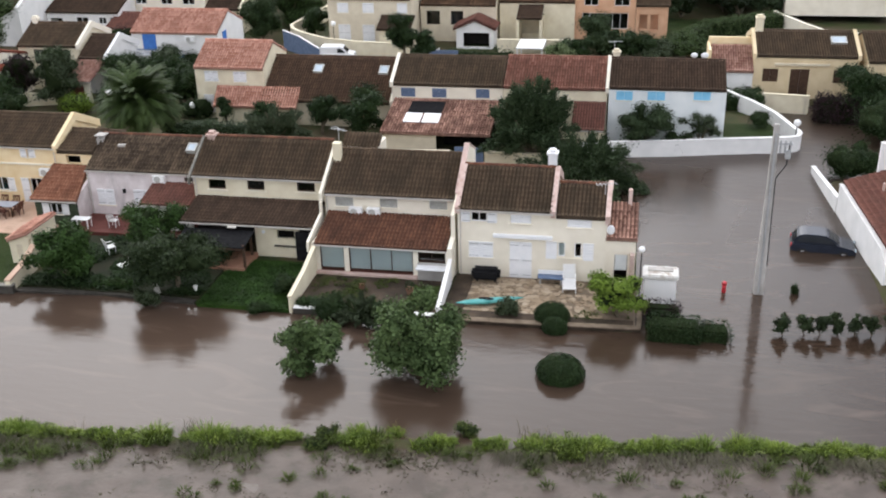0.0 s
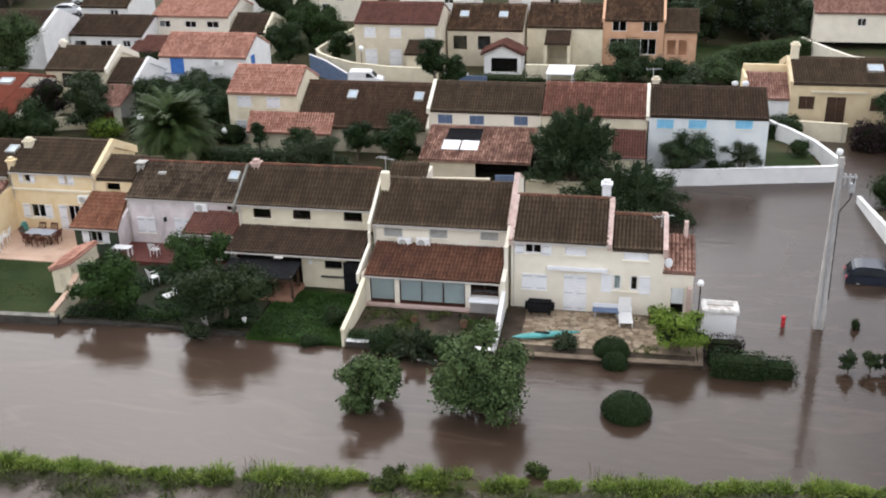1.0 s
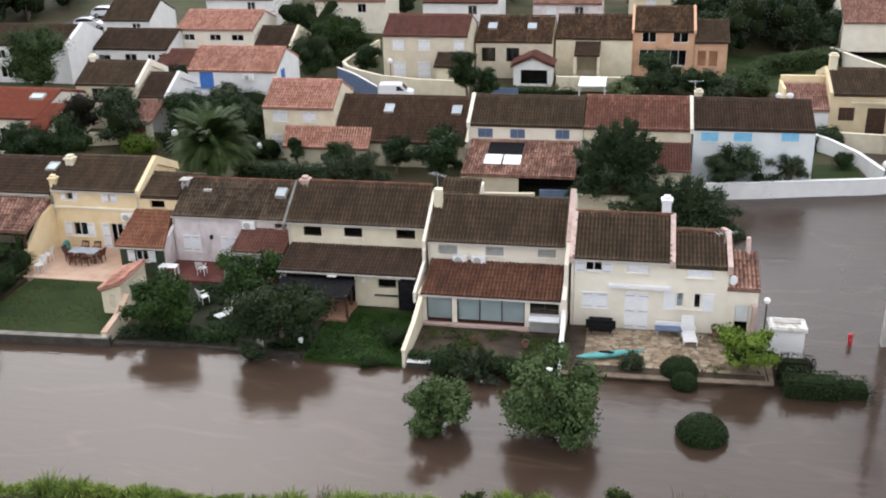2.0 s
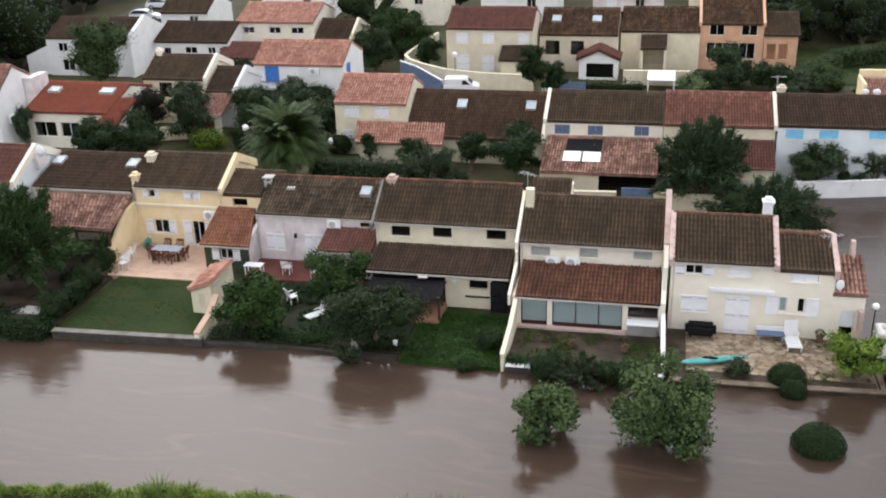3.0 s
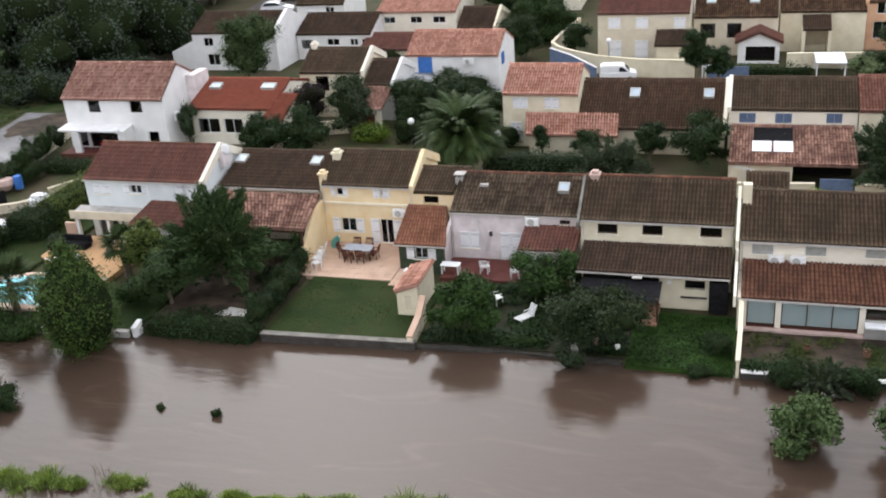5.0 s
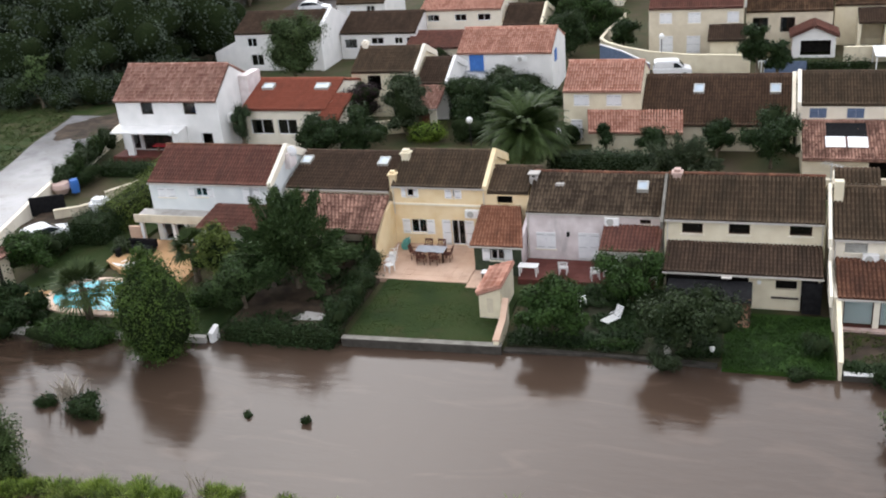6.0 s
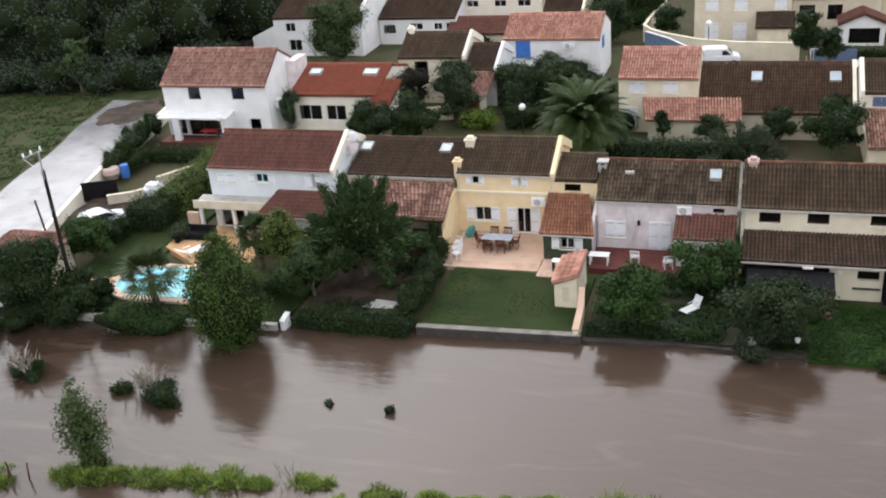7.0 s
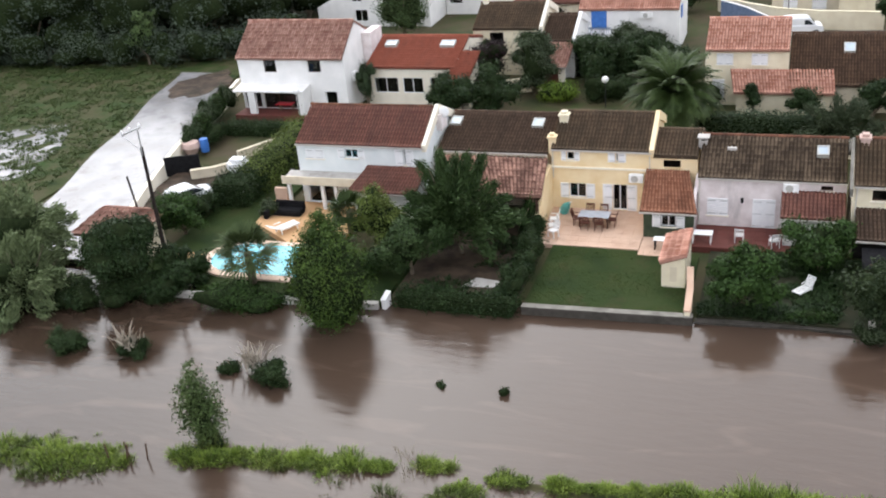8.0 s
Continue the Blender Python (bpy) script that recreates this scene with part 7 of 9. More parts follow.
make_tree("tree", "grey-green tree at the lane", -71.8, 42.4, 0.0, 6.2, 3.3, L_sage, 66, 9500, 0.2, trunk_h=0.4, style="spray", droop=0.25)
make_tree("tree", "low leafy sage-green tree over the shore", -69.6, 39.6, -0.3, 4.6, 3.4, L_sage, 661, 9000, 0.2, trunk_h=0.3, style="spray", droop=0.25)
make_tree("tree", "willow-like grey-green tree at the lane end", -76.6, 41.0, 0.0, 5.0, 3.4, L_sage, 67, 9500, 0.2, trunk_h=0.4, style="spray", droop=0.3)
make_tree("tree", "dark bushy garden tree beside the yard", -64.6, 48.2, 0.3, 3.0, 1.9, L_mid, 68, 5200, 0.17, trunk_h=0.3, lobes=18)
make_bush("bush", "dark bush at the corner of the yard", -65.2, 50.8, 0.3, 1.5, 1.3, 1.1, L_dark, 681, 2600, 0.16, lobes=9)
make_hedge("hedge", "dark green hedge along the lawn", -65.0, -62.4, 52.2, 54.6, 0.3, 2.0, L_dark, 69, rough=0.22, leaf=0.14)
make_hedge("hedge", "yellow-green hedge beside the white house", -64.45, -62.3, 54.7, 63.6, 0.3, 2.1, L_yel, 70, rough=0.24, leaf=0.14)
make_hedge("hedge", "dark hedge in the garden of the white house", -71.4, -64.6, 64.8, 66.3, 0.3, 1.05, L_dark, 71, rough=0.15, leaf=0.15)
for k, (x, y, m) in enumerate(((-72.5, 61.6, L_feather), (-72.7, 63.3, L_mid), (-73.3, 65.0, L_olive), (-73.6, 66.7, L_feather), (-74.0, 68.4, L_mid), (-74.0, 70.2, L_olive))):
    make_bush("bush", "shrub spilling over the lane wall", x + 0.25, y, 0.4, 0.95, 1.15, 1.35 + 0.2 * (k % 2), m, 430 + k, 1700, 0.16, lobes=8)
make_bush("bush", "mixed shrubs at the lane", -71.3, 64.0, 0.4, 1.3, 2.3, 0.9, L_dark, 72, 2500, 0.15)
make_bush("bush", "bush beside the orange wall", -60.3, 51.3, 0.3, 0.7, 0.8, 0.7, L_olive, 74, 1200, 0.14)
for x, y, s in ((-52.0, 35.2, 1.25), (-54.4, 35.6, 0.7), (-60.0, 36.0, 0.9), (-63.9, 35.6, 1.2)):
    make_bush("bush", "dark clump of half-drowned shrubs", x, y, -0.25, 1.1 * s, 0.8 * s, 0.75 * s, L_dark, int(abs(x * 7)), int(2000 * s), 0.14)
make_tree("tree", "slender young tree with loose foliage", -52.6, 30.4, -0.3, 4.4, 1.25, L_young, 80, 4200, 0.13, trunk_h=0.3, trunk_r=0.06, lobes=30, squash=0.9, core=0.55, style="cone")
make_bush("bush", "scrubby growth round the foot of the young tree", -52.2, 30.3, -0.2, 0.9, 0.6, 0.7, L_weed, 801, 1100, 0.13, lobes=7)
for x, y in ((-41.05, 36.2), (-44.0, 36.2)):
    make_bush("bush", "small shrub poking out of the water", x, y, -0.15, 0.28, 0.25, 0.42 if x > -42 else 0.25, L_dark, int(abs(x * 3)), 260, 0.1)

for k, (x, y) in enumerate(((-13.32, 33.18), (-13.63, 32.46), (-7.79, 34.35))):
    make_bush("bush", "rank dark weeds leaning off the bank", x, y, -0.1, 0.6, 0.45, 0.42, L_weed, 420 + k, 900, 0.12, lobes=6)

# middle trees between the rows
make_palm("palm_tree", "large date palm with arching fronds", -37.5, 66.5, 0.3, 3.3, 3.7, 90, 170, 0.4)
make_tree("tree", "olive tree with grey-green crown", -27.0, 66.0, 0.3, 3.5, 2.9, L_olive, 91, 9000, 0.15, trunk_h=0.8, style="spray", droop=0.15, core=0.5)
make_tree("tree", "dark round tree behind the roofs", -21.4, 69.3, 0.4, 4.0, 2.5, L_dark, 92, 7000, 0.18, trunk_h=0.8)
make_tree("tree", "small dark tree by the wall", -25.0, 70.6, 0.4, 2.9, 1.5, L_dark, 93, 3500, 0.17, trunk_h=0.6)
make_tree("tree", "small round tree in front of the cream house", -32.6, 70.6, 0.4, 2.9, 0.9, L_dark, 94, 2400, 0.15, trunk_h=0.9)
make_tree("tree", "small round tree by the salmon roof", -29.0, 70.4, 0.4, 3.0, 1.5, L_dark, 95, 3200, 0.16, trunk_h=0.8)
make_hedge("hedge", "long dark clipped hedge between the gardens", -36.0, -27.5, 66.8, 68.2, 0.3, 1.9, L_deep, 96, rough=0.1, leaf=0.16)
make_tree("tree", "large dark tree with feathery branches", -8.8, 66.9, 0.0, 6.4, 3.6, L_feather, 97, 17000, 0.18, trunk_h=0.8, trunk_r=0.2, style="spray", droop=0.12, core=0.52)
make_tree("tree", "spreading tree hanging over the flooded lane", -5.0, 62.3, -0.2, 4.1, 4.0, L_feather, 98, 15000, 0.17, trunk_h=0.6, style="spray", droop=0.2, core=0.52)
make_bush("bush", "light green plant behind the roof", -14.0, 64.0, 0.1, 1.1, 0.8, 1.0, L_light, 99, 1500, 0.16)
make_tree("tree", "dark round shrub in front of the white house", -1.3, 70.7, 0.3, 3.4, 2.2, L_feather, 100, 7500, 0.15, trunk_h=0.3, lobes=16, core=0.5)
make_tree("tree", "loose blue-grey shrub by the white wall", 2.7, 71.2, 0.3, 2.7, 1.35, L_olive, 101, 3200, 0.14, trunk_h=0.3, lobes=14, core=0.35, spread=0.95)
make_bush("bush", "low dark shrub behind the white wall", 0.9, 70.2, 0.3, 1.3, 0.8, 0.9, L_dark, 1011, 1800, 0.14, lobes=8)
make_bush("bush", "shrub on the small lawn", 7.2, 75.5, 0.5, 1.0, 1.0, 0.8, L_dark, 102, 1500, 0.15)
make_hedge("hedge", "clipped hedge along the white wall", 4.9, 7.9, 79.8, 82.6, 0.3, 1.6, L_dark, 103, rough=0.1, leaf=0.18)
make_tree("tree", "dark tree by the yellow house", 15.2, 80.5, 0.2, 4.2, 2.6, L_dark, 104, 5500, 0.2, trunk_h=0.8)
make_hedge("hedge", "purple-red hedge along the road", 11.9, 15.0, 78.6, 80.2, 0.0, 1.9, L_purple, 105, rough=0.2, leaf=0.2)
make_bush("bush", "dark shrubs at the road side", 16.0, 75.0, 0.0, 2.4, 2.6, 1.9, L_dark, 106, 4500, 0.2, lobes=14)
make_tree("tree", "dark spreading shrubs beside the yellow house", 17.4, 80.0, 0.0, 3.6, 3.0, L_dark, 1061, 5000, 0.22, trunk_h=0.3, lobes=14)
make_bush("bush", "dense dark round shrub behind the white wall", 12.3, 66.6, -0.1, 1.9, 1.7, 1.9, L_dark, 107, 5200, 0.16, lobes=14)
make_bush("bush", "small shrub poking out of the street water", 6.6, 49.0, -0.15, 0.35, 0.3, 0.55, L_dark, 108, 300, 0.12)

for k, (x, y, r) in enumerate(((-84.5, 83.5, 3.2), (-88.5, 83.0, 3.6), (-93.0, 82.5, 3.8), (-98.0, 82.0, 4.0), (-103.0, 81.5, 4.0), (-80.8, 85.5, 2.8), (-108, 81, 4.0), (-113, 81, 4.0), (-78.5, 89.0, 2.8), (-86, 87, 3.5), (-91, 86, 3.5), (-96, 86, 3.5), (-101, 86, 3.5))):
    make_bush("bush", "dark undergrowth at the edge of the wood", x, y, 0.2, r, 2.2, 2.4, L_forest, 260 + k, 2600, 0.3, lobes=10)

# thick shrubbery round the palm
for k, (x, y, r, rz, m) in enumerate(((-48.6, 87.9, 2.2, 1.3, L_dark), (-45.2, 80.8, 1.6, 1.0, L_dark), (-44.3, 88.6, 2.2, 1.5, L_dark), (-41.9, 85.7, 1.6, 1.3, L_dolive), (-39.7, 83.5, 1.8, 1.0, L_dark), (-47.2, 73.9, 1.3, 0.9, L_light), (-43.2, 74.6, 1.6, 1.0, L_dark), (-41.9, 92.9, 1.8, 1.6, L_dark), (-35.8, 74.1, 1.6, 0.9, L_dark), (-52.9, 94.4, 2.2, 1.4, L_purple), (-46.7, 86.8, 1.6, 1.3, L_dark))):
    make_bush("bush", "thick garden shrub between the house rows", x, y, 0.3, r * 1.4, r * 1.0, rz * 1.35, m, 400 + k, 3400, 0.18, lobes=10)

# trees among the back houses
spec = [(-54.0, 69.0, 3.4, 2.0, L_dark), (-51.2, 70.2, 3.7, 2.3, L_dark), (-49.2, 75.0, 4.9, 2.0, L_olive), (-53.3, 75.5, 4.4, 2.1, L_purple), (-54.6, 77.2, 3.2, 1.3, L_purple), (-44.6, 78.5, 3.4, 2.3, L_dark), (-41.5, 80.5, 3.2, 2.2, L_dark), (-43.0, 83.5, 3.0, 2.2, L_olive), (-39.2, 77.5, 3.0, 1.8, L_dark), (-46.5, 81.0, 3.0, 2.0, L_dark), (-5.8, 97.8, 3.4, 2.3, L_feather), (-2.0, 95.8, 2.4, 1.8, L_dark), (0.2, 94.6, 1.8, 1.6, L_olive), (2.9, 96.2, 2.2, 1.7, L_slope), (-9.0, 93.8, 1.7, 1.3, L_sage), (-40.6, 100.5, 4.0, 2.6, L_dark), (-44.0, 112.0, 6.0, 3.6, L_dark), (-40.0, 108.0, 5.0, 3.0, L_mid), (-7.6, 95.0, 2.2, 1.5, L_dark), (6.4, 94.8, 1.8, 1.5, L_dark), (-35.5, 102.5, 3.2, 1.4, L_dark)]
for k, (x, y, h, r, m) in enumerate(spec):
    make_tree("tree", "garden tree among the houses" if m is not L_purple else "dark purple-leaved tree among the garden trees", x, y, 0.3, h * 1.08, r * 1.2, m, 200 + k, 4500, 0.2, trunk_h=0.3, lobes=16)
sheet("lawn", -3.0, 13.0, 98.5, 124.0, 0.56, M_lawn, "dark green grass slope behind the hedges", "lawn")
make_hedge("hedge", "long clipped hedge climbing the slope", -2.4, 8.2, 101.2, 103.0, 0.5, 1.9, L_slope, 240, per_m2=70, leaf=0.18, rough=0.1, turn=math.atan2(9.3, 5.2))
make_hedge("hedge", "clipped hedge along the top of the slope", 4.4, 13.2, 107.0, 109.2, 0.5, 2.1, L_slope, 241, per_m2=70, leaf=0.18, rough=0.1, turn=math.atan2(5.0, 7.5))
for k, (x, y, h, r) in enumerate(((0.5, 113.5, 5.0, 2.4), (7.2, 117.5, 6.5, 3.4), (11.8, 115.0, 5.0, 2.4), (4.0, 122.0, 7.0, 4.2), (-1.5, 120, 6.5, 3.4), (11.5, 122, 7.5, 3.6))):
    make_tree("tree", "dark tree on the slope behind the houses", x, y, 0.5, h, r, L_deep, 250 + k, 5000, 0.24, trunk_h=0.6, lobes=20)
make_hedge("hedge", "dark hedge along the back street", -20.0, -13.3, 93.8, 95.0, 0.5, 1.25, L_dark, 231, per_m2=50, leaf=0.22, rough=0.2)
for x, y, lo, hi, r, k in ((-22.6, 88.6, 2.7, 6.5, 1.6, 281), (-20.95, 88.9, 2.0, 4.7, 1.15, 282)):
    make_tree("tree", "dark round-headed tree on a bare trunk by the street", x, y, 0.5, hi - 0.5, r, L_dark, k, 4200, 0.2, trunk_h=lo, trunk_r=0.14, lobes=12, squash=0.9)
make_tree("tree", "large round grey-green tree in front of the white house", -65.7, 90.0, 0.4, 7.4, 3.3, L_slope, 283, 11000, 0.19, trunk_h=1.2, trunk_r=0.2, lobes=30, squash=0.95, core=0.5)
make_tree("cypress", "dark trimmed cypress beside the white house", -61.9, 71.4, 0.4, 4.5, 0.85, L_deep, 232, 4200, 0.16, trunk_h=0.2, lobes=6, squash=1.6)

make_tree("tree", "pale green young tree at the edge of the wood", -89.9, 82.6, 0.2, 6.2, 1.9, L_fig, 291, 2600, 0.26, trunk_h=1.0, trunk_r=0.14, lobes=14)

# woods at the back: three kinds of tree, copied with their own turn and size
rng = np.random.default_rng(77)
kinds = [make_tree("forest_tree", "tall dark evergreen tree of the wood", 300 + 20 * k, 400, 0, 9.5, 4.1, L_forest, 300 + k, 3000, 0.34, trunk_h=0.5, trunk_r=0.25, lobes=18, core=0.8, squash=1.15) for k in range(3)]
spots = []
for _ in range(900):
    x, y = rng.uniform(-140, -64), rng.uniform(82, 113)
    edge = 84 + max(0, (x + 90) * 0.8)
    if y < edge or any((x - a) ** 2 + (y - b) ** 2 < 16 for a, b in spots) or (x > -80 and y < 110) or (x > -72 and y < 118) or (-85 < x < -70 and y > 106):
        continue
    spots.append((x, y))
for _ in range(160):
    x, y = rng.uniform(-128, -86), rng.uniform(113, 140)
    if all((x - a) ** 2 + (y - b) ** 2 > 20 for a, b in spots):
        spots.append((x, y))
for _ in range(60):
    x, y = rng.uniform(-64, 60), rng.uniform(132, 150)
    if any((x - a) ** 2 + (y - b) ** 2 < 30 for a, b in spots):
        continue
    spots.append((x, y))
for _ in range(60):
    x, y = rng.uniform(2, 34), rng.uniform(112, 130)
    if any((x - a) ** 2 + (y - b) ** 2 < 25 for a, b in spots) or (9 < x < 26 and y < 120):
        continue
    spots.append((x, y))
for i, (x, y) in enumerate(spots):
    s = rng.uniform(0.75, 1.2) if x < -64 else rng.uniform(0.5, 0.8)
    copy_thing(kinds[i % 3], pose(x, y, land(x, y) - 0.2, 0, 0, rng.uniform(0, 360)) @ Matrix.Scale(s, 4))
for t in kinds:
    for c in (*t.children, t):
        bpy.data.objects.remove(c)

# ---- grass bank and drowned meadow ----
def tufts(rng, centres, per, spread, high, w):
    """Fountains of arching grass blades round the given centres."""
    n = len(centres) * per
    c = np.repeat(np.array(centres), per, 0)
    hs = np.repeat(np.array(high), per) * rng.uniform(0.55, 1.15, n)
    sp = np.repeat(np.array(spread), per)
    az, r = rng.uniform(0, math.tau, n), np.sqrt(rng.random(n))
    out = np.stack([np.cos(az), np.sin(az), 0 * az], 1)
    foot = c + out * (r * sp * 0.6)[:, None]
    tip = foot + out * (r * sp * rng.uniform(0.3, 1.1, n))[:, None] + np.array([0, 0, 1.0]) * (hs * (1 - 0.45 * r))[:, None]
    mid = foot * 0.45 + tip * 0.55 + np.array([0, 0, 0.28]) * hs[:, None]
    az2 = az + math.pi / 2 + rng.normal(0, 0.6, n)
    side = np.stack([np.cos(az2), np.sin(az2), 0 * az], 1) * w
    v = np.stack([foot - side, foot + side, mid + side, mid - side, tip + side * 0.15, tip - side * 0.15], 1).reshape(-1, 3)
    i = np.arange(n)[:, None] * 6
    return v, np.concatenate([i + [0, 1, 2, 3], i + [3, 2, 4, 5]])


M_mud = material("wet_mud_flat", [(0.062, 0.046, 0.036), (0.112, 0.086, 0.07)], scale=0.8, rough=0.42, bump=0.6, bump_scale=4, stain=(0.05, 0.042, 0.028), stain_at=0.52, stain_scale=0.9, spec=0.25)
mx, my = np.arange(-36, 18, 0.25), np.arange(0, 1.0001, 0.02)
mv = []
for a in my:
    for x in mx:
        y = bank_y(x) - 0.35 - 14 * a
        g = noise.noise(Vector((x * 0.35, y * 0.7, 5.1))) + 0.5 * noise.noise(Vector((x * 1.1, y * 1.9, 2.1)))
        mv.append((x, y, 0.03 + 0.06 * g - 0.12 * max(0, (-33.5 - x))))
mi = np.arange(len(mx) * len(my)).reshape(len(my), len(mx))[:-1, :-1].ravel()
tagged(linked("mud", mesh_from("mud", np.array(mv), np.stack([mi, mi + len(mx), mi + len(mx) + 1, mi + 1], 1)), M_mud, None), "pale wet mud and shallow water over the meadow", "mud", kind="structure")
rng = np.random.default_rng(9)
islands = ((-62, -55.2, 1.3, -0.7), (-53.5, -45.6, 0.85, 0.0), (-45.2, -44.2, 0.35, 0.1), (-43.2, -41.6, 0.4, 0.6), (-42.0, -40.2, 0.35, -0.6), (-40.6, -38.6, 0.35, 0.1), (-37.6, 16, 0.6, 0.0))
gaps = ((-19.45, 0.3), (-10.2, 0.35), (-6.0, 0.25), (1.9, 0.2))
green, weed = [], []
for _ in range(2500):
    x = rng.uniform(-62, 14)
    hit = [q for q in islands if q[0] < x < q[1]]
    if not hit:
        continue
    a, b, half, off = hit[0]
    taper = min(1, (x - a) / 0.8, (b - x) / 0.8)
    lush = noise.noise(Vector((x * 0.32, 3.1, 0)))
    if any(abs(x - g) < w for g, w in gaps) or lush < -0.45:
        continue
    d = rng.normal(0, 0.5) * half * (0.4 + 0.6 * taper) * (0.95 + 1.3 * lush)
    y = bank_y(x) + off + d - 0.15 * lush
    size = rng.uniform(0.14, 0.46) * (1.25 if x < -45 else 1.0) * (1 + 1.1 * lush) * (0.85 + 0.7 * noise.noise(Vector((x * 1.3, y * 1.3, 9.0)))) * (1 - 0.3 * abs(d) / half)
    (weed if rng.random() < (0.65 if d < -0.2 * half else 0.22) else green).append((x, y, max(land(x, y), -0.08), size))
for cs, mat, name, label in ((green, "L_grass", "bank_grass", "lush yellow-green grass on the low bank"), (weed, "L_weed", "bank_weeds", "darker drooping weeds on the side of the bank")):
    cs = np.array(cs)
    v, f = tufts(rng, cs[:, :3], 38, cs[:, 3] * 1.25, cs[:, 3] * 1.15, 0.014)
    tagged(linked(name, mesh_from(name, v, f), L_grass if mat == "L_grass" else L_weed, None), label, "grass", kind="stuff")
# drowned tufts in the shallow water before the bank
cs = []
for _ in range(2600):
    x = rng.uniform(-46, 12)
    y = bank_y(x) - 0.5 - 7.5 * rng.random() ** 1.3
    if noise.noise(Vector((x * 0.35, y * 0.55, 1.7))) + 0.6 * noise.noise(Vector((x * 1.2, y * 1.4, 8.7))) < 0.1:
        continue
    cs.append((x, y, -0.06, rng.uniform(0.08, 0.24) * (1.3 if bank_y(x) - y < 1.6 else 0.8)))
cs = np.array(cs)
v, f = tufts(rng, cs[:, :3], 22, cs[:, 3] * 2.0, cs[:, 3] * 0.8, 0.03)
tagged(linked("meadow_grass", mesh_from("meadow_grass", v, f), L_drowned, None), "silted dull grass of the drowned meadow", "grass", kind="stuff")
# dark clumps, thick below the bank and thinning out over the meadow
cs = []
for _ in range(620):
    x = rng.uniform(-44, 14)
    d = 0.5 + 9.0 * rng.random() ** 1.7
    if noise.noise(Vector((x * 0.5, d * 0.6, 6.2))) < -0.02:
        continue
    cs.append((x, bank_y(x) - d, 0.0, rng.uniform(0.14, 0.42) * (1.15 if d < 2 else 0.8)))
cs = np.array(cs)
v, f = tufts(rng, cs[:, :3], 60, cs[:, 3] * 1.3, cs[:, 3] * 0.9, 0.014)
tagged(linked("meadow_clumps", mesh_from("meadow_clumps", v, f), L_weed, None), "dark weedy clumps standing in the shallow mud", "weeds", kind="stuff")
# flattened brown stalks hanging down the near side of the bank
n = 2600
x = rng.uniform(-32, 13, n)
keep = np.array([noise.noise(Vector((q * 0.6, 2.2, 0.4))) > -0.1 for q in x])
x = x[keep]
n = len(x)
by = np.array([bank_y(q) for q in x]) - rng.uniform(0.25, 0.6, n)
ln = rng.uniform(0.2, 1.1, n)
foot = np.stack([x, by, rng.uniform(0.12, 0.3, n)], 1)
tip = foot + np.stack([rng.normal(0, 0.5, n) * ln, -ln, rng.uniform(0.02, 0.16, n) - foot[:, 2]], 1)
side = np.tile(np.array([0.012, 0.0, 0.004]), (n, 1))
mid = (foot + tip) / 2 + np.array([0, 0, 0.06])
v = np.stack([foot - side, foot + side, mid + side, mid - side, tip + side * 0.3, tip - side * 0.3], 1).reshape(-1, 3)
k = np.arange(n)[:, None] * 6
tagged(linked("bank_stalks", mesh_from("bank_stalks", v, np.concatenate([k + [0, 1, 2, 3], k + [3, 2, 4, 5]])), L_drowned, None), "silted brown stalks combed down the side of the bank", "stalks", kind="stuff")
feet = []
for _ in range(5000):
    x = rng.uniform(-50, 10)
    y = bank_y(x) + rng.uniform(-0.6, 1.3)
    if noise.noise(Vector((x * 0.5, y * 0.3, 5.0))) < 0.34:
        continue
    feet.append((x, y, -0.1))
feet = np.array(feet)
v, f = blades(rng, len(feet), feet[:, 0], feet[:, 1], feet[:, 2], rng.uniform(0.25, 0.7, len(feet)), 0.008)
tagged(linked("reeds", mesh_from("reeds", v, f), L_dry, None), "thin pale reeds along the bank", "reeds", kind="stuff")
for cx, cy in ((-53.2, 35.7), (-60.4, 36.0)):
    n = 60
    x, y = cx + rng.normal(0, 0.35, n), cy + rng.normal(0, 0.22, n)
    v, f = blades(rng, n, x, y, np.full(n, 0.3), rng.uniform(0.7, 1.2, n), 0.05)
    tagged(linked("pampas_grass", mesh_from("pampas_grass", v, f), L_plume, None), "pale pampas grass plumes over the water", "pampas grass")

def cover(name, label, x0, x1, y0, y1, z, mat, n, size, seed, per=9, w=0.018, patch=0.0, off_road=False):
    """Low uneven growth over a garden surface."""
    rng = np.random.default_rng(seed)
    cs = np.stack([rng.uniform(x0, x1, n), rng.uniform(y0, y1, n), np.full(n, z)], 1)
    if off_road:
        cs = cs[[c[0] < road_left(c[1]) - 0.4 for c in cs]]
    g = np.array([noise.noise(Vector((c[0] * 0.55, c[1] * 0.55, seed))) for c in cs])
    cs, g = cs[g > patch], g[g > patch]
    hs = size * rng.uniform(0.5, 1.3, len(cs)) * (1 + g)
    v, f = tufts(rng, cs, per, hs * 1.6, hs, w)
    tagged(linked(name, mesh_from(name, v, f), mat, None), label, "grass", kind="stuff")


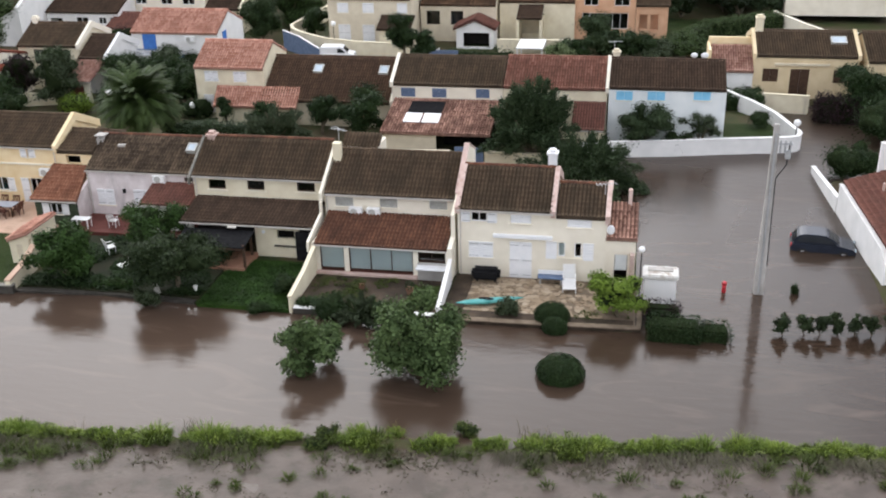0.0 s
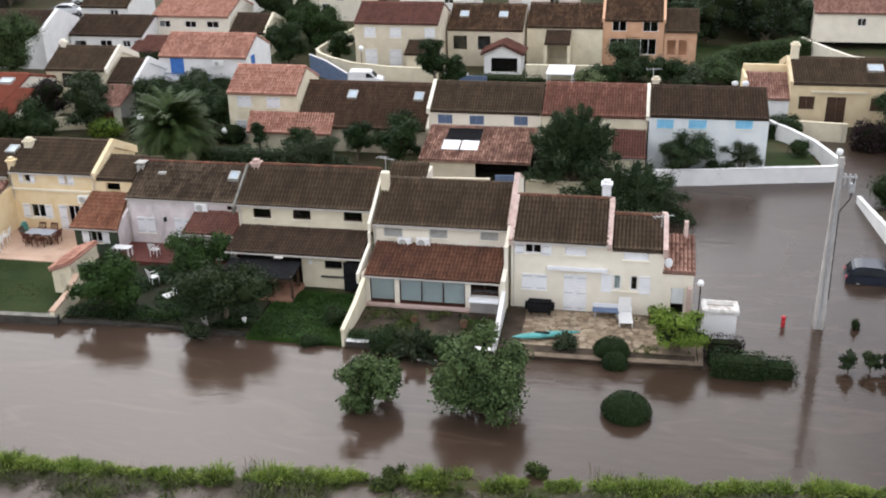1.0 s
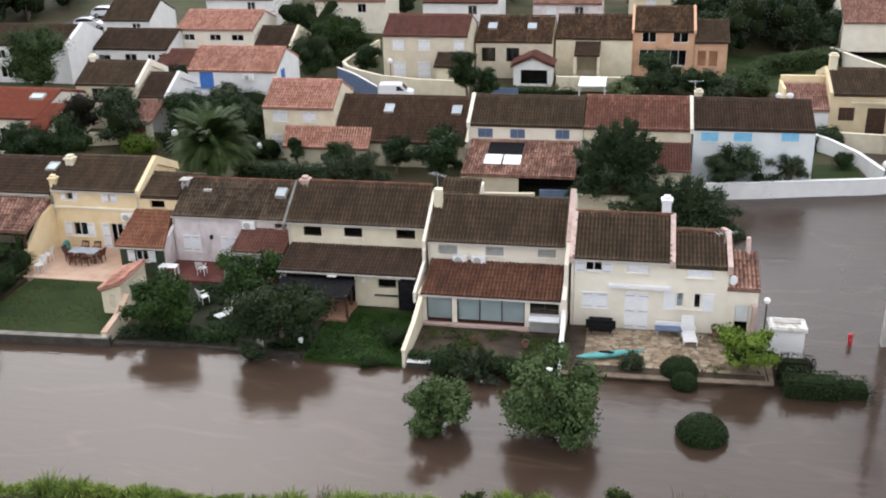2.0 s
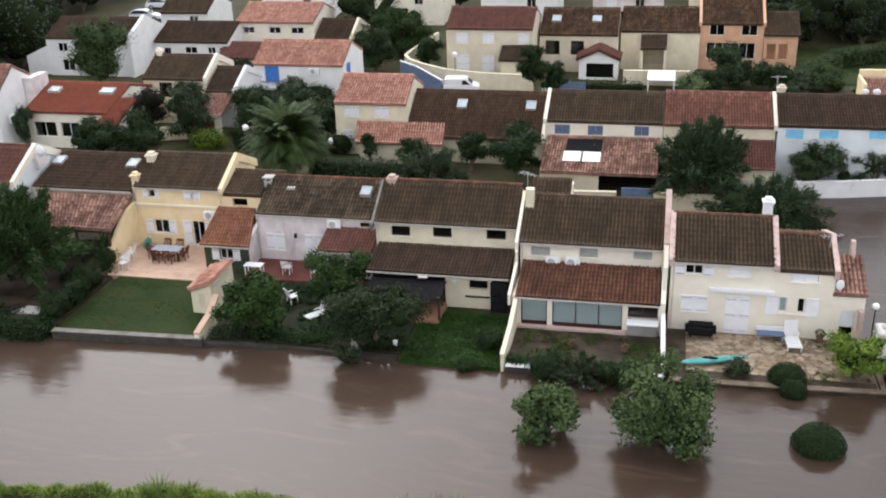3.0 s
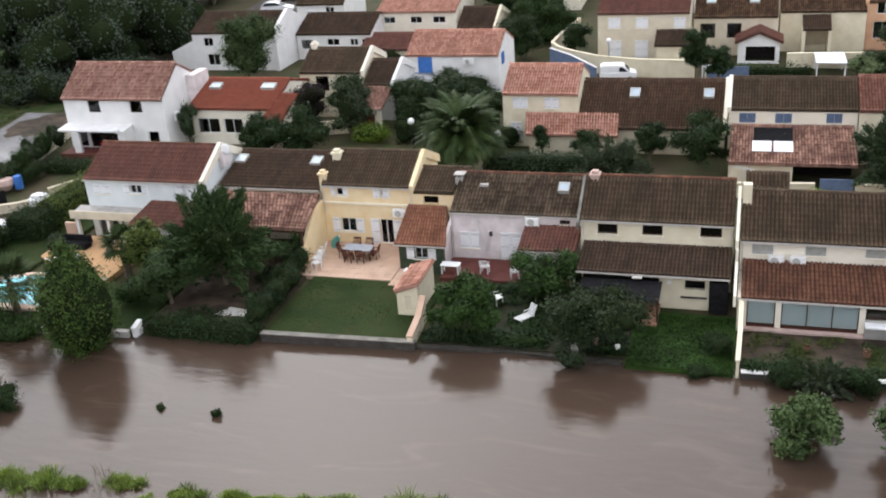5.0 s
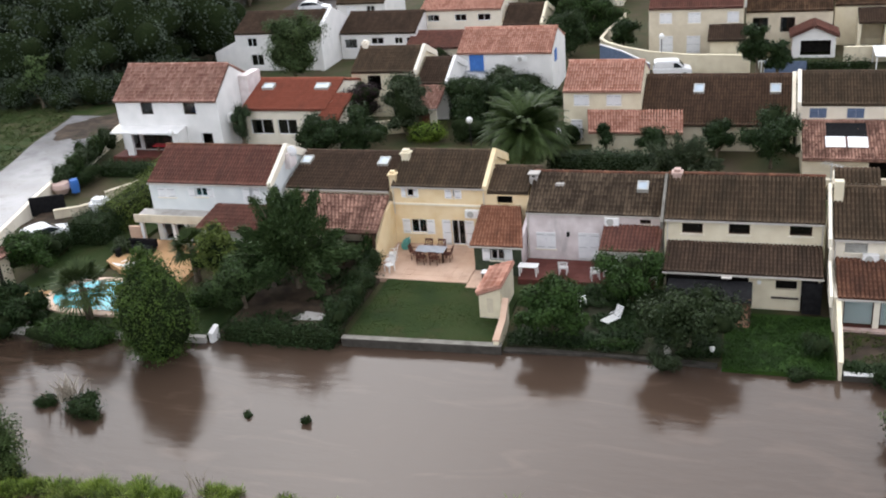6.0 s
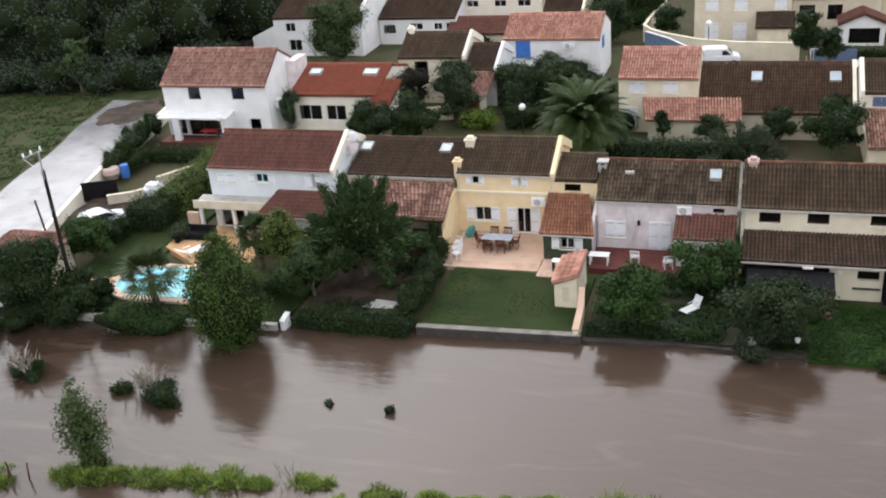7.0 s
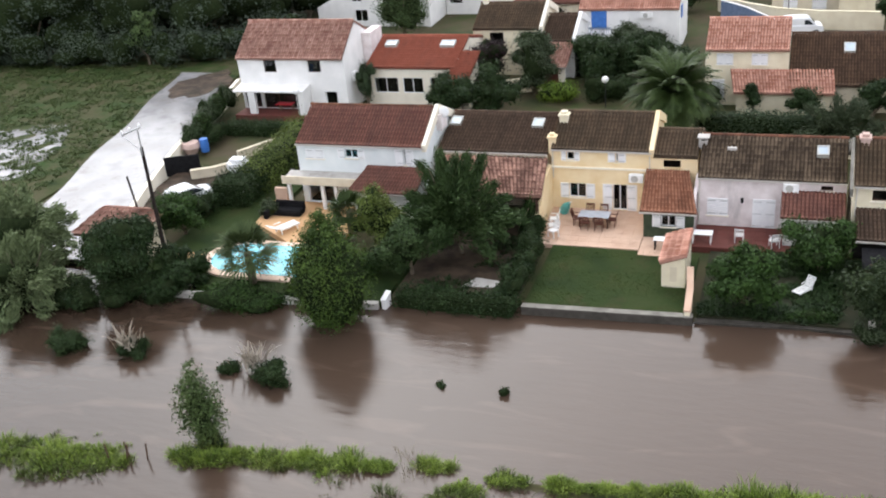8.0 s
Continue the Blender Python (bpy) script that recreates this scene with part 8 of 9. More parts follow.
cover("lawn_grass", "short mottled grass of the lawn", -41.9, -34.3, 43.5, 49.9, 0.32, L_lawn, 2200, 0.028, 1, per=5, patch=-1)
cover("lawn_grass", "bright rough grass", -23.3, -18.6, 43.2, 48.5, 0.2, L_bright, 2400, 0.09, 2, per=6, patch=-1)
cover("ground_cover", "dark weeds and ivy under the garden trees", -33.5, -23.6, 44.0, 50.3, 0.26, L_dark, 2200, 0.2, 3, w=0.04, patch=-0.12)
cover("ground_cover", "sparse weeds on the bare soil", -18.0, -11.2, 43.8, 47.1, 0.3, L_weed, 420, 0.12, 4, patch=0.12)
cover("lawn_grass", "patch of green grass beside the wall", -12.7, -11.15, 43.9, 46.6, 0.31, L_lawn, 700, 0.07, 11, per=6, patch=-1)
cover("lawn_grass", "thin grass on the bare garden soil", -17.6, -15.2, 44.0, 46.9, 0.31, L_lawn, 420, 0.07, 12, per=6, patch=-0.1)
cover("ground_cover", "weeds at the front of the veranda garden", -18.0, -11.2, 43.6, 44.3, 0.3, L_dark, 240, 0.2, 5, w=0.03, patch=-0.2)
cover("ground_cover", "dead leaves and weeds under the trees", -48.9, -42.6, 43.2, 51.0, 0.3, L_dark, 700, 0.16, 6, w=0.03, patch=0.05)
cover("field_grass", "rank tussocks of the rough field", -112, -79.5, 50, 82, 0.3, L_field, 9000, 0.17, 13, per=12, w=0.022, patch=-0.3, off_road=True)
cover("ground_cover", "weeds between the patio stones", -5.5, -1.6, 44.3, 48.4, 0.17, L_weed, 160, 0.09, 7, patch=0.1)


sp = thing("tree_stump", "pale bare tree stump at the water's edge", "stump", -25.83, 43.99, 0.0)
part("stump_wood", tube(bmesh.new(), [(-25.83, 43.99, -0.3), (-25.87, 43.99, 0.4), (-25.98, 44.04, 0.95)], [0.2, 0.17, 0.12], 9), M_concrete, sp)
bk = thing("bucket", "small white plastic bucket on the grass", "bucket", -23.87, 44.38, 0.28)
part("pail", tube(bmesh.new(), [(-23.87, 44.38, 0.28), (-23.87, 44.38, 0.6)], [0.09, 0.12], 12), M_plastic, bk)
part("bucket_rim", tube(bmesh.new(), [(-23.87, 44.38, 0.58), (-23.87, 44.38, 0.62)], [0.13, 0.13], 12), M_plastic, bk)

# ---- street furniture, vehicles, garden things ----
pole = thing("utility_pole", "tall grey concrete utility pole standing in the water", "pole", 4.8, 48.8, 0)
part("shaft", prism(bmesh.new(), [(4.56, 48.62), (5.04, 48.62), (5.04, 48.98), (4.56, 48.98)], "z", -0.8, 1.0), M_concrete, pole)
bm = bmesh.new()
lo = [bm.verts.new(p) for p in ((4.56, 48.62, 1.0), (5.04, 48.62, 1.0), (5.04, 48.98, 1.0), (4.56, 48.98, 1.0))]
hi = [bm.verts.new(p) for p in ((4.66, 48.7, 9.0), (4.9, 48.7, 9.0), (4.9, 48.9, 9.0), (4.66, 48.9, 9.0))]
for k in range(4):
    bm.faces.new((lo[k], lo[(k + 1) % 4], hi[(k + 1) % 4], hi[k]))
bm.faces.new(hi)
part("upper_shaft", bm, M_concrete, pole)
part("recess", boxed(4.74, 4.84, 48.6, 48.63, 0.1, 8.6), M_metal, pole)
part("cable", tube(bmesh.new(), [(5.08, 48.75, 1.6), (5.02, 48.72, 4.0), (4.98, 48.7, 6.3), (5.4, 48.7, 7.0), (5.45, 48.7, 8.0)], [0.03], 6), M_rubber, pole)
part("bracket", boxed(4.9, 5.6, 48.74, 48.82, 8.0, 8.08), M_metal, pole)
for k in range(3):
    part("insulator", tube(bmesh.new(), [(5.05 + 0.22 * k, 48.78, 7.6), (5.05 + 0.22 * k, 48.78, 8.2)], [0.05, 0.05], 7), M_metal, pole)
part("junction_box", boxed(5.3, 5.55, 48.65, 48.9, 7.3, 7.75, bevel=0.02), M_metal, pole)

hy = thing("hydrant", "red fire hydrant standing in the flood water", "hydrant", 3.1, 48.7, 0)
part("body", tube(bmesh.new(), [(3.1, 48.7, -0.5), (3.1, 48.7, 0.42), (3.1, 48.7, 0.5)], [0.11, 0.11, 0.13], 10), M_red, hy)
part("cap", ball(bmesh.new(), (3.1, 48.7, 0.52), (0.13, 0.13, 0.09), 10), M_red, hy)
part("outlet", tube(bmesh.new(), [(3.1, 48.7, 0.3), (3.1, 48.5, 0.3)], [0.06, 0.06], 8), M_red, hy)

tank = thing("transformer_box", "white rendered service box with a worn flat lid", "box", -0.15, 47.4, 0)
part("body", boxed(-0.95, 0.62, 46.9, 47.9, -0.6, 1.35, bevel=0.02), M_white, tank)
part("lid", boxed(-1.05, 0.72, 46.8, 48.0, 1.36, 1.62, bevel=0.06), M_wornlid, tank, "worn white lid with rust marks")
part("lid_hatch", boxed(-0.8, 0.45, 47.3, 47.7, 1.622, 1.68), M_concrete, tank)
lamp = thing("street_lamp", "globe lamp on a slim post", "lamp", -1.15, 47.9, 0)
part("post", tube(bmesh.new(), [(-1.15, 47.9, -0.3), (-1.15, 47.9, 2.35)], [0.035], 7), M_rubber, lamp)
part("globe", ball(bmesh.new(), (-1.15, 47.9, 2.5), 0.17, 14), M_plastic, lamp, "white globe", smooth=True)
for x, y, z in ((9.5, 72.7, 1.6), (-36.5, 73.3, 1.3), (-43.2, 72.6, 2.35), (-31.0, 94.6, 3.4), (-66.3, 68.0, 2.6), (-44.6, 110, 5.0)):
    lg = thing("garden_lamp", "white globe lamp on a thin post", "lamp", x, y, 0.3)
    part("post", tube(bmesh.new(), [(x, y, 0), (x, y, z)], [0.04], 6), M_rubber, lg)
    part("globe", ball(bmesh.new(), (x, y, z + 0.2), 0.26, 12), M_plastic, lg, smooth=True)
wp = thing("wooden_pole", "dark wooden line pole with a pale metal cross-arm", "pole", -62.5, 43.2, 0)
part("shaft", tube(bmesh.new(), [(-62.5, 43.2, -0.3), (-62.3, 43.1, 8.1)], [0.13, 0.09], 8), M_tarred, wp)
part("bracket", tube(bmesh.new(), [(-62.3, 43.05, 7.6), (-62.2, 43.0, 9.2)], [0.04], 6), M_metal, wp)
part("cross_arm", tube(bmesh.new(), [(-63.3, 43.0, 8.75), (-62.0, 43.05, 9.25)], [0.045], 6), M_metal, wp)
part("stay", tube(bmesh.new(), [(-63.3, 43.0, 8.75), (-62.3, 43.05, 7.9)], [0.025], 5), M_metal, wp)
for x, zz in ((-63.25, 8.8), (-62.7, 9.0), (-62.05, 9.25)):
    part("insulator", tube(bmesh.new(), [(x, 43.0, zz), (x, 43.0, zz + 0.12), (x, 43.0, zz + 0.24)], [0.05, 0.07, 0.04], 8), M_plastic, wp)
wp2 = thing("wooden_pole", "dark wooden post beside the lane", "pole", -66.0, 46.5, 0)
part("shaft", tube(bmesh.new(), [(-66.0, 46.5, 0), (-66.8, 46.9, 4.6)], [0.08, 0.06], 7), M_tarred, wp2)
for x, y, lean in ((-56.1, 28.3, -0.12), (-55.4, 28.45, 0.2), (-55.2, 28.6, -0.25), (-54.5, 28.7, 0.05)):
    st = thing("stake", "weathered wooden stake in the water", "stake", x, y, 0)
    part("stake_shaft", tube(bmesh.new(), [(x, y, -0.4), (x + lean, y + 0.1, 0.8)], [0.04, 0.035], 6), M_brownwood, st)



def car(label, x, y, z, yaw, mat, length=3.75, width=1.62, height=1.42, van=False):
    t = thing("car", label, "van" if van else "car", 0, 0, 0)
    h = length / 2
    if van:
        low = [(-h, 0.3), (-h, 0.95), (-h * 0.98, 1.0), (h * 0.62, 1.0), (h * 0.97, 0.85), (h, 0.5), (h, 0.3)]
        cabin = [(-h * 0.98, 1.0), (-h * 0.95, height - 0.08), (-h * 0.85, height), (h * 0.2, height), (h * 0.34, height - 0.1), (h * 0.64, 1.0)]
    else:
        low = [(-h, 0.32), (-h, 0.7), (-h * 0.96, 0.86), (h * 0.5, 0.9), (h * 0.92, 0.74), (h, 0.55), (h, 0.32)]
        cabin = [(-h * 0.97, 0.86), (-h * 0.8, height - 0.12), (-h * 0.6, height), (-h * 0.02, height), (h * 0.12, height - 0.06), (h * 0.52, 0.9)]
    w = width / 2
    bm = bmesh.new()
    prism(bm, low, "y", -w, w)
    bmesh.ops.bevel(bm, geom=list(bm.edges), offset=0.06, segments=2, affect="EDGES")
    body = part("body", bm, mat, t, smooth=False)
    bm = bmesh.new()
    prism(bm, cabin, "y", -w * 0.88, w * 0.88)
    bmesh.ops.bevel(bm, geom=list(bm.edges), offset=0.07, segments=2, affect="EDGES")
    part("cabin", bm, mat, t)
    cx, cz = sum(p[0] for p in cabin) / len(cabin), sum(p[1] for p in cabin) / len(cabin)
    glass = [(cx + (a - cx) * 0.84 + (0.02 if van else 0), cz + 0.02 + (b - cz) * 0.7) for a, b in cabin]
    if van:
        glass = [(h * 0.05, 1.04), (h * 0.05, height - 0.16), (h * 0.24, height - 0.16), (h * 0.5, 1.04)]
    for s in (-1, 1):
        part("side_window", prism(bmesh.new(), glass, "y", s * w * 0.885, s * w * 0.9), M_carglass, t)
    a, b = cabin[-1], cabin[-2]
    for name, p, q in (("windscreen", cabin[-1], cabin[-2]), ("rear_window", cabin[0], cabin[1])):
        n = Vector((q[1] - p[1], 0, -(q[0] - p[0]))).normalized()
        if name == "rear_window":
            n = -n
        bm = bmesh.new()
        P = [Vector((p[0] + (q[0] - p[0]) * f, 0, p[1] + (q[1] - p[1]) * f)) + n * 0.012 * (1 if n.z > -2 else 1) for f in (0.12, 0.9)]
        vs = [bm.verts.new((P[0].x, -w * 0.76, P[0].z)), bm.verts.new((P[0].x, w * 0.76, P[0].z)), bm.verts.new((P[1].x, w * 0.7, P[1].z)), bm.verts.new((P[1].x, -w * 0.7, P[1].z))]
        f = bm.faces.new(vs)
        bmesh.ops.solidify(bm, geom=[f], thickness=0.03)
        part(name, bm, M_carglass, t)
    for sx in (-0.62, 0.62):
        for sy in (-1, 1):
            wh = part("wheel", tube(bmesh.new(), [(sx * h, sy * (w - 0.2), 0.31), (sx * h, sy * (w + 0.01), 0.31)], [0.31, 0.31], 16), M_rubber, t)
            part("rim", tube(bmesh.new(), [(sx * h, sy * (w + 0.005), 0.31), (sx * h, sy * (w + 0.02), 0.31)], [0.19, 0.17], 12), M_metal, wh)
    for sy in (-1, 1):
        part("headlight", boxed(h * 0.96, h * 1.004, sy * w * 0.75 - 0.14, sy * w * 0.75 + 0.14, 0.6, 0.72, bevel=0.02), M_skylight, t, "clear headlight")
        part("tail_light", boxed(-h * 1.004, -h * 0.96, sy * w * 0.8 - 0.1, sy * w * 0.8 + 0.1, 0.62, 0.85, bevel=0.02), M_red, t, "red tail light")
        part("mirror", boxed(h * 0.36, h * 0.42, sy * (w + 0.03) - 0.07, sy * (w + 0.03) + 0.07, 0.88, 1.0, bevel=0.02), mat, t)
    t.matrix_basis = pose(x, y, z, 0, 0, yaw)
    return t


car("dark blue hatchback half sunk in the flood water", 8.85, 55.1, -0.45, -6, M_carpaint, 3.45)
car("white van parked on the back street", -29.75, 91.4, 0.66, 8, M_carwhite, 3.3, 1.65, 1.6, van=True)
car("white car parked in the yard", -66.4, 52.0, 0.45, 62, M_carwhite, 3.5)
tr = thing("trailer", "small trailer under a domed white cover", "trailer", -65.2, 56.5, 0.5)
part("cover", boxed(-66.0, -64.5, 55.9, 57.1, 0.95, 1.95, bevel=0.28), M_carwhite, tr, "domed white cover")
part("bed", boxed(-66.0, -64.5, 55.95, 57.05, 0.78, 0.93, bevel=0.02), M_metal, tr)
for y in (55.85, 57.05):
    part("wheel", tube(bmesh.new(), [(-65.25, y, 0.74), (-65.25, y + 0.1, 0.74)], [0.26, 0.26], 12), M_rubber, tr)
car("white car parked on the far street", -77.7, 122.6, 1.05, 8, M_carwhite, 4.2)
car("white car parked on the far street", -78.6, 129.0, 1.4, 8, M_carwhite, 4.2)
pad("white_awning", -13.0, -10.5, 92.9, 96.6, 2.0, M_paint, "white flat awning in front of a house", "awning", th=0.12)
for x, y in ((-12.9, 93.0), (-10.6, 93.0), (-12.9, 96.4), (-10.6, 96.4)):
    ap = thing("awning_post", "thin white awning post", "post", x, y, 0.5)
    part("post_shaft", boxed(x - 0.05, x + 0.05, y - 0.05, y + 0.05, 0.4, 1.878), M_paint, ap)


def lounger(x, y, z, yaw, lean=50, label="white plastic sun lounger", group="", size=1.0):
    t = thing("sun_lounger", label, "lounger", 0, 0, 0, group)
    for k in range(9):
        part("seat_slat", boxed(-0.32, 0.32, -0.95 + k * 0.14, -0.84 + k * 0.14, 0.3, 0.33), M_plastic, t)
    for k in range(6):
        a = math.radians(lean)
        yy, zz = 0.34 + math.cos(a) * k * 0.13, 0.33 + math.sin(a) * k * 0.13
        part("back_slat", prism(bmesh.new(), [(yy, zz), (yy + 0.03, zz - 0.02), (yy + 0.03 + math.cos(a) * 0.11, zz - 0.02 + math.sin(a) * 0.11), (yy + math.cos(a) * 0.11, zz + math.sin(a) * 0.11)], "x", -0.32, 0.32), M_plastic, t)
    for sx in (-0.34, 0.3):
        part("side_rail", boxed(sx, sx + 0.04, -0.95, 0.4, 0.24, 0.34), M_plastic, t)
        for yy in (-0.8, 0.3):
            part("leg", boxed(sx, sx + 0.05, yy, yy + 0.06, 0, 0.24), M_plastic, t)
        part("armrest", boxed(sx, sx + 0.05, -0.05, 0.45, 0.5, 0.54), M_plastic, t)
    t.matrix_basis = pose(x, y, z, 0, 0, yaw) @ Matrix.Scale(size, 4)
    return t


def chair(x, y, z, yaw, mat=None, label="white plastic garden chair", group="garden chairs"):
    mat = mat or M_plastic
    t = thing("garden_chair", label, "chair", 0, 0, 0, group)
    part("seat", boxed(-0.24, 0.24, -0.22, 0.22, 0.4, 0.44, bevel=0.01), mat, t)
    bm = wall_holes(bmesh.new(), -0.24, 0.24, 0.46, 0.92, 0.22, 0.03, [(-0.2 + 0.1 * k, -0.14 + 0.1 * k, 0.5, 0.82) for k in range(4)])
    for v in bm.verts:
        v.co.y += (v.co.z - 0.46) * 0.28
    part("backrest", bm, mat, t)
    for sx in (-0.23, 0.19):
        for sy in (-0.21, 0.18):
            part("leg", boxed(sx, sx + 0.04, sy, sy + 0.04, 0, 0.4), mat, t)
        part("armrest", boxed(sx, sx + 0.04, -0.18, 0.26, 0.62, 0.65), mat, t)
    t.matrix_basis = pose(x, y, z, 0, 0, yaw)
    return t


lounger(-28.8, 46.9, 0.27, -37, 60, "white plastic reclining chair on the dark garden ground", size=0.72)
chair(-30.7, 48.3, 0.27, 140, label="white plastic chair standing in the shaded garden")
lounger(-58.3, 49.2, 0.44, 150, 30, "grey-white sun lounger on the orange terrace")
t = lounger(-4.75, 47.9, 0.16, 5, 80, "white plastic lounger folded up against the wall")
chair(-42.4, 51.6, 0.37, -60)
chair(-42.5, 52.4, 0.37, -80)
chair(-42.2, 50.9, 0.37, -30)
chair(-32.2, 51.6, 0.42, 180, label="white garden chair with an orange cloth")
chair(-30.4, 51.2, 0.42, 200)


def table(x, y, z, w, d, h, top_mat, leg_mat, label):
    t = thing("table", label, "table", x, y, z)
    part("tabletop", boxed(x - w / 2, x + w / 2, y - d / 2, y + d / 2, z + h - 0.04, z + h, bevel=0.01), top_mat, t)
    for sx in (-1, 1):
        for sy in (-1, 1):
            cx, cy = x + sx * (w / 2 - 0.08), y + sy * (d / 2 - 0.08)
            part("leg", boxed(cx - 0.035, cx + 0.035, cy - 0.035, cy + 0.035, z, z + h - 0.042), leg_mat, t)
    return t


table(-40.2, 52.7, 0.37, 1.75, 0.9, 0.7, M_tabletop, M_brownwood, "grey-topped garden table with dark wooden chairs round it")
for k, (dx, dy, yaw) in enumerate(((-0.45, -0.55, 180), (0.35, -0.55, 180), (-0.98, 0, 90), (0.98, 0, -90), (-0.4, 0.6, 0), (0.4, 0.6, 0))):
    chair(-40.2 + dx, 52.7 + dy, 0.37, yaw, M_redwood, "dark brown wooden garden chair", "chairs round the table")
table(-34.1, 51.3, 0.42, 1.1, 0.6, 0.6, M_plastic, M_plastic, "small white plastic table on the red terrace")
table(-36.2, 50.4, 0.34, 0.7, 0.5, 0.6, M_plastic, M_rubber, "small white table beside the porch")
ps = thing("folded_parasol", "folded turquoise parasol leaning by the wall", "parasol", -42.2, 54.0, 0.36)
part("cloth", tube(bmesh.new(), [(-42.3, 54.1, 0.5), (-42.1, 53.9, 0.9), (-41.8, 53.6, 1.3)], [0.3, 0.24, 0.05], 8), M_turq, ps)
part("stick", tube(bmesh.new(), [(-42.4, 54.2, 0.37), (-41.7, 53.5, 1.4)], [0.03], 6), M_paint, ps)
bb = thing("barbecue", "barbecue under a black rounded cover", "barbecue", -9.1, 47.9, 0.16)
part("cover", boxed(-9.85, -8.35, 47.55, 48.25, 0.35, 0.98, bevel=0.16), M_black, bb)
for x in (-9.6, -8.65):
    part("leg", boxed(x, x + 0.08, 47.8, 47.9, 0.16, 0.4), M_rubber, bb)
bn = thing("bench", "blue-grey garden bench against the wall", "bench", -5.6, 48.2, 0.16)
part("seat", boxed(-6.4, -5.05, 47.9, 48.4, 0.5, 0.56, bevel=0.01), M_greyblue, bn)
part("backrest", boxed(-6.4, -5.05, 48.36, 48.42, 0.58, 0.8), M_paint, bn)
for x in (-6.3, -5.2):
    part("leg", boxed(x, x + 0.08, 47.95, 48.35, 0.16, 0.5), M_metal, bn)
ky = thing("kayak", "turquoise plastic kayak lying on the patio edge", "kayak", -9.3, 44.8, 0.2)
bm = bmesh.new()
tube(bm, [(-10.15, 44.8, 0.44), (-9.7, 44.95, 0.4), (-8.7, 45.25, 0.4), (-7.5, 45.65, 0.4), (-6.9, 45.85, 0.44)], [0.03, 0.17, 0.25, 0.17, 0.03], 10)
bmesh.ops.scale(bm, vec=(1, 1, 0.6), verts=bm.verts, space=Matrix.Translation((0, 0, -0.4)))
part("hull", bm, M_turq, ky, smooth=True)
part("cockpit", ball(bmesh.new(), (-8.7, 45.25, 0.53), (0.4, 0.13, 0.04), 12), M_black, ky)
sd = thing("garden_shed", "small cream shed with a salmon tiled roof", "shed", -35.0, 47.2, 0.3)
part("shed_wall", wall_holes(bmesh.new(), -35.6, -34.45, 0.2, 1.72, 46.3, 0.15, [(-35.2, -34.85, 0.6, 1.45)]), M_cream, sd)
part("shed_body", boxed(-35.6, -34.45, 46.6, 49.2, 0.2, 1.75), M_cream, sd)
bm = slats(bmesh.new(), -35.2, -34.85, 0.6, 1.45, 46.32, 46.4, 7)
part("shed_vent", bm, M_sand, sd, "slatted vent")
roof_slope(sd, T_pink, (-35.7, 49.3, 1.7), (-35.7, 46.2, 1.7), (-34.38, 49.3, 2.2), (-34.38, 46.2, 2.2), name="shed_roof", label="salmon shed roof")
part("shed_gable", prism(bmesh.new(), [(-35.6, 1.7), (-34.45, 1.7), (-34.45, 2.15)], "y", 46.302, 49.2), M_cream, sd)
hut = thing("hut", "small hut with a weathered pink tile roof", "hut", -66.89, 45.40, 0.3)
part("hut_body", boxed(-68.59, -65.19, 44.20, 47.00, 0.1, 2.25), M_sand, hut)
roof_slope(hut, T_dusty, (-68.99, 43.70, 2.2), (-64.89, 43.70, 2.2), (-67.99, 45.70, 3.05), (-65.99, 45.70, 3.05))
roof_slope(hut, T_dusty, (-64.89, 47.40, 2.2), (-68.99, 47.40, 2.2), (-65.99, 45.70, 3.05), (-67.99, 45.70, 3.05))
roof_slope(hut, T_dusty, (-68.99, 47.40, 2.2), (-68.99, 43.70, 2.2), (-67.99, 45.75, 3.05), (-67.99, 45.65, 3.05))
roof_slope(hut, T_dusty, (-64.89, 43.70, 2.2), (-64.89, 47.40, 2.2), (-65.99, 45.65, 3.05), (-65.99, 45.75, 3.05))
ow = thing("screen_wall", "low orange rendered wall beside the terrace", "wall", -60.5, 52.6, 0.3)
part("wall_body", boxed(-60.6, -59.8, 52.8, 53.0, 0.2, 1.6), M_terracotta, ow)
sofa = thing("outdoor_sofa", "black outdoor sofa on the orange terrace", "sofa", -59.2, 51.6, 0.42)
part("seat", boxed(-60.2, -58.2, 51.2, 52.0, 0.43, 0.8, bevel=0.06), M_black, sofa)
part("backrest", boxed(-60.2, -58.2, 51.9, 52.15, 0.6, 1.15, bevel=0.05), M_black, sofa)
part("armrest", boxed(-60.4, -60.15, 50.6, 52.1, 0.43, 0.95, bevel=0.05), M_black, sofa)
pt = thing("plant_pot", "large terracotta pot in the yard", "pot", -71.7, 60.7, 0.4)
part("pot", tube(bmesh.new(), [(-71.7, 60.7, 0.4), (-71.7, 60.7, 0.9), (-71.7, 60.7, 1.25)], [0.4, 0.72, 0.6], 14), M_coping, pt)
bn2 = thing("water_barrel", "blue plastic barrel beside the pot", "barrel", -70.8, 61.1, 0.4)
part("barrel", tube(bmesh.new(), [(-70.8, 61.1, 0.4), (-70.8, 61.1, 0.9), (-70.8, 61.1, 1.4)], [0.3, 0.34, 0.3], 12), M_blue, bn2)
tb = thing("tarpaulin", "pale sheet lying on the garden soil", "tarpaulin", -44.6, 45.0, 0.3)
part("sheet", prism(bmesh.new(), [(-45.6, 44.6), (-43.9, 44.7), (-43.7, 45.4), (-45.1, 45.6)], "z", 0.34, 0.38), M_concrete, tb)
rt = thing("sun_table", "red cloth table under the porch", "table", -68.4, 69.6, 0.6)
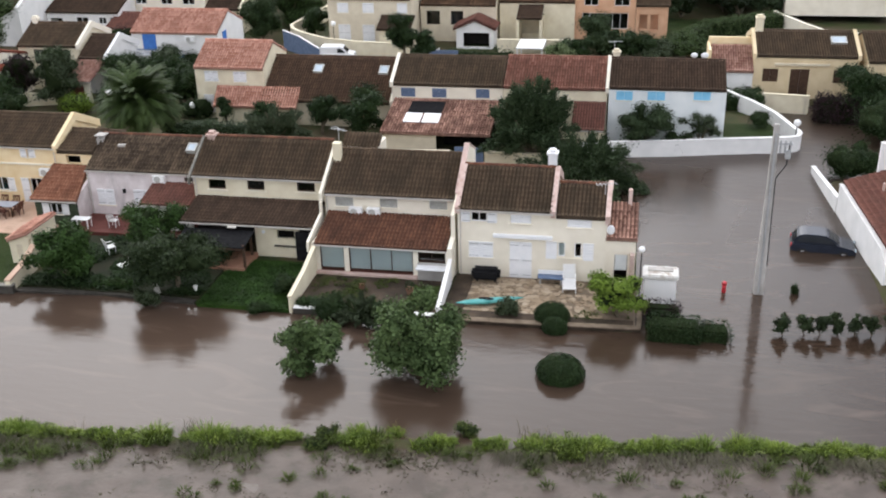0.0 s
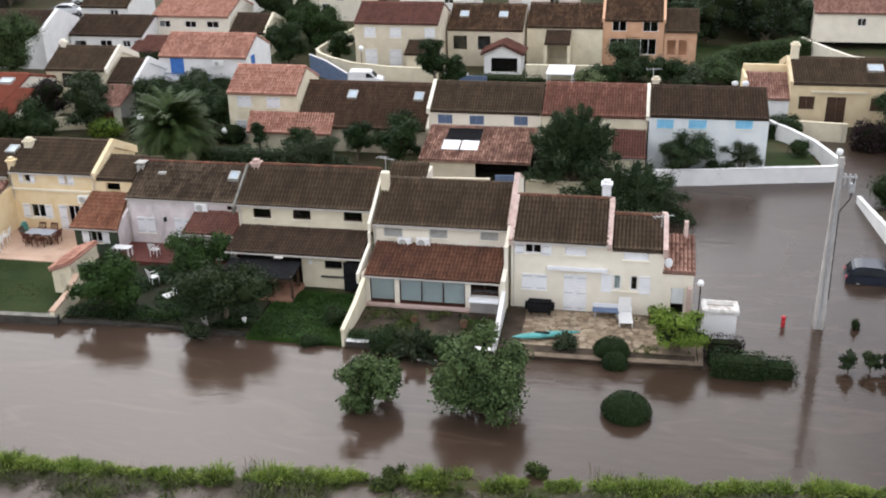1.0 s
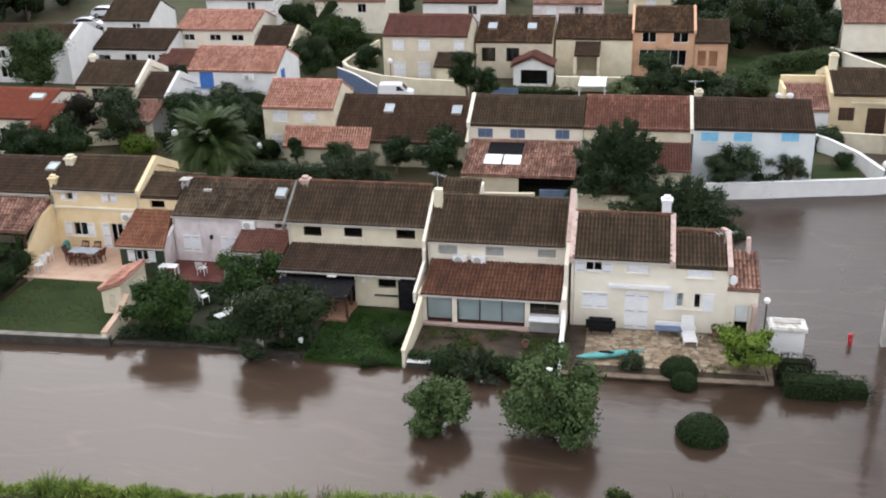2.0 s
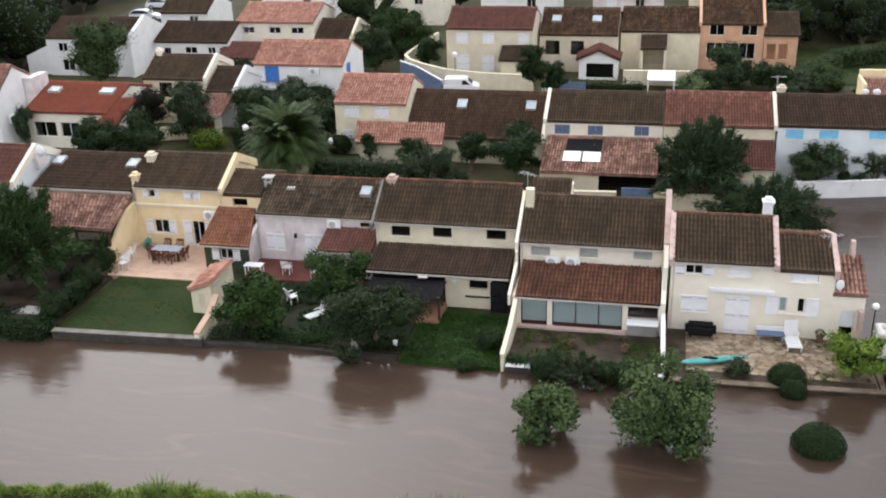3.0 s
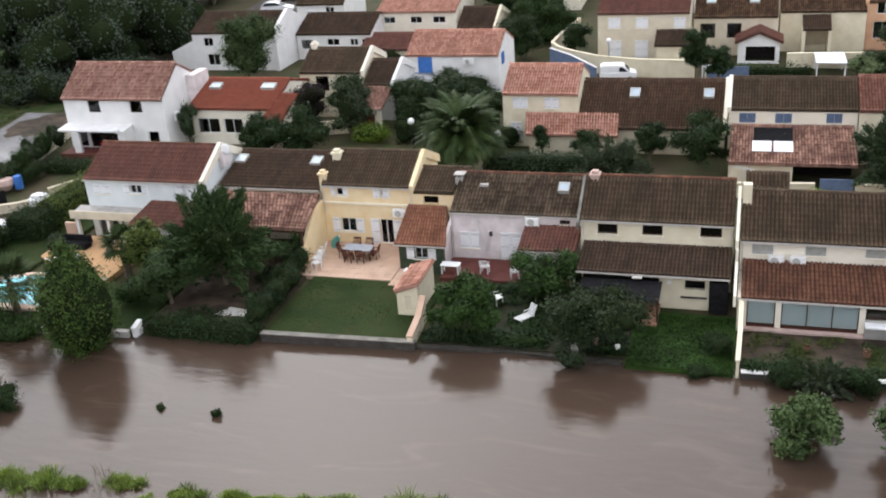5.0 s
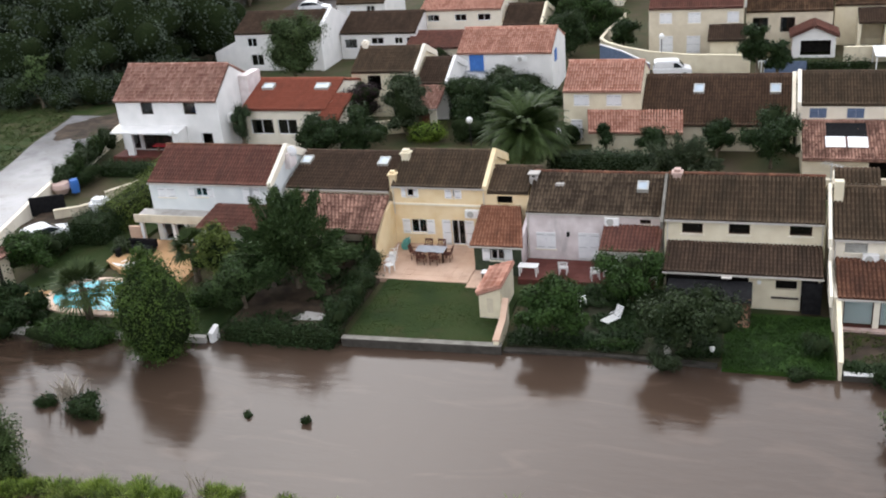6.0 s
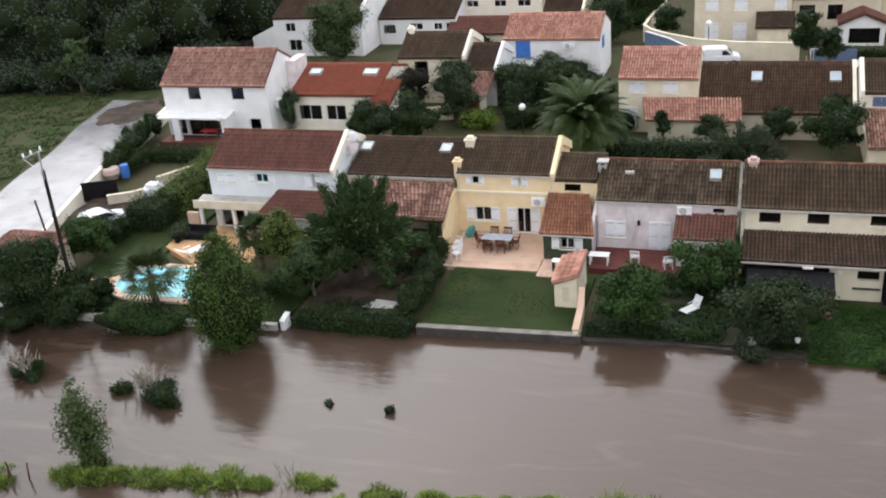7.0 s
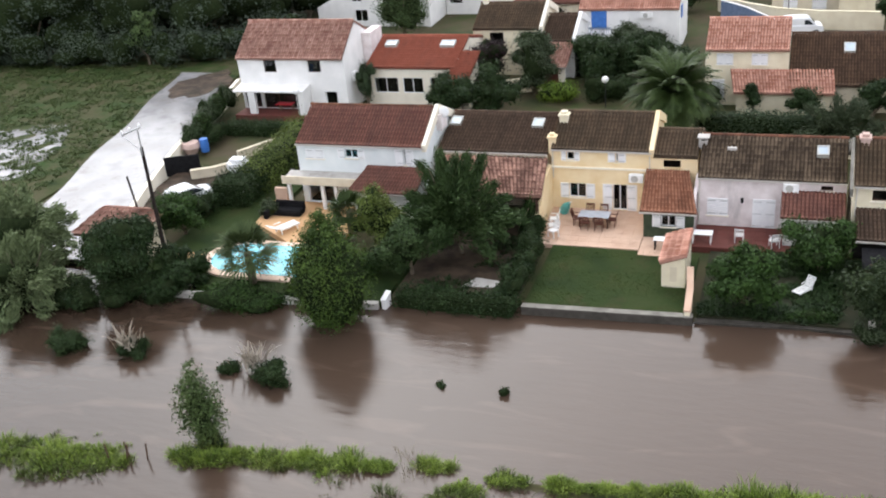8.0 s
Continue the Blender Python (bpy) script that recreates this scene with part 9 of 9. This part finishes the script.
part("tabletop", boxed(-69.0, -67.6, 69.2, 69.85, 1.2, 1.28), M_red, rt)
for x in (-68.9, -67.8):
    part("leg", boxed(x, x + 0.1, 69.6, 69.8, 0.4, 1.198), M_wood, rt)


def tv_antenna(x, y, z, high, yaw, label):
    t = thing("tv_antenna", label, "antenna", x, y, z)
    part("mast", tube(bmesh.new(), [(x, y, z - 0.5), (x, y, z + high)], [0.025], 6), M_metal, t)
    c, q = math.cos(math.radians(yaw)), math.sin(math.radians(yaw))
    top = z + high - 0.1
    part("boom", tube(bmesh.new(), [(x - 0.5 * c, y - 0.5 * q, top), (x + 0.6 * c, y + 0.6 * q, top)], [0.015], 5), M_metal, t)
    for k in range(6):
        u = -0.45 + 0.2 * k
        w = 0.3 - 0.02 * k
        part("rod", tube(bmesh.new(), [(x + u * c - w * q, y + u * q + w * c, top), (x + u * c + w * q, y + u * q - w * c, top)], [0.01], 4), M_metal, t)
    return t


tv_antenna(-3.15, 50.2, 4.4, 0.75, 20, "thin metal television aerial on the end house's roof")
tv_antenna(-18.6, 54.2, 5.4, 0.9, -30, "thin metal television aerial on the party wall")
tv_antenna(-3.6, 76.0, 5.6, 1.1, 10, "thin metal television aerial behind the white house")


def flower_pot(x, y, z, r, leafmat, seed, label):
    t = thing("flower_pot", label, "pot", x, y, z)
    part("pot", tube(bmesh.new(), [(x, y, z), (x, y, z + 1.5 * r), (x, y, z + 1.8 * r)], [0.7 * r, r, 1.08 * r], 12), M_clay, t)
    rng = np.random.default_rng(seed)
    d = rng.normal(size=(160, 3))
    d /= np.linalg.norm(d, axis=1)[:, None]
    pts = d * np.array([1.3 * r, 1.3 * r, 1.1 * r]) + np.array([x, y, z + 2.6 * r])
    v, f = leaves(rng, pts, 0.12, facing=d)
    linked("plant", mesh_from("plant", v, f), leafmat, t)
    return t


for x, y, r, m, k in ((-12.7, 45.6, 0.2, L_dolive, 1), (-15.3, 45.8, 0.17, L_weed, 2), (-3.4, 48.3, 0.18, L_weed, 4), (-27.6, 51.2, 0.17, L_mid, 7)):
    flower_pot(x, y, 0.32 if x < -11 else 0.17, r, m, k, "small terracotta pot with a leafy plant")
for x, y, z1, house in ((-10.55, 48.56, 3.8, hf), (-18.4, 50.5, 3.6, he), (-18.95, 51.6, 3.9, hd), (-26.6, 51.6, 3.9, hd), (-43.0, 54.8, 3.95, hc), (-37.4, 54.8, 3.9, hc)):
    part("drainpipe", tube(bmesh.new(), [(x, y, 0.2 if house is hf else 2.3), (x, y, z1)], [0.035], 6), M_gutter, house)
